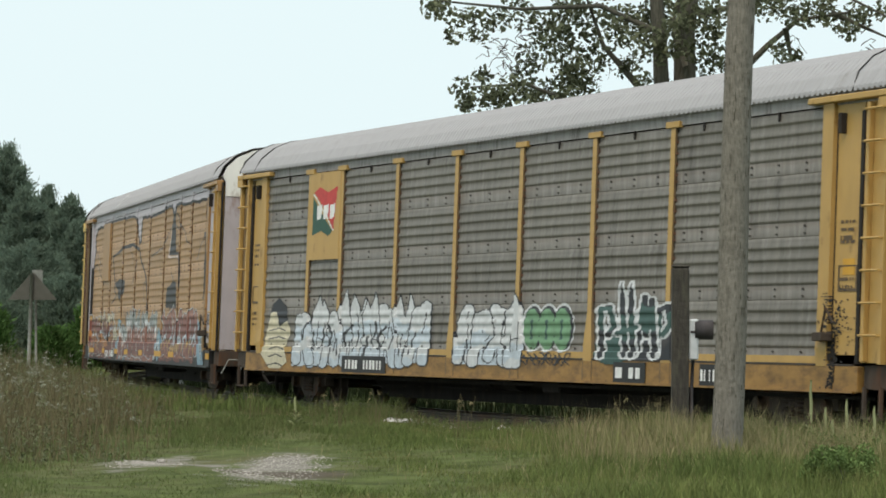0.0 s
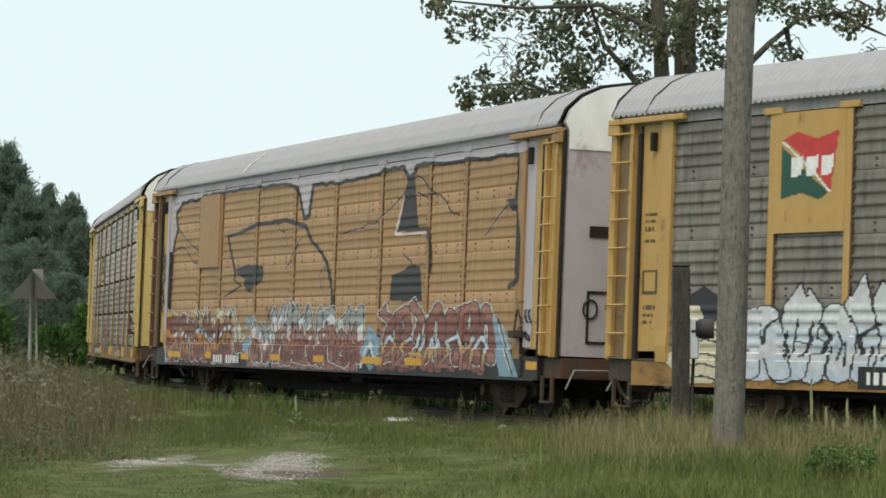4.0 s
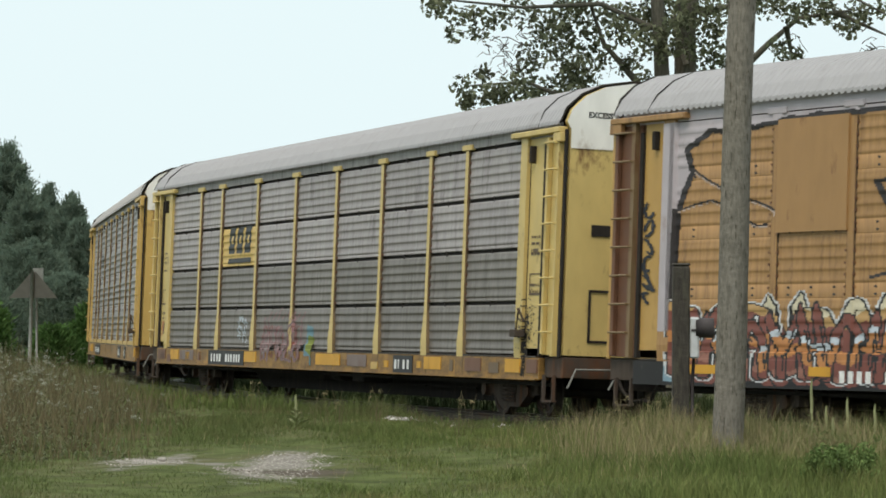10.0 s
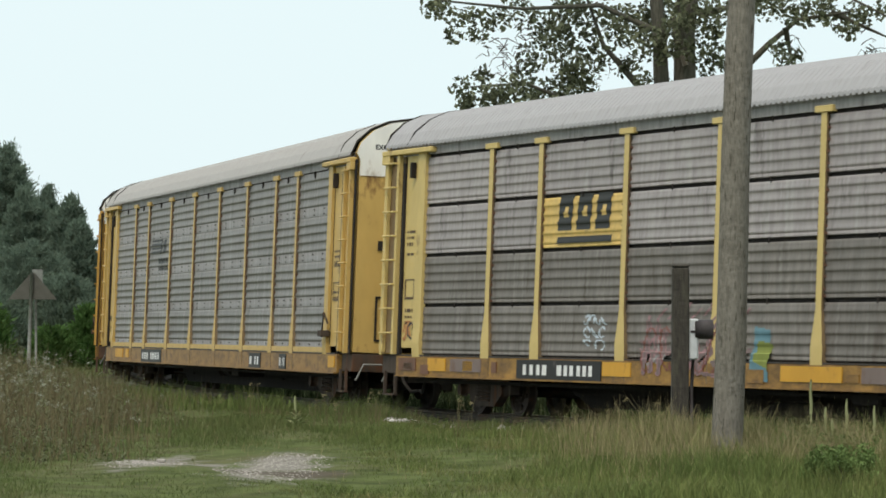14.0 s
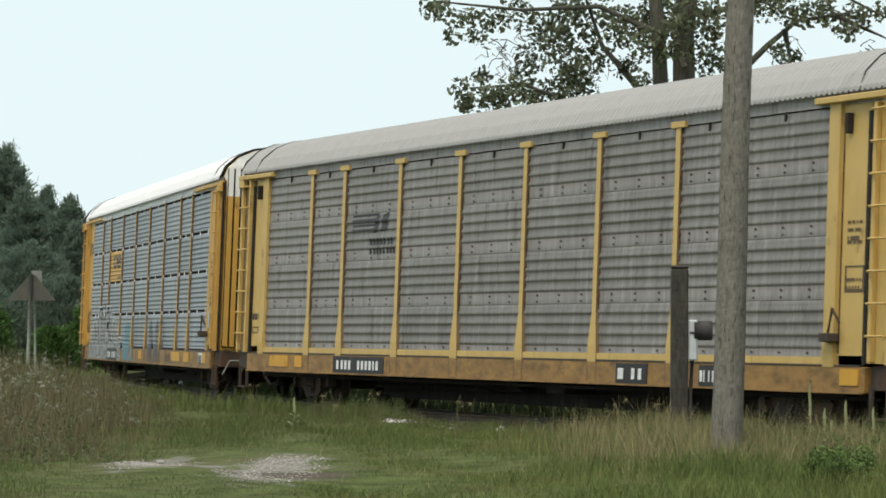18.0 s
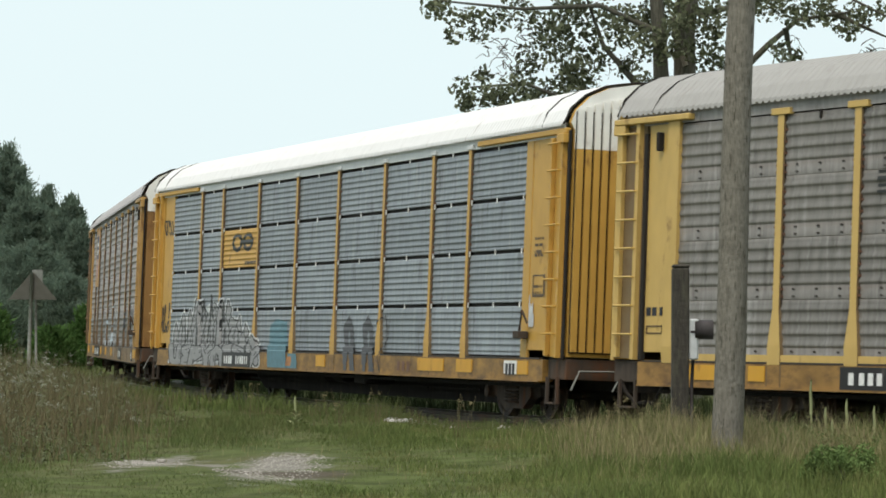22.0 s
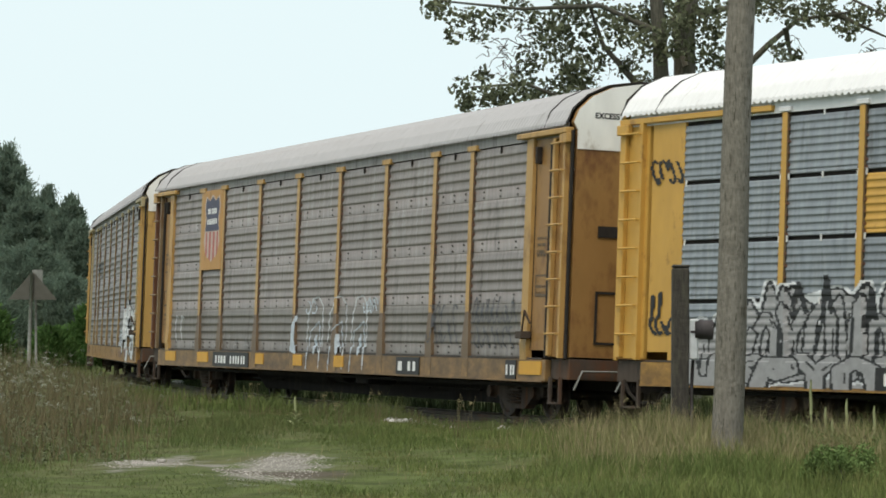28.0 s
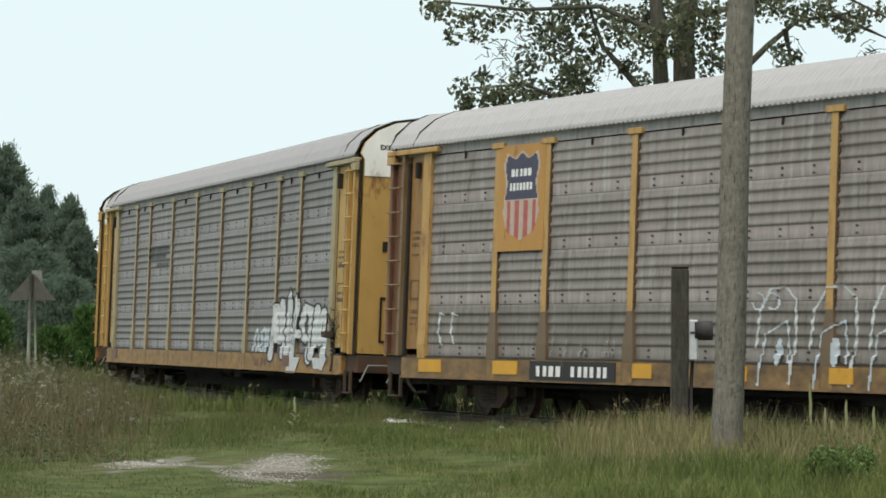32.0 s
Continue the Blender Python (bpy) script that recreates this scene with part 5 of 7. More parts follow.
def car_stripes():
    car = build_car("grey-brown auto carrier with yellow posts and dark striped emblem", "galvanised_warm", "yellow", "sill_gold", "roof_warm", False, stringer=True)
    c = Canvas(-7.3, -4.5, 2.8, 3.75)
    for k in range(4):
        c.poly([(-6.95, 3.3 + 0.09 * k), (-6.95, 3.35 + 0.09 * k), (-5.75 + 0.08 * k, 3.35 + 0.09 * k), (-5.85 + 0.08 * k, 3.3 + 0.09 * k)], "logo_dark")
    c.poly([(-5.85, 3.26), (-5.72, 3.56), (-5.5, 3.58), (-5.62, 3.28)], "logo_dark")
    c.poly([(-5.45, 3.28), (-5.38, 3.6), (-5.05, 3.62), (-5.12, 3.3)], "logo_dark")
    c.bars(-6.0, -4.75, 3.04, 3.15, 7, "logo_dark")
    c.bars(-6.0, -4.65, 2.86, 2.97, 8, "logo_dark")
    c.put(car, "emblem", "dark striped emblem with two rows of bars")
    sill_marks(car, -7.6, -4.95)
    sill_marks(car, 5.05, 6.15, count=(1, 2))
    sill_marks(car, 7.9, 8.5, count=(2, 2))
    plates(car, [(-11.3, -10.2), (-9.8, -9.4), (12.1, 12.6)], "bright_patch", "orange reflective patch")
    c = Canvas(-12.65, -12.05, 1.2, 1.9)
    c.bars(-12.6, -12.3, 1.66, 1.78, 2, "spray_slate")
    c.bars(-12.27, -12.07, 1.66, 1.78, 3, "spray_slate")
    c.stroke([(-12.6, 1.5), (-12.1, 1.5), (-12.1, 1.4), (-12.6, 1.4), (-12.6, 1.5)], 0.02, "stencil")
    c.put(car, "stencil", "short row of dark bars")
    notices(car, left=False)
    warning(car)
    return car


def car_white_roof():
    car = build_car("blue-grey auto carrier with clean white roof and base graffiti", "galvanised_blue", "orange_yellow", "sill_yellow", "roof_white", True, eave="roof_white", count=7, folded=True, slotted=True, painted={(2, 2): "orange_yellow"}, clip_mat="logo_white", post_half=0.062)
    c = Canvas(-7.3, -4.2, 2.75, 3.75)
    for a in (-6.55, -5.7):
        c.ellipse(a + 0.38, 3.31, 0.42, 0.2, "logo_dark")
        c.ellipse(a + 0.38, 3.31, 0.24, 0.11, "orange_yellow")
    c.poly([(-5.75, 3.26), (-5.75, 3.36), (-5.0, 3.36), (-5.0, 3.26)], "logo_dark")
    c.bars(-5.5, -4.6, 2.84, 2.9, 5, "logo_dark")
    c.put(car, "emblem", "dark rounded block emblem", count=7)
    c = Canvas(-11.85, 4.8, 0.64, 2.3)
    c.poly([(-11.7, 0.66), (-11.3, 1.2), (-10.6, 1.5), (-9.4, 1.8), (-8.3, 2.0), (-7.0, 1.9), (-6.0, 1.65), (-5.0, 1.35), (-3.9, 0.66)], "spray_white")
    c.poly([(-11.5, 0.66), (-11.1, 1.1), (-10.4, 1.4), (-9.2, 1.65), (-8.3, 1.8), (-7.0, 1.7), (-6.0, 1.5), (-5.0, 1.2), (-4.2, 0.66)], "spray_silver")
    hill = lambda t: float(np.interp(t, (0, 0.2, 0.42, 0.6, 0.75, 1), (0.4, 0.85, 1.05, 1.0, 0.7, 0.4)))
    silver = ((9, "spray_silver"),)
    c.forms(-11.4, 0.7, 7.2, 1.25, rnd, 9, silver, "spray_black", halo="spray_white", rim=0.03, thick=0.14, line=0.028, env=hill, spike=0.14)
    c.forms(-10.6, 0.9, 5.4, 0.95, rnd, 8, silver, "spray_black", thick=0.09, line=0.024, env=hill, spike=0.06)
    c.forms(-11.5, 0.64, 7.4, 0.42, rnd, 8, silver, "spray_black", thick=0.15, line=0.026, spike=0.0)
    c.stroke([(-8.9, 1.8), (-8.8, 2.1), (-8.6, 1.7)], 0.05, "spray_black")
    c.stroke([(-8.2, 1.6), (-8.15, 2.2), (-8.0, 1.7)], 0.05, "spray_black")
    c.stroke([(-7.2, 1.5), (-7.1, 2.0), (-7.0, 1.6)], 0.05, "spray_black")
    c.poly([(-3.3, 0.66), (-3.35, 1.5), (-2.9, 1.66), (-2.1, 1.6), (-1.9, 0.66)], "spray_aqua")
    c.poly([(-1.9, 0.66), (-1.8, 0.95), (-1.2, 0.95), (-1.1, 0.66)], "spray_aqua")
    c.poly([(-1.95, 0.7), (-1.85, 0.9), (-1.5, 0.88), (-1.6, 0.7)], "spray_orange")
    for a in (1.8, 3.0):
        c.poly([(a + 0.25, 0.66), (a, 1.5), (a + 0.35, 1.72), (a + 0.65, 1.5), (a + 0.95, 0.66), (a + 0.65, 0.66), (a + 0.5, 1.1), (a + 0.42, 0.66)], "spray_smoke")
        c.stroke([(a + 0.42, 1.15), (a + 0.40, 1.4)], 0.035, "galvanised_blue")
    c.stroke([(3.9, 1.55), (4.4, 1.7), (4.6, 1.3), (4.1, 0.9), (4.3, 0.68)], 0.016, "spray_slate")
    c.put(car, "graffiti", "silver graffiti with black outlines", count=7)
    sill_marks(car, -6.9, -4.6)
    c = Canvas(5.2, 6.3, 0.64, 0.96)
    c.bars(5.3, 6.15, 0.70, 0.88, 3, "rust_brown", gap=0.35)
    c.put(car, "number", "rust-brown bars", 0.004, SKIN + 0.056)
    plates(car, [(6.5, 7.9), (8.6, 9.4), (0.2, 0.8), (11.62, 12.1)], "bright_patch", "orange reflective patch")
    plates(car, [(11.0, 11.6)], "logo_white", "white notice with dark bars")
    c = Canvas(11.0, 11.6, 0.64, 0.96)
    c.bars(11.08, 11.55, 0.70, 0.90, 3, "spray_black")
    c.put(car, "number", "dark bars", 0.003, SKIN + 0.066)
    c = Canvas(-12.7, 12.3, 1.2, 4.3)
    for k in range(4):
        c.scrawl(-12.66 + 0.21 * k, 3.62, 0.26, 0.36, rnd, "spray_black", 0.028, 1)
        c.scrawl(-12.6 + 0.17 * k, 1.38, 0.2, 0.26, rnd, "spray_black", 0.03, 1)
    for a, b in ((-12.55, 1.6), (-12.35, 1.65), (-11.95, 1.7)):
        c.stroke([(a, b), (a + 0.04, b + 0.35)], 0.04, "spray_black")
    c.poly([(11.93, 1.5), (11.95, 2.05), (12.02, 1.8), (12.12, 1.9), (12.2, 1.5)], "spray_white")
    c.put(car, "graffiti", "black hand-sprayed tags", 0.003, SKIN + 0.012)
    notices(car, left=False)
    warning(car)
    return car


def car_shield():
    car = build_car("brown-posted grey auto carrier with striped shield emblem", "galvanised_chalk", "brown_orange", "sill_dull", "roof_light", False, rusty=True, end_mat="brown_end", ladder_mat="brown_orange", side_mat="foot_dirt", post_half=0.09, foot_mat="foot_dirt", painted={(b, 0): "dark_brown_sheet" for b in range(9)})
    emblem_plate(car, -9.13, -7.45, 2.76, 4.52, "plate_orange", 0.0)
    c = Canvas(-9.1, -7.4, 2.9, 4.5)
    shield = [(-8.78, 4.36), (-8.5, 4.27), (-8.28, 4.38), (-8.06, 4.27), (-7.78, 4.36), (-7.68, 4.15), (-7.78, 3.9), (-7.7, 3.4), (-7.85, 3.12), (-8.28, 2.98), (-8.72, 3.12), (-8.86, 3.4), (-8.78, 3.9), (-8.88, 4.15)]
    c.poly([(-8.28 + (u + 8.28) * 1.13, 3.7 + (z - 3.7) * 1.06) for u, z in shield], "logo_dull")
    c.poly(shield, "logo_dull")
    upper = [(u, max(z, 3.62)) for u, z in shield]
    c.poly(upper, "logo_navy")
    c.bars(-8.66, -7.9, 4.0, 4.12, 5, "logo_white", gap=0.32)
    c.bars(-8.7, -7.86, 3.76, 3.88, 7, "logo_white", gap=0.32)
    low = c.c == "logo_dull"
    inside = (c.Z < 3.60) & (np.abs(c.U + 8.28) < 0.52)
    c.c[low & inside & (((c.U + 8.80) / 0.155).astype(int) % 2 == 0)] = "logo_stripe"
    c.put(car, "emblem", "shield with a dark top and red stripes", 0.003, PLATE_Y)
    c = Canvas(-11.8, 11.6, 0.64, 2.2)
    c.poly([(-1.75, 1.0), (-1.7, 1.55), (-1.45, 1.75), (-1.5, 1.3), (-1.35, 0.95)], "spray_pale")
    for u, r in ((-0.2, 0.9), (1.3, 1.0), (2.7, 0.8)):
        c.stroke([(u - r * 0.6, 1.2), (u - r * 0.5, 1.75), (u - 0.2, 2.05), (u + 0.2, 2.08), (u + r * 0.55, 1.9), (u + r * 0.6, 1.4), (u + r * 0.5, 0.7)], 0.025, "spray_white")
        c.ellipse(u + 0.1, 1.15, 0.09, 0.2, "spray_pale")
        c.stroke([(u - 0.4, 0.66), (u - 0.3, 1.4), (u + 0.3, 1.6), (u + 0.4, 1.0)], 0.02, "spray_pale")
    c.scrawl(2.9, 1.75, 0.9, 0.3, rnd, "spray_pale", 0.02, 4)
    c.scrawl(-0.9, 1.75, 0.8, 0.25, rnd, "spray_pale", 0.02, 2)
    c.stroke([(-11.2, 1.2), (-11.35, 1.4), (-11.3, 1.75), (-11.1, 1.7)], 0.025, "spray_white")
    c.stroke([(-10.7, 1.2), (-10.85, 1.4), (-10.8, 1.75), (-10.6, 1.7)], 0.025, "spray_white")
    for k in range(12):
        u = -7.2 + rnd.random() * 2.4
        c.stroke([(u, 1.05), (u, 1.05 + 0.3 * rnd.random())], 0.015, "spray_ghost")
    c.scrawl(6.8, 1.2, 1.6, 0.7, rnd, "spray_smoke", 0.02, 5)
    c.scrawl(9.1, 1.55, 2.2, 0.45, rnd, "spray_smoke", 0.018, 9)
    c.scrawl(9.2, 1.15, 2.0, 0.35, rnd, "spray_smoke", 0.02, 7)
    c.put(car, "graffiti", "thin white outline graffiti")
    sill_marks(car, -7.74, -4.84)
    sill_marks(car, 5.17, 6.49, count=(1, 2))
    sill_marks(car, 10.95, 11.45, count=(1, 2))
    plates(car, [(-12.0, -11.1), (-9.1, -8.2), (-4.3, -3.7), (-1.5, -0.9), (1.3, 1.9), (11.6, 12.6)], "bright_patch", "orange reflective patch")
    notices(car)
    warning(car)
    return car


def car_last():
    car = build_car("dark grey auto carrier with tan posts and white graffiti", "galvanised_dark", "tan_post", "sill_gold", "roof_grey", False, end_mat="gold")
    c = Canvas(-7.4, 12.0, 0.55, 3.7)
    c.bars(-7.3, -4.8, 3.35, 3.45, 3, "logo_dark", gap=0.1)
    c.bars(-7.3, -5.2, 3.18, 3.28, 3, "logo_dark", gap=0.1)
    c.bars(-6.4, -4.8, 2.98, 3.08, 4, "logo_dark", gap=0.2)
    c.forms(6.7, 0.78, 4.7, 1.22, rnd, 4, ((9, "spray_white"),), "spray_black", thick=0.17, line=0.04, spike=0.14)
    c.poly([(8.2, 0.6), (8.4, 0.9), (9.4, 0.9), (9.0, 0.6)], "spray_white")
    c.poly([(10.6, 0.7), (10.4, 0.9), (11.6, 0.9), (11.3, 0.68)], "spray_white")
    c.forms(5.0, 1.0, 1.4, 0.5, rnd, 3, ((9, "spray_pale"),), "spray_ghost", thick=0.06, line=0.015, inner=False)
    c.put(car, "graffiti", "white graffiti with black outlines")
    sill_marks(car, 5.15, 6.6, dark=False, mat="rust_brown", count=(2, 2))
    plates(car, [(7.9, 8.5), (-11.9, -11.2)], "rust_brown", "rusty bare patch")
    notices(car)
    warning(car)
    return car


def car_tail():
    return build_car("grey auto carrier with gold ends at the tail", "galvanised_dark", "gold", "sill_gold", "roof_grey", False)


for make in (car_flag, car_mural, car_black_mark, car_stripes, car_white_roof, car_shield, car_last, car_tail):
    CARS.append(make())
    if len(CARS) not in (4, 5, 6):
        grease(CARS[-1], len(CARS))

# ---- things beside the track ----
def utility_pole():
    pole = new("utility_pole")
    pole.location = (3.225, 37.0, -0.35)
    tagged(pole, "weathered grey wooden utility pole in tall grass", "utility pole")
    bm = bmesh.new()
    n, rows = 20, 46
    rings = []
    for i in range(rows):
        z = i * 0.2
        t = i / (rows - 1)
        cx, cy = 0.175 * (z / 5.5) + 0.012 * math.sin(z * 1.1), 0.0
        r = 0.183 - 0.042 * t
        rings.append([bm.verts.new((cx + (r + 0.006 * math.sin(5 * q + 2) + 0.004 * noise.noise((3 * math.cos(q), 3 * math.sin(q), z * 1.5))) * math.cos(q),
                                    cy + r * math.sin(q), z)) for q in (2 * math.pi * k / n for k in range(n))])
    for a, b in zip(rings, rings[1:]):
        for k in range(n):
            bm.faces.new((a[k], a[(k + 1) % n], b[(k + 1) % n], b[k])).smooth = True
    bm.faces.new(rings[-1])
    part("shaft", bm, "pole_wood", pole)
    for i in range(120):
        z, q = rnd.uniform(0.4, 6.8), rnd.uniform(-3.0, -0.2)
        c = 0.175 * z / 5.5 + 0.012 * math.sin(z * 1.1)
        r = 0.183 - 0.042 * z / 9.0 + 0.002
        x, y, h = c + r * math.cos(q), r * math.sin(q), rnd.uniform(0.015, 0.11)
        part("crack", box(x - 0.003, x + 0.003, y - 0.008, y + 0.004, z, z + h), "bark", pole)
    return pole


def wooden_post():
    post = new("wooden_post")
    post.location = (3.02, 41.0, -0.3)
    tagged(post, "short dark wooden post with a grey box and pipe", "post")
    part("stump", box(-0.12, 0.095, -0.11, 0.11, 0.0, 2.525, 0.02), "post_wood", post)
    part("top_cap", box(-0.125, 0.1, -0.115, 0.115, 2.525, 2.565, 0.018), "post_wood", post)
    bm = bmesh.new()
    add_box(bm, 0.095, 0.215, -0.09, 0.07, 1.36, 1.88, 0.02)
    part("meter_box", bm, "box_grey", post, "pale grey electrical box")
    bm = bmesh.new()
    add_tube(bm, [(0.17, -0.02, 1.745), (0.40, -0.02, 1.745)], [0.125, 0.125], 20)
    part("pipe", bm, "pipe_dark", post, "short dark pipe end")
    bm = bmesh.new()
    add_tube(bm, [(0.15, -0.02, 1.36), (0.13, -0.04, 1.0), (0.13, -0.04, 0.0)], [0.022] * 3, 8)
    part("conduit", bm, "pipe_dark", post)
    part("strap", box(0.112, 0.232, -0.098, 0.08, 1.70, 1.73), "pipe_dark", post)
    return post


def triangle_sign():
    sign = new("road_sign")
    sign.location = (-10.13, 80.0, 0.1)
    tagged(sign, "back of a triangular metal sign on two posts", "road sign")
    bm = bmesh.new()
    loft(bm, [[(-0.60, y, 2.06), (0.60, y, 2.06), (0.06, y, 2.70), (-0.06, y, 2.70)] for y in (0.0, 0.012)])
    bmesh.ops.recalc_face_normals(bm, faces=bm.faces)
    part("plate", bm, "sign_back", sign, "dull grey back of the plate")
    part("small_plate", box(-0.02, 0.24, 0.02, 0.03, 2.45, 2.80), "sign_post", sign)
    bm = bmesh.new()
    add_tube(bm, [(-0.09, -0.05, 0), (-0.02, -0.05, 2.72)], [0.045, 0.045], 8)
    part("post", bm, "sign_post", sign)
    bm = bmesh.new()
    add_tube(bm, [(0.10, 0.05, 0), (0.06, 0.05, 2.75)], [0.03, 0.03], 8)
    part("post", bm, "sign_post", sign)
    return sign


utility_pole()
wooden_post()
triangle_sign()


# ---- trees ----
def leaves(name, centers, radii, count, size, mat, seed, flat=0.75):
    """Clumps of many small leaves, uneven and with gaps."""
    rs = np.random.RandomState(seed)
    c = np.asarray(centers, float)
    which = rs.choice(len(c), count, p=np.asarray(radii) ** 1.5 / (np.asarray(radii) ** 1.5).sum())
    d = rs.normal(size=(count, 3))
    d /= np.linalg.norm(d, axis=1, keepdims=True)
    r = np.asarray(radii)[which] * rs.uniform(0.15, 1.0, count) ** 0.6
    p = c[which] + d * r[:, None] * np.array([1, 1, flat])
    a = rs.normal(size=(count, 3))
    a /= np.linalg.norm(a, axis=1, keepdims=True)
    b = np.cross(a, rs.normal(size=(count, 3)))
    b /= np.linalg.norm(b, axis=1, keepdims=True)
    s = size * rs.uniform(0.6, 1.3, count)[:, None]
    verts = np.stack([p - a * s, p + b * s * 0.6, p + a * s, p - b * s * 0.6], 1).reshape(-1, 3)
    faces = np.arange(4 * count).reshape(-1, 4)
    return grid_mesh(name, verts, faces.tolist(), mat)


def big_tree():
    """The broad tree behind the train."""
    D = 75.0
    def at(px, pz, dy=0.0):
        return Vector((px, D + dy, pz))
    tree = new("cottonwood_tree")
    tagged(tree, "large broadleaf tree with two stems and spreading limbs", "tree")
    bm = bmesh.new()
    add_tube(bm, [at(5.3, -0.3), at(5.25, 3), at(5.1, 6), at(5.0, 8.2), at(4.8, 10.5), at(4.2, 14)], [0.40, 0.30, 0.20, 0.165, 0.14, 0.05], 12)
    add_tube(bm, [at(5.6, -0.3, .3), at(5.7, 3, .3), at(5.62, 6, .3), at(5.6, 8.4, .3), at(5.9, 11, .4), at(6.4, 15, .5)], [0.43, 0.36, 0.28, 0.245, 0.2, 0.05], 12)
    limbs = [((5.2, 6.3), (4.4, 7.3), (3.7, 8.1), (3.3, 9.2)), ((5.7, 5.6), (6.6, 7.2), (7.5, 8.1), (8.2, 8.7), (9.4, 8.9)), ((5.1, 5.4), (3.4, 6.6), (1.9, 7.2), (0.6, 7.1)),
             ((5.0, 8.4), (3.6, 9.0), (1.8, 8.9), (-0.2, 9.1)), ((5.6, 7.6), (5.3, 8.6), (5.5, 9.4)), ((5.9, 8.8), (7.4, 9.2), (9.2, 9.3), (10.4, 8.7)), ((7.9, 8.5), (8.1, 7.6)), ((9.0, 8.9), (10.3, 8.3))]
    for k, l in enumerate(limbs):
        r0 = 0.11 if k in (0, 1) else 0.075
        add_tube(bm, [at(x, z, 0.2 * math.sin(3 * k + i)) for i, (x, z) in enumerate(l)], [r0 * (1 - 0.75 * i / (len(l) - 1)) for i in range(len(l))], 8)
    rr = random.Random(4)
    for k in range(44):
        x, z = rr.choice([(1.6, 8.1), (1.9, 7.9), (9.9, 8.0), (1.5, 7.6), (1.2, 8.0), (2.0, 8.3), (9.9, 8.2), (9.6, 8.6), (4.2, 7.6), (8.0, 8.0)])
        pts = [at(x + rr.uniform(-.3, .3), z + rr.uniform(-.3, .3))]
        for i in range(4):
            q = pts[-1] + Vector((rr.uniform(-.2, .2), rr.uniform(-.15, .15), rr.uniform(-.2, .1)))
            pts.append(q)
        add_tube(bm, pts, [0.014, 0.012, 0.010, 0.008, 0.006], 5)
    part("trunk", bm, "bark", tree, "grey-brown furrowed bark")
    clumps = [(-.2, 8.9, .4), (.3, 8.75, .35), (.8, 8.35, .35), (1.2, 8.7, .4), (.6, 8.85, .3), (1.7, 8.95, .5), (2.2, 8.6, .5), (2.8, 8.8, .55), (3.4, 8.9, .6), (2.2, 7.95, .5), (2.8, 7.6, .55), (3.1, 7.4, .5),
              (3.2, 8.2, .5), (2.7, 8.3, .4), (1.9, 7.6, .4), (3.5, 7.75, .5), (3.3, 7.15, .45), (.4, 7.05, .35), (.6, 6.7, .35), (1.0, 6.85, .4), (.9, 7.4, .3), (1.3, 6.75, .4), (1.6, 6.95, .45), (1.95, 7.15, .45), (2.3, 6.85, .4),
              (2.9, 6.85, .45), (4.5, 8.1, .45), (4.4, 8.7, .6), (5.2, 8.9, .6), (6.1, 8.6, .55), (6.4, 8.0, .4), (6.2, 7.7, .35), (4.3, 7.6, .4), (5.0, 8.2, .45), (7.3, 8.9, .45), (7.9, 8.75, .45), (8.6, 8.95, .45)]
    clumps += [(9.2, 8.7, .35), (9.6, 8.9, .35), (9.3, 8.4, .3), (7.95, 7.8, .3), (7.6, 7.95, .25), (10.2, 8.95, .3), (4.9, 7.9, .4), (5.4, 8.4, .45), (5.8, 7.9, .35), (5.1, 7.3, .28), (4.6, 7.2, .3), (0.2, 8.2, .3), (2.5, 8.3, .5), (3.9, 8.3, .45)]
    clumps += [(2.9, 9.0, .45), (4.0, 8.8, .5), (4.7, 8.6, .45), (5.0, 9.1, .5), (5.7, 8.9, .5), (6.3, 8.9, .5), (6.1, 8.3, .35), (6.5, 7.6, .25), (5.3, 7.9, .3), (-.1, 9.05, .3),
               (7.7, 9.0, .35), (8.4, 8.8, .35), (9.0, 9.05, .4), (9.7, 8.75, .3), (7.9, 7.95, .28), (8.1, 7.75, .22), (.5, 6.75, .25), (1.1, 7.0, .3), (1.9, 6.7, .3), (2.6, 7.1, .4), (3.0, 7.3, .4)]
    for k in range(60):
        x, z = rr.uniform(-2.5, 12.5), rr.uniform(9.5, 16.5)
        if ((x - 5) / 8) ** 2 + ((z - 9.5) / 7.2) ** 2 < 1 and z > 10.6 - 0.25 * x:
            clumps.append((x, z, rr.uniform(0.6, 1.0)))
    pts = [(x, D + rr.uniform(-1.2, 1.2) * (1 if z < 9.3 else 3), z) for x, z, r in clumps]
    part("crown", leaves("crown", pts, [r for *_, r in clumps], 20000, 0.072, "leaf_dark", 3, 0.85), None, tree, "dark green leafy crown with gaps")
    return tree


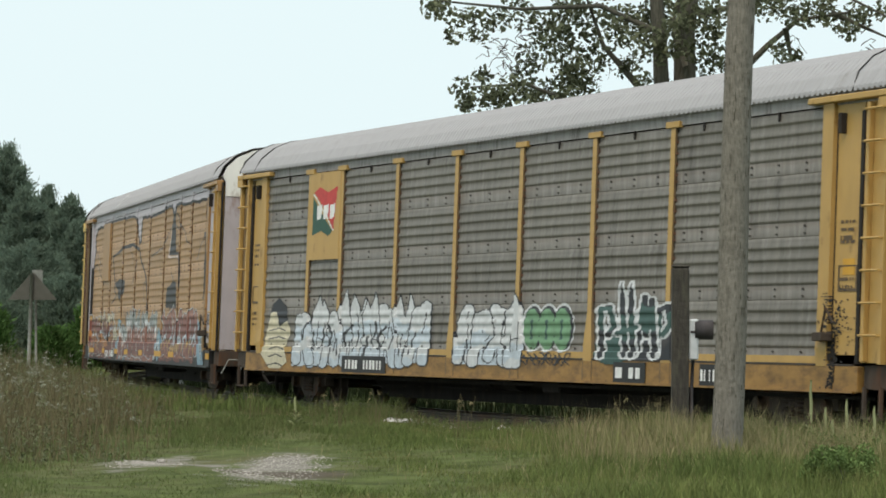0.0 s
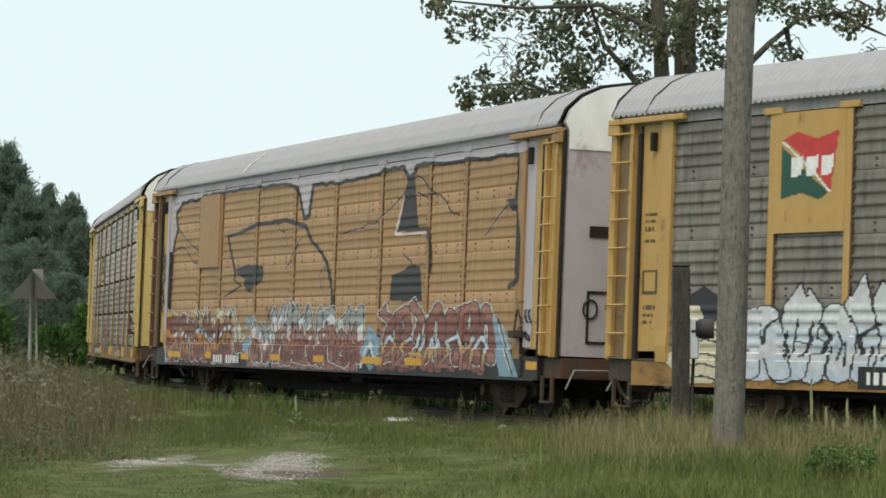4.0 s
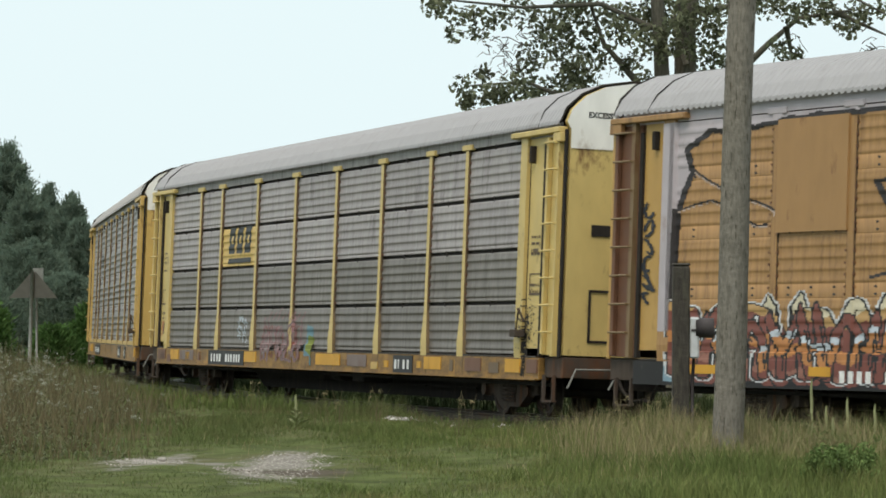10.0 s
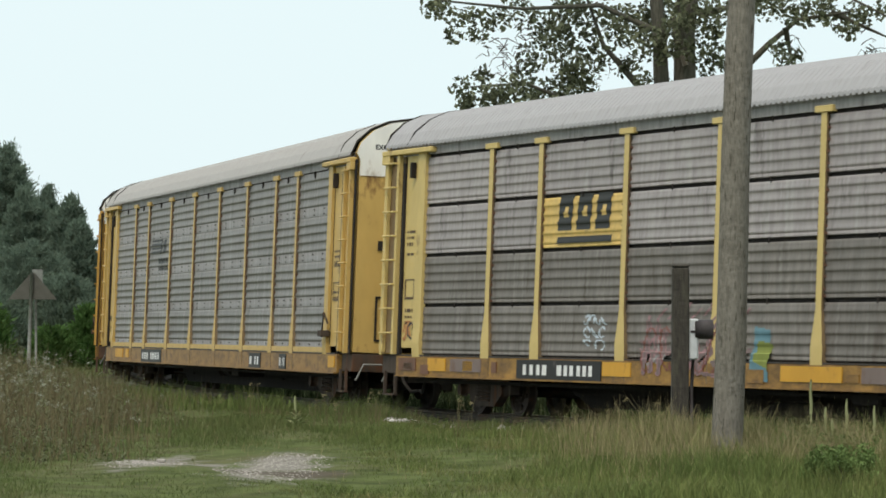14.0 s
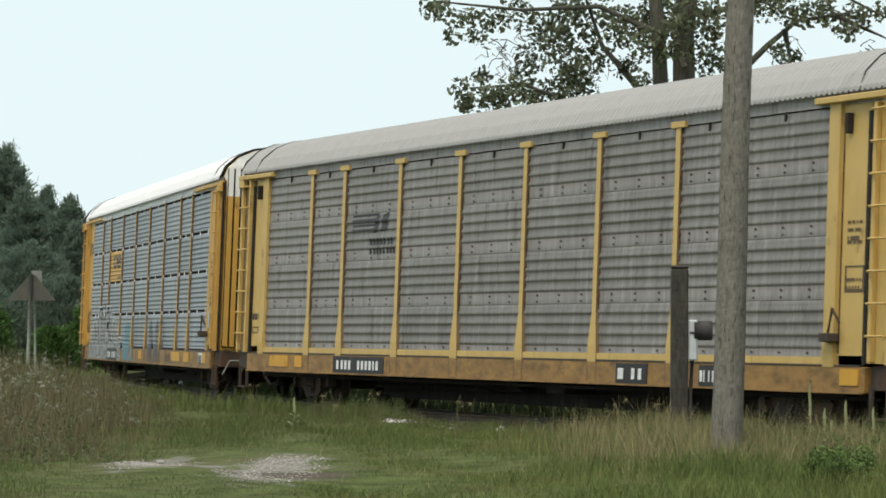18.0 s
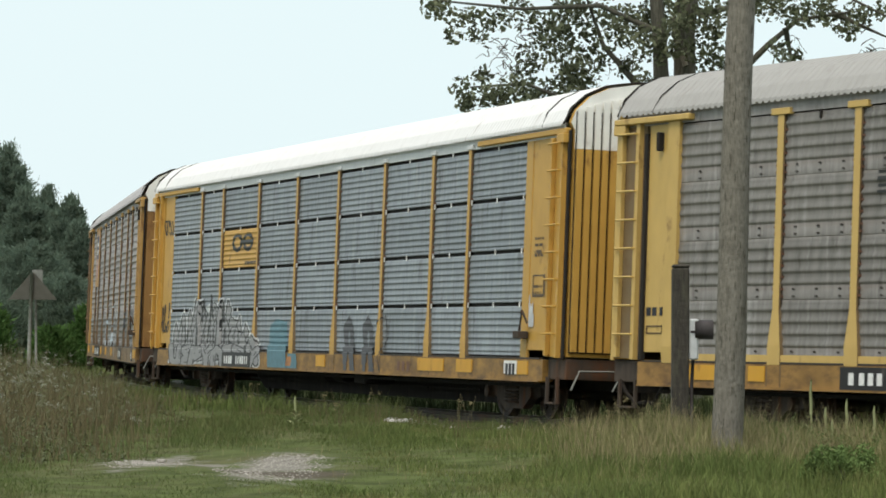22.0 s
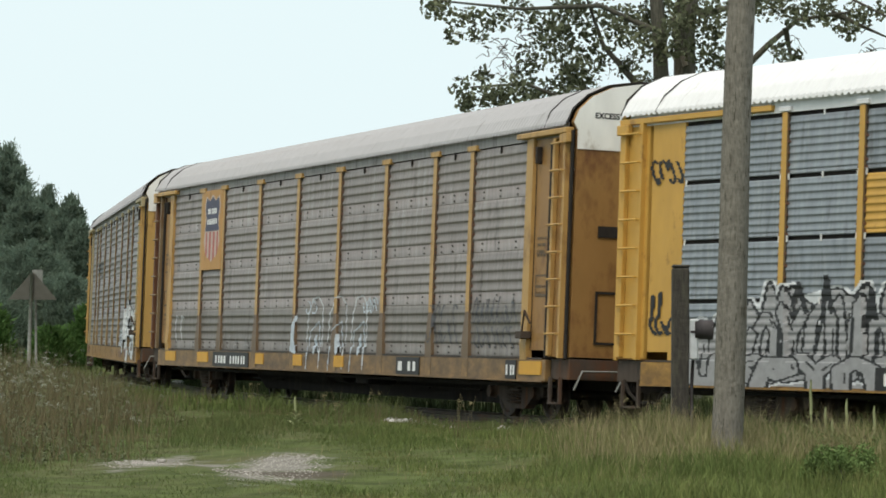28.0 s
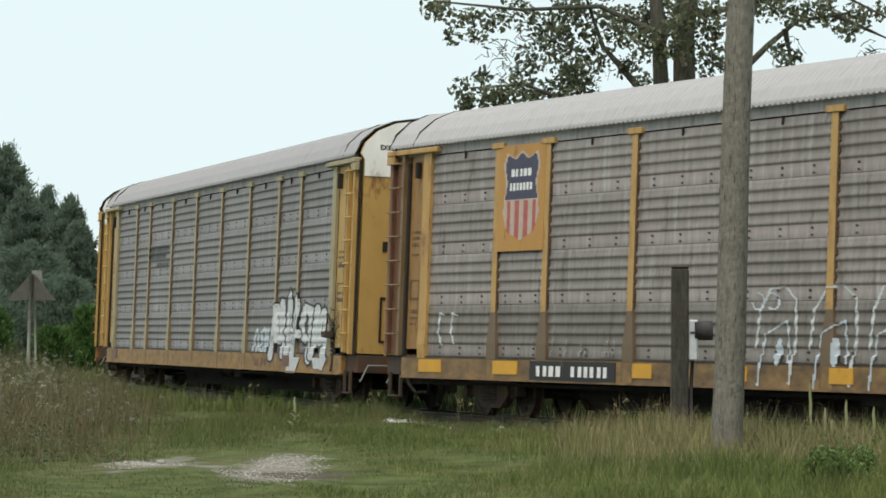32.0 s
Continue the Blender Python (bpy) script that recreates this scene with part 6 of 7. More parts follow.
def sprays(name, branches, per, size, mat, seed):
    """Feathery twigs of narrow leaves along branches, given as foot, tip pairs."""
    rr = np.random.RandomState(seed)
    foot, tip = (np.repeat(np.array(v, float), per, 0) for v in zip(*branches))
    n = len(foot)
    t = rr.uniform(0.2, 1.0, n)[:, None]
    way = tip - foot
    reach = np.linalg.norm(way, axis=1, keepdims=True)
    p = foot + way * t + rr.normal(size=(n, 3)) * reach * (0.05 + 0.13 * (1 - t) + 0.05)
    a = way / reach + rr.normal(0, 0.45, (n, 3)) + np.array([0, 0, 0.35])
    a /= np.linalg.norm(a, axis=1, keepdims=True)
    b = np.cross(a, rr.normal(size=(n, 3)))
    b /= np.linalg.norm(b, axis=1, keepdims=True)
    s = size * rr.uniform(0.5, 1.4, n)[:, None]
    verts = np.stack([p - a * s, p + b * s * 0.28, p + a * s, p - b * s * 0.28], 1).reshape(-1, 3)
    return grid_mesh(name, verts, np.arange(4 * n).reshape(-1, 4).tolist(), mat)


def far_tree(x, y, h, w, seed, mat="leaf_conifer", label="dark evergreen tree at the edge of a wood", per=330, size=0.10):
    tree = new("evergreen_tree" if mat == "leaf_conifer" else "leafy_tree")
    tree.location = (x, y, -0.2)
    tagged(tree, label, "tree", group="trees beyond the track")
    rr = random.Random(seed)
    bm = bmesh.new()
    add_tube(bm, [(0, 0, 0), (rr.uniform(-.1, .1), 0, h * 0.5), (0, 0, h * 0.95)], [0.2, 0.13, 0.03], 8)
    pairs = []
    for i in range(190):
        t = rr.random() ** 0.85
        z = h * (0.06 + 0.84 * t)
        reach = w * (1 - t) ** 0.45 * rr.uniform(0.55, 1.05) + 0.15
        q = rr.uniform(0, 2 * math.pi)
        tip = (reach * math.cos(q), reach * math.sin(q), z + reach * rr.uniform(0.1, 0.5) + 0.2 * t)
        foot = (0.12 * reach * math.cos(q), 0.12 * reach * math.sin(q), z - 0.1 * reach)
        if i % 4 == 0:
            add_tube(bm, [foot, tip], [0.04, 0.012], 5)
        pairs.append((foot, tip))
    for i in range(5):
        pairs.append(((0, 0, h * 0.85), (rr.uniform(-.25, .25), rr.uniform(-.2, .2), h * rr.uniform(0.96, 1.0))))
    part("trunk", bm, "bark", tree)
    part("crown", sprays("crown", pairs, per, size, mat, seed), None, tree)
    return tree


big_tree()
for i, (x, y, h, w) in enumerate(((-21.3, 158, 10.7, 2.7), (-17.3, 150, 7.9, 1.7), (-24.5, 160, 8.9, 2.9), (-19.6, 152, 8.3, 2.1), (-15.6, 152, 5.2, 1.8), (-18.9, 154, 8.5, 1.9), (-22.5, 146, 6.4, 2.8), (-18.4, 144, 5.6, 2.6), (-14.2, 158, 4.4, 2.0), (-16.4, 140, 4.0, 2.0), (-20.0, 138, 4.2, 2.4), (-18.3, 152, 7.3, 1.9), (-22.9, 156, 9.4, 2.6), (-16.6, 148, 6.6, 1.5))):
    far_tree(x, y, h, w, 20 + i)
for i, (x, y, h, w) in enumerate(((-15.9, 112, 2.7, 1.2), (-17.2, 114, 3.1, 1.3), (-14.2, 118, 1.6, 1.0), (-15.6, 104, 2.6, 1.0), (-14.0, 128, 2.6, 1.0))):
    far_tree(x, y, h, w, 50 + i, "leaf_bright", "bright green young leafy tree", 60, 0.11)


# ---- grass and weeds ----
def blades(name, x, y, height, width, mat, seed, lean=0.35):
    """Bent grass blades, each of two tapering pieces."""
    rs = np.random.RandomState(seed)
    n = len(x)
    z = ground_z(x, y) - 0.02
    base = np.stack([x, y, z], 1)
    q = rs.uniform(0, 2 * np.pi, n)
    side = np.stack([np.cos(q), np.sin(q), 0 * q], 1) * (width * rs.uniform(0.6, 1.2, n))[:, None]
    q2 = rs.uniform(0, 2 * np.pi, n)
    bend = np.stack([np.cos(q2), np.sin(q2), 0 * q2], 1) * (height * lean * rs.uniform(0.1, 1.0, n))[:, None]
    up = np.array([0, 0, 1.0]) * height[:, None]
    mid = base + 0.55 * up + 0.3 * bend
    tip = base + up * 0.97 + bend
    verts = np.stack([base - side, base + side, mid + side * 0.7, mid - side * 0.7, tip], 1).reshape(-1, 3)
    k = 5 * np.arange(n)
    faces = [(a, a + 1, a + 2, a + 3) for a in k.tolist()] + [(a + 3, a + 2, a + 4) for a in k.tolist()]
    return grid_mesh(name, verts, faces, mat)


rs = np.random.RandomState(11)


def scatter(count, y0, y1, spread=1.12, beyond=False):
    """Places in the wedge of ground before the train, or beyond it."""
    y = np.sqrt(rs.uniform(y0 ** 2, y1 ** 2, count))
    x = rs.uniform(-1, 1, count) * y * 0.1368 * spread
    d = track_distance(x, y)
    tx = np.interp(y, _y[::-1], _x[::-1])
    keep = (d > 1.3) & ((x > tx) if beyond else (x < tx))
    return x[keep], y[keep], d[keep]


def patch(x, y):
    """How bare the ground is: the gravel patch."""
    r = np.minimum(np.hypot((x + 1.83) / 0.68, (y - 35.5) / 4.4), np.hypot((x + 3.3) / 0.46, (y - 36.6) / 3.7))
    r = np.minimum(r, 0.25 + np.hypot((x + 2.65) / 0.7, (y - 36.8) / 2.2))
    near = r < 2.2
    wob = np.zeros(np.shape(x))
    wob[near] = [noise.noise((1.7 * a, 1.1 * b, 3.0)) + 0.6 * noise.noise((5.0 * a, 2.6 * b, 9.0)) for a, b in zip(x[near].tolist(), y[near].tolist())]
    return np.clip((1.0 + 0.85 * wob - r) * 3.5, 0, 1)


def tufts(x, y):
    """Uneven growth."""
    return 0.5 + 0.5 * np.sin(x * 1.9 + 0.6 * y) * np.sin(y * 0.55 - x * 0.7) + 0.25 * np.sin(x * 6.1) * np.sin(y * 2.3)


def stuff(name, mesh, label):
    return tagged(part(name, mesh, None), label, "grass" if "grass" in name else "weeds", kind="stuff")


def mottle(x, y, a, b, seed):
    """Uneven patches a metre or two across."""
    return np.array([noise.noise((a * u, b * v, seed)) + 0.5 * noise.noise((2.7 * a * u, 2.7 * b * v, seed + 5)) for u, v in zip(x.tolist(), y.tolist())])


x, y, d = scatter(330000, 27, 66)
bare = mottle(x, y, 0.8, 0.28, 4.0) + 0.55 * np.exp(-((x + 2.3) / 1.1) ** 2 - ((y - 40.5) / 4) ** 2)
keep = (rs.uniform(0, 1, len(x)) > patch(x, y) * 0.94) & (rs.uniform(-0.25, 1.1, len(x)) > np.clip(0.65 * bare, 0, 0.7) * (x < 2.2))
x, y, d, bare = x[keep], y[keep], d[keep], bare[keep]
rough = np.clip((x - 0.2) / 2.6, 0, 1)
h = (0.04 + 0.13 * rough + 0.05 * tufts(x, y)) * rs.uniform(0.5, 1.4, len(x)) + np.clip((3.1 - d) / 0.7, 0, 1) * (1 - 0.7 * np.exp(-((x - 0.8) / 1.5) ** 2)) * (0.12 + 0.26 * np.clip(tufts(x, y), 0, 1)) * rs.uniform(0.3, 1.1, len(x))
h *= 1 - 0.55 * np.clip(1.6 - np.hypot((x + 2.3) * 0.62, (y - 36) * 0.17), 0, 1)
h *= np.clip(0.25 + 0.55 * np.hypot((x + 2.2) / 1.3, (y - 35.4) / 4.0), 0.3, 1)
h *= 1 + 0.9 * np.clip(1 - np.hypot((x + 2.0) / 3.4, (y - 47) / 6.5), 0, 1)
h *= np.clip(1 - 0.6 * bare, 0.5, 1.5)
# left side, plus a track band whose darker grass stands for train shade
west_or_shade = (x + rs.normal(0, 0.5, len(x)) < -1.2) | ((d < 3.4 + rs.normal(0, 0.4, len(d))) & (x < 2.6))
lush = ~west_or_shade & (mottle(x, y, 0.55, 0.3, 11.0) + rs.normal(0, 0.2, len(x)) > 0.02 + 0.16 * np.clip(x - 1, 0, 1))
stuff("grass", blades("grass", x[~west_or_shade & ~lush], y[~west_or_shade & ~lush], h[~west_or_shade & ~lush], 0.0042, "grass_green", 1, 0.7), "short green and yellowing grass")
stuff("lush_grass", blades("lush_grass", x[lush], y[lush], h[lush] * 1.1, 0.0045, "grass_lush", 14, 0.7), "patches of fresh green grass")
stuff("deep_grass", blades("deep_grass", x[west_or_shade], y[west_or_shade], h[west_or_shade], 0.0045, "grass_deep", 4, 0.7), "short deep green grass, also standing in for shade by the track")

x, y, d = scatter(60000, 60, 112)
keep = (d < 7) & (d > 1.45)
x, y, d = x[keep], y[keep], d[keep]
stuff("far_grass", blades("far_grass", x, y, rs.uniform(0.12, 0.36, len(x)) * np.where(d < 2.8, 1.35, 1.0) * (0.6 + 0.6 * np.clip(tufts(x, y), 0, 1)), 0.012, "grass_lush", 24, 0.6), "green grass along the far stretch of track")

x, y, d = scatter(130000, 27, 66)
left = np.clip((-x - 4.6) / 2.0, 0, 1) * (y > 42)
stand = np.clip((x - 1.2) / 1.2, 0, 1) * np.clip((y - 31) / 4, 0.25, 1)
share = 0.03 + 0.35 * np.exp(-((d - 2.6) / 0.6) ** 2) * np.clip(tufts(x, y) + 0.25, 0, 1) + 0.5 * np.clip((x - 0.6) / 2, 0, 1) * np.clip(tufts(x, y) + 0.4, 0, 1) + 0.6 * left
keep = rs.uniform(0, 1, len(x)) < np.clip(share, 0, 1) * (1 - patch(x, y))
x, y, d, stand = x[keep], y[keep], d[keep], stand[keep]
# brown blades also replace most straw near the rails, imitating shade there
west_or_shade = (x < -3.5) | ((d < 3.6) & (rs.uniform(0, 1, len(x)) < 0.75))
h = rs.uniform(0.12, 0.46, len(x)) * (0.4 + 0.75 * stand * (0.6 + 0.6 * np.clip(tufts(1.7 * x, y), 0, 1)) + 0.4 * (x < -5)) * np.clip((y - 28.5) / 6.5, 0.35, 1)
stuff("tall_grass", blades("tall_grass", x[~west_or_shade], y[~west_or_shade], h[~west_or_shade], 0.0032, "grass_dry", 2, 0.7), "tall dry straw-coloured grass along the track")
stuff("brown_grass", blades("brown_grass", x[west_or_shade], y[west_or_shade], h[west_or_shade], 0.005, "stalk_brown", 12, 0.45), "tall brownish grass on the bank, darkening the verge as shade")

n = 17000
cx, cy, cr = (np.array(v)[rs.randint(0, 5, n)] for v in ((3.2, 3.0, 2.5, 3.7, 4.6), (35.9, 40.0, 40.4, 38.0, 38.6), (0.45, 0.45, 0.5, 0.6, 0.7)))
x, y = cx + rs.normal(0, 1, n) * cr, cy + rs.normal(0, 0.6, n)
h = rs.uniform(0.18, 0.72, n) * (0.6 + 0.6 * np.clip(tufts(2.3 * x, 1.4 * y), 0, 1)) * np.where(cy < 37, 0.85, 1.0)
dry = rs.uniform(0, 1, n) < 0.5
stuff("pole_grass", blades("pole_grass", x[dry], y[dry], h[dry], 0.0033, "grass_dry", 41, 0.6), "tall dry grass round the pole and the post")
stuff("green_pole_grass", blades("green_pole_grass", x[~dry], y[~dry], h[~dry] * 0.85, 0.004, "grass_green", 42, 0.6), "tall green grass round the pole and the post")

# weeds beyond the rails, with the train's shade put into their colour
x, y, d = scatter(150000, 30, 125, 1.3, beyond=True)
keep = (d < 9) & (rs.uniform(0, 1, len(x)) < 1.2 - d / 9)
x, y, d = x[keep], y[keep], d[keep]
stuff("shaded_weeds", blades("shaded_weeds", x, y, rs.uniform(0.12, 0.4, len(x)), 0.012, "shade_weed", 3, 0.5), "weeds on the far side of the track, coloured dark for shade")


def bank_weeds(name, xs, ys, heights, leaf_mat, seed, per=14, leaf=0.045):
    """Upright leafy stems."""
    rr = np.random.RandomState(seed)
    n = len(xs)
    z = ground_z(xs, ys)
    t = rr.uniform(0.12, 1.0, (n, per))
    q = rr.uniform(0, 2 * np.pi, (n, per))
    lean = rr.normal(0, 0.12, (n, 1, 2)) * heights[:, None, None]
    base = np.stack([xs[:, None] + lean[..., 0] * t, ys[:, None] + lean[..., 1] * t, z[:, None] + heights[:, None] * t], -1)
    s = leaf * rr.uniform(0.6, 1.3, (n, per, 1))
    out = np.stack([np.cos(q), np.sin(q), rr.uniform(-0.5, 0.6, (n, per))], -1)
    side = np.stack([-np.sin(q), np.cos(q), rr.uniform(-0.4, 0.4, (n, per))], -1)
    verts = np.stack([base, base + out * s * 0.8 + side * s * 0.28, base + out * s * 1.9, base + out * s * 0.8 - side * s * 0.28], 2).reshape(-1, 3)
    faces = np.arange(len(verts)).reshape(-1, 4).tolist()
    return grid_mesh(name, verts, faces, leaf_mat)


n = 17000
x, y = rs.uniform(-13, -3.5, n), rs.uniform(36, 74, n)
d = track_distance(x, y)
edge = -x - 0.096 * y + rs.normal(0, 0.6, n)
keep = (d > 2.1) & (x < np.interp(y, _y[::-1], _x[::-1])) & (edge > 0) & (x > -0.16 * y) & (rs.uniform(0, 1, n) < 0.25 + 0.5 * np.clip(edge / 1.5, 0, 1))
x, y, edge = x[keep], y[keep], edge[keep]
slope = np.clip(edge / 3.0, 0.05, 1)
h = (0.2 + 0.35 * np.clip(edge / 0.8, 0, 1) + 0.4 * slope) * rs.uniform(0.45, 1.1, len(x)) * np.clip((y - 33) / 13, 0.22, 1) * (0.72 + 0.45 * np.clip(tufts(1.3 * x, 1.2 * y), 0, 1))
some = rs.uniform(0, 1, len(x)) < 0.2 + 0.35 * np.clip(edge / 2, 0, 1)
stuff("weeds", bank_weeds("weeds", x[some], y[some], h[some], "weed_grey", 5, 34, 0.022), "tall grey-green weeds on a bank")
stuff("green_bank_weeds", bank_weeds("green_bank_weeds", x[~some][::2], y[~some][::2], h[~some][::2] * 0.8, "weed_green", 15, 22, 0.022), "leafy green weeds on a bank")
xx, yy, hh = np.repeat(x, 4) + rs.normal(0, 0.09, 4 * len(x)), np.repeat(y, 4) + rs.normal(0, 0.15, 4 * len(x)), np.repeat(h, 4) * rs.uniform(0.6, 1.15, 4 * len(x))
stuff("weed_stalks", blades("weed_stalks", xx, yy, hh, 0.005, "stalk_brown", 6, 0.35), "dry brown weed stalks")
top = rs.uniform(0, 1, len(x)) < 0.3 * slope ** 1.5 * (y < 62) * (y > 42)
pts = np.stack([x[top], y[top], ground_z(x[top], y[top]) + h[top] * 1.02], 1)
stuff("weed_flowers", leaves("weed_flowers", pts, [0.06] * len(pts), 18 * len(pts), 0.009, "flower_white", 8, 0.5), "small whitish flower heads of weeds")

n = 2600
x, y = rs.uniform(3.6, 6.5, n), rs.uniform(36, 46, n)
d = track_distance(x, y)
keep = (d > 2.2) & (x < np.interp(y, _y[::-1], _x[::-1])) & (tufts(x, y) > 0.35)
x, y = x[keep], y[keep]
stuff("green_weeds", bank_weeds("green_weeds", x, y, rs.uniform(0.15, 0.42, len(x)), "weed_green", 9, 22, 0.02), "leafy green weeds among tall grass")


n = 5200
sv, ov = rs.uniform(-22, 34, n), rs.uniform(1.75, 3.1, n)
tx, ty, th = np.interp(sv, _s, _x), np.interp(sv, _s, _y), np.interp(sv, _s, _h)
x, y = tx + np.sin(th) * ov, ty - np.cos(th) * ov
keep = rs.uniform(0, 1, n) < np.clip(0.15 + mottle(x, y, 0.9, 0.9, 21.0), 0, 1)
x, y = x[keep], y[keep]
h = rs.uniform(0.12, 0.5, len(x)) * np.clip(0.55 + 1.1 * mottle(x, y, 0.7, 0.7, 31.0), 0.3, 1.25)
third = rs.uniform(0, 1, len(x)) < 0.45
stuff("track_weeds", bank_weeds("track_weeds", x[third], y[third], h[third], "weed_green", 19, 26, 0.022), "leafy green weeds at the edge of the ballast")
stuff("track_stalks", blades("track_stalks", np.repeat(x[~third], 5) + rs.normal(0, 0.06, 5 * int((~third).sum())), np.repeat(y[~third], 5) + rs.normal(0, 0.1, 5 * int((~third).sum())), np.repeat(h[~third], 5) * rs.uniform(0.6, 1.25, 5 * int((~third).sum())), 0.0045, "stalk_brown", 29, 0.35), "brown dry stalks at the edge of the ballast")


def mullein(x, y, h):
    """A tall plant with a woolly flower spike over a ring of pale leaves."""
    plant = new("mullein_plant")
    plant.location = (x, y, float(ground_z(x, y)) - 0.02)
    tagged(plant, "pale woolly mullein with a tall flower spike", "plant", group="mulleins by the pole")
    bm = bmesh.new()
    add_tube(bm, [(0, 0, 0), (0.01, 0, 0.5 * h), (0.0, 0.01, 0.6 * h)], [0.014, 0.011, 0.012], 6)
    part("stem", bm, "mullein", plant)
    bm = bmesh.new()
    k = 9
    add_tube(bm, [(0.004 * math.sin(i * 0.8), 0, h * (0.58 + 0.42 * i / k)) for i in range(k + 1)], [0.008 + 0.011 * math.sin(math.pi * (0.35 + 0.6 * i / k)) + 0.002 * (i % 2) for i in range(k + 1)], 7)
    part("spike", bm, "mullein", plant, "woolly flower spike")
    for i in range(13):
        q, z = i * 2.4, h * (0.05 + 0.52 * i / 13)
        s = 0.22 * (1 - 0.055 * i)
        bm = bmesh.new()
        o, w = Vector((math.cos(q), math.sin(q), 0.0)), Vector((-math.sin(q), math.cos(q), 0))
        v = [bm.verts.new(Vector((0, 0, z)) + o * a * s + w * b * s + Vector((0, 0, c * s))) for a, b, c in ((0.02, -.05, 0), (0.02, .05, 0), (0.5, .2, .4), (1, 0, .42), (0.5, -.2, .4))]
        bm.faces.new(v)
        part("leaf", bm, "mullein", plant)
    return plant


for x, y, h in ((4.55, 40.0, 1.02), (4.78, 40.4, 0.66), (5.03, 40.3, 0.74), (5.28, 39.6, 0.66), (-2.2, 48.5, 0.5), (4.72, 39.2, 0.55)):
    mullein(x, y, h)


def bush(x, y, r, seed, mat, label):
    b = new("bush")
    b.location = (x, y, float(ground_z(x, y)))
    tagged(b, label, "bush")
    rr = random.Random(seed)
    pts = [(rr.uniform(-r, r), rr.uniform(-r, r), rr.uniform(0.1, 1.1) * r) for k in range(16)]
    bm = bmesh.new()
    for p in pts[:9]:
        add_tube(bm, [(0, 0, 0), p], [0.008, 0.004], 5)
    part("stems", bm, "bark", b)
    part("foliage", leaves("foliage", pts, [0.4 * r] * 16, 6500, 0.014, mat, seed), None, b)


bush(3.78, 30.4, 0.3, 3, "bush_green", "small green leafy bush in the grass")
bush(4.9, 38.0, 0.27, 5, "bush_green", "small green leafy bush in the grass")
bush(-9.6, 62.0, 0.55, 6, "weed_grey", "grey-green weedy bush on the bank")


def dry_stalks(x, y, seed):
    c = new("dry_stalks")
    c.location = (x, y, float(ground_z(x, y)))
    tagged(c, "clump of dry brown stalks by the track", "weeds", group="dry stalk clumps")
    rr = random.Random(seed)
    for i in range(7):
        bm = bmesh.new()
        a, b, h = rr.uniform(-.12, .12), rr.uniform(-.2, .2), rr.uniform(0.3, 0.7)
        add_tube(bm, [(a, b, 0), (a + rr.uniform(-.03, .03), b, 0.6 * h), (a + rr.uniform(-.08, .08), b, h)], [0.0035, 0.0035, 0.0025], 5)
        part("stalk", bm, "stalk_brown", c)
    sh = part("seed_heads", leaves("seed_heads", [(rr.uniform(-.12, .12), 0, rr.uniform(0.35, 0.65)) for k in range(4)], [0.04] * 4, 60, 0.01, "grass_dry", seed), None, c)
    sh["kind"] = "stuff"


for i, (x, y) in enumerate(((2.25, 43.0), (2.4, 43.5), (-1.85, 49.5), (-1.55, 48.5), (2.75, 42.2), (0.3, 46.5), (-3.3, 56.0), (-1.0, 49.0), (3.6, 41.0))):
    dry_stalks(x, y, 30 + i)


# ---- pale stones by the ballast and on the worn patch ----
def stones(name, places, size, mat, label):
    rr = random.Random(2)
    verts, faces = [], []
    for x, y in places:
        z = float(ground_z(x, y))
        s = size * rr.uniform(0.5, 1.4)
        b = len(verts)
        verts += [(x + s * math.cos(q) * rr.uniform(.7, 1.2), y + s * math.sin(q) * rr.uniform(.7, 1.2), z + s * 0.15) for q in (0.2, 1.4, 2.6, 3.9, 5.1)]
        verts.append((x, y, z + s * rr.uniform(0.5, 0.9)))
        faces += [(b + k, b + (k + 1) % 5, b + 5) for k in range(5)]
    return tagged(part(name, grid_mesh(name, verts, faces, mat), None), label, "stones", kind="stuff")


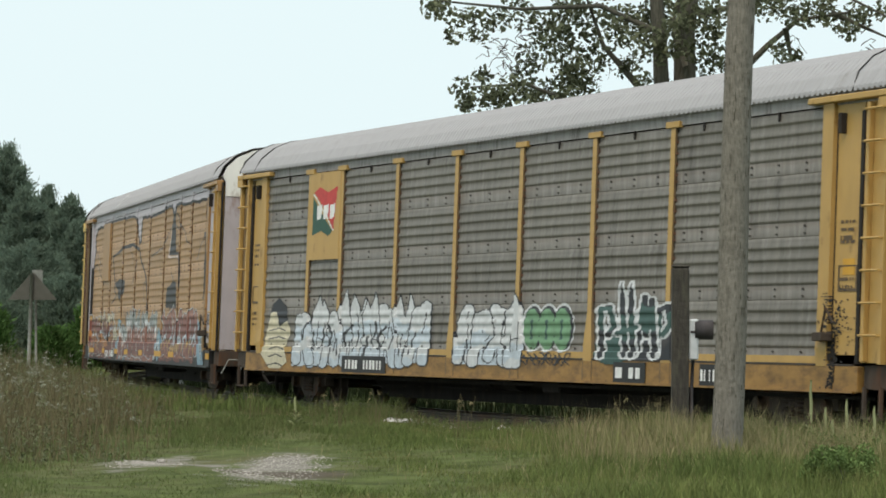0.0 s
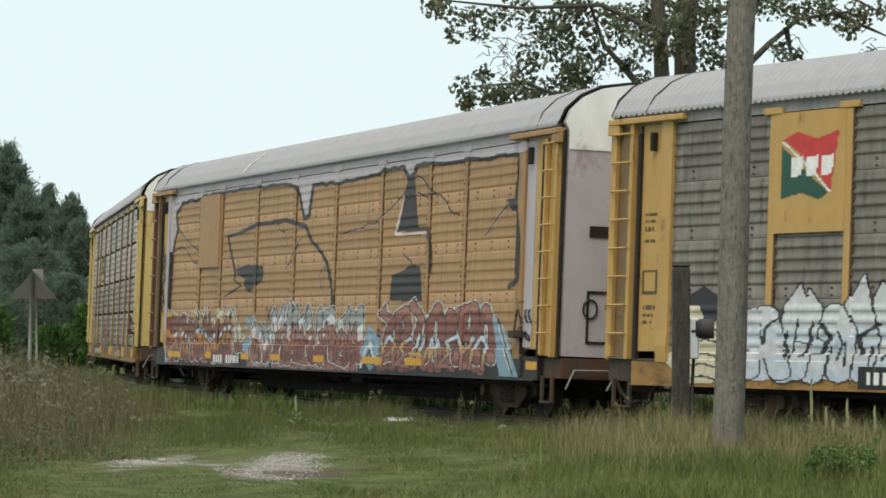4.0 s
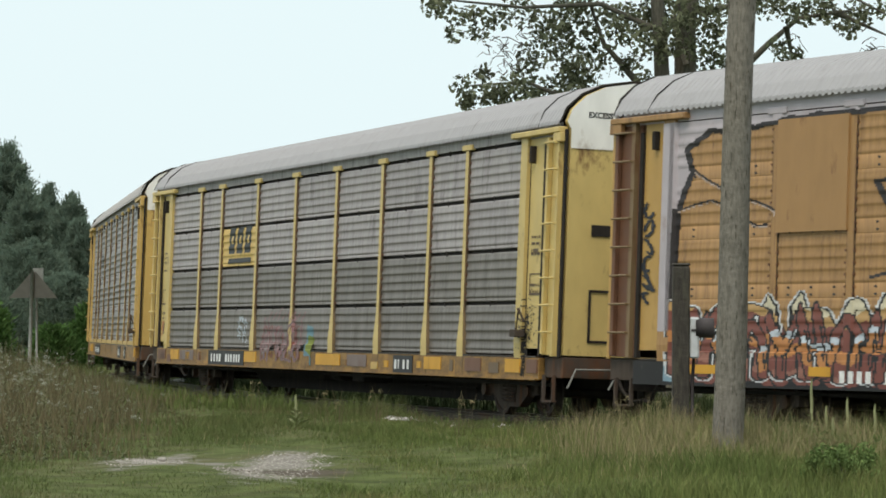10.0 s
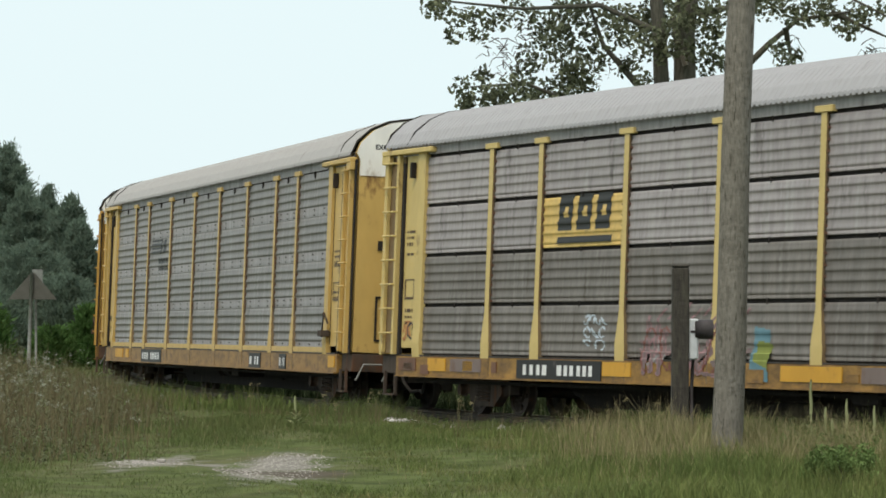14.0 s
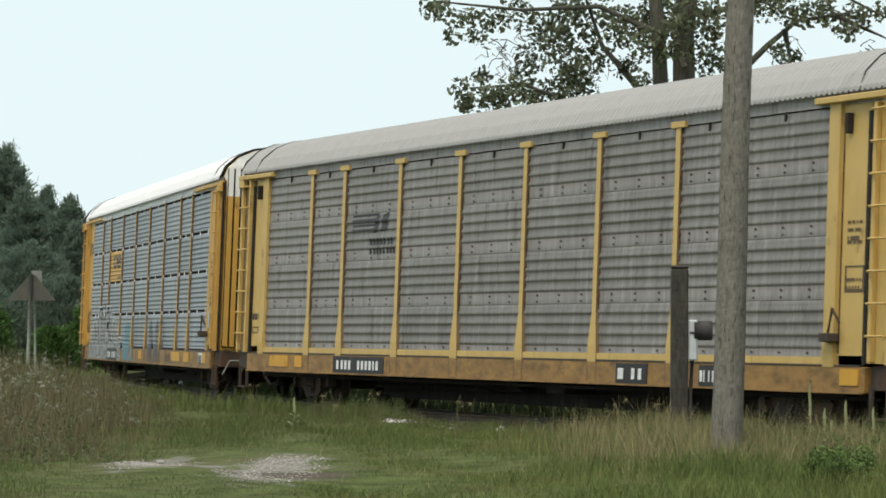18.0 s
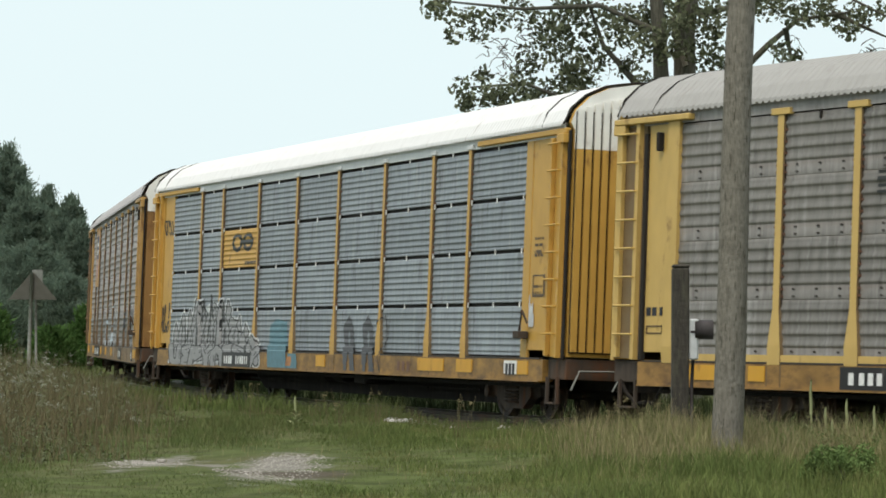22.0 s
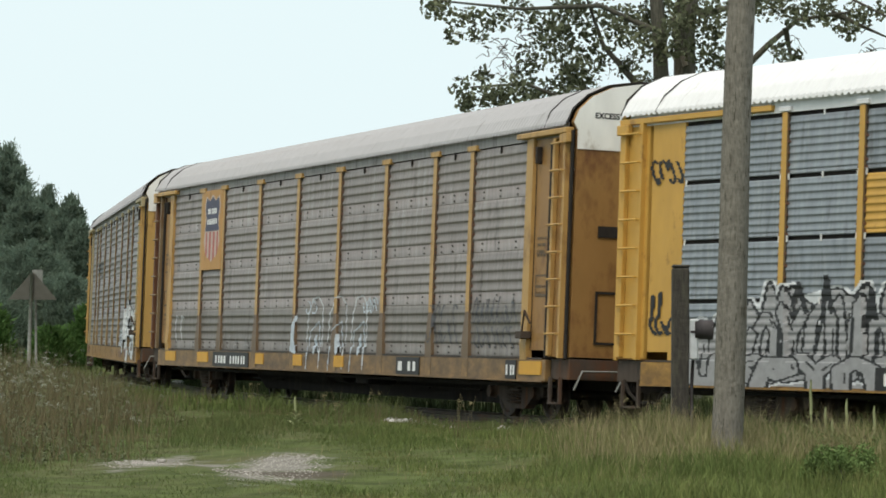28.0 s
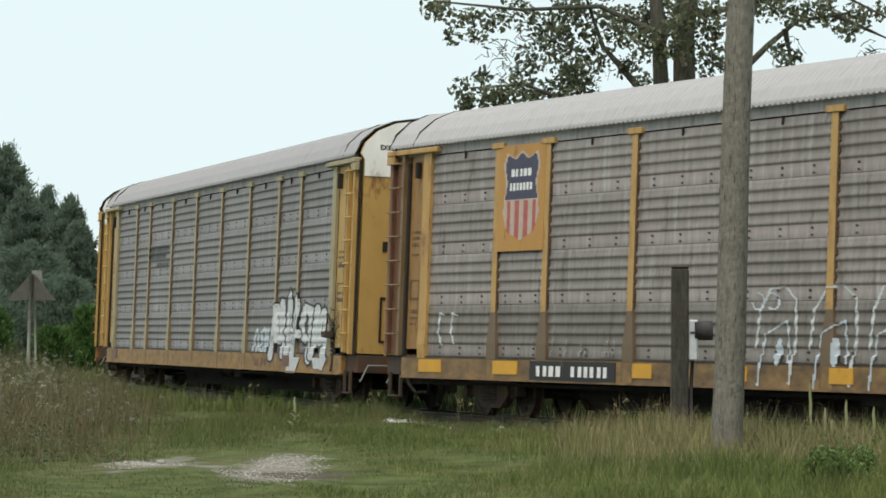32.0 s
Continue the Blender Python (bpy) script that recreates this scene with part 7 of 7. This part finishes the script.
MAT["stone_pale"] = material("stone_pale", (0.33, 0.305, 0.28), spec=0.1, rough=0.9, vary=0.25, scale=9, bump=0.3, island_vary=0.3)
MAT["rubble"] = material("rubble", (0.42, 0.41, 0.395), rough=0.9, vary=0.2, island_vary=0.3)
pl = []
for k in range(2600):
    a, b = rnd.gauss(0, 1), rnd.gauss(0, 1)
    if math.hypot(a, b) < 1.5:
        pl.append((-1.83 + 0.42 * a, 35.5 + 2.4 * b) if k % 3 else (-3.3 + 0.27 * a, 36.5 + 1.9 * b))
stones("gravel", pl, 0.012, "stone_pale", "pale gravel on the worn patch")
pl = []
for k in range(420):
    s = rnd.uniform(-20, 30)
    p, hd = on_track(s)
    o = -rnd.uniform(1.9, 2.7)
    pl.append((p.x - math.sin(hd) * o, p.y + math.cos(hd) * o))
stones("ballast_stones", pl, 0.06, "stone_pale", "loose pale stones at the edge of the ballast")
rock = part("stone", box(-0.05, 0.05, -0.04, 0.04, 0, 0.05, 0.015), "stone_pale", None)
rock.location = (-3.22, 37.2, float(ground_z(-3.22, 37.2)))
tagged(rock, "single white stone on the worn gravel", "stone")

pl = [(-8.15 + rnd.gauss(0, 0.17), 100.0 + rnd.gauss(0, 0.8)) for k in range(40)] + [(-0.63 + rnd.gauss(0, 0.15), 55.5 + rnd.gauss(0, 0.4)) for k in range(60)] + [(1.35 + rnd.gauss(0, 0.25), 51.8 + rnd.gauss(0, 0.25)) for k in range(40)]
stones("white_rubble", pl, 0.105, "rubble", "small heaps of white rubble by the track")


# ---- movement ----
PITCH = 28.55
TRUCK = 10.06


def rolled(t):
    return 11.3679 + 4.7714 * t + 0.0001957 * (t - 16) ** 2


def car_pose(s):
    a, b = on_track(s - TRUCK)[0], on_track(s + TRUCK)[0]
    c, e = (a + b) / 2, b - a
    return Matrix.Translation((c.x, c.y, -0.05)) @ Matrix.Rotation(math.atan2(e.y, e.x), 4, "Z") @ Matrix.Rotation(-radians(LEAN), 4, "X")


def motions():
    beat = [i / 10 for i in range(321)]
    for i, car in enumerate(CARS):
        walk(car, [(t, car_pose(rolled(t) - i * PITCH)) for t in beat[::4]])
        for truck in [o for o in car.children if o.name.startswith("truck")]:
            side = truck.location.x
            rows = []
            for t in beat[::8]:
                s = rolled(t) - i * PITCH
                e = on_track(s + TRUCK)[0] - on_track(s - TRUCK)[0]
                turn = on_track(s + side)[1] - math.atan2(e.y, e.x)
                rows.append((t, pose(side, 0, 0, 0, 0, math.degrees(turn))))
            walk(truck, rows)
            for w in [o for o in truck.children if o.name.startswith("wheelset")]:
                ax = w.location.x
                walk(w, [(t, Matrix.Translation((ax, 0, 0.42)) @ Matrix.Rotation(rolled(t) / 0.42, 4, "Y")) for t in beat])


motions()
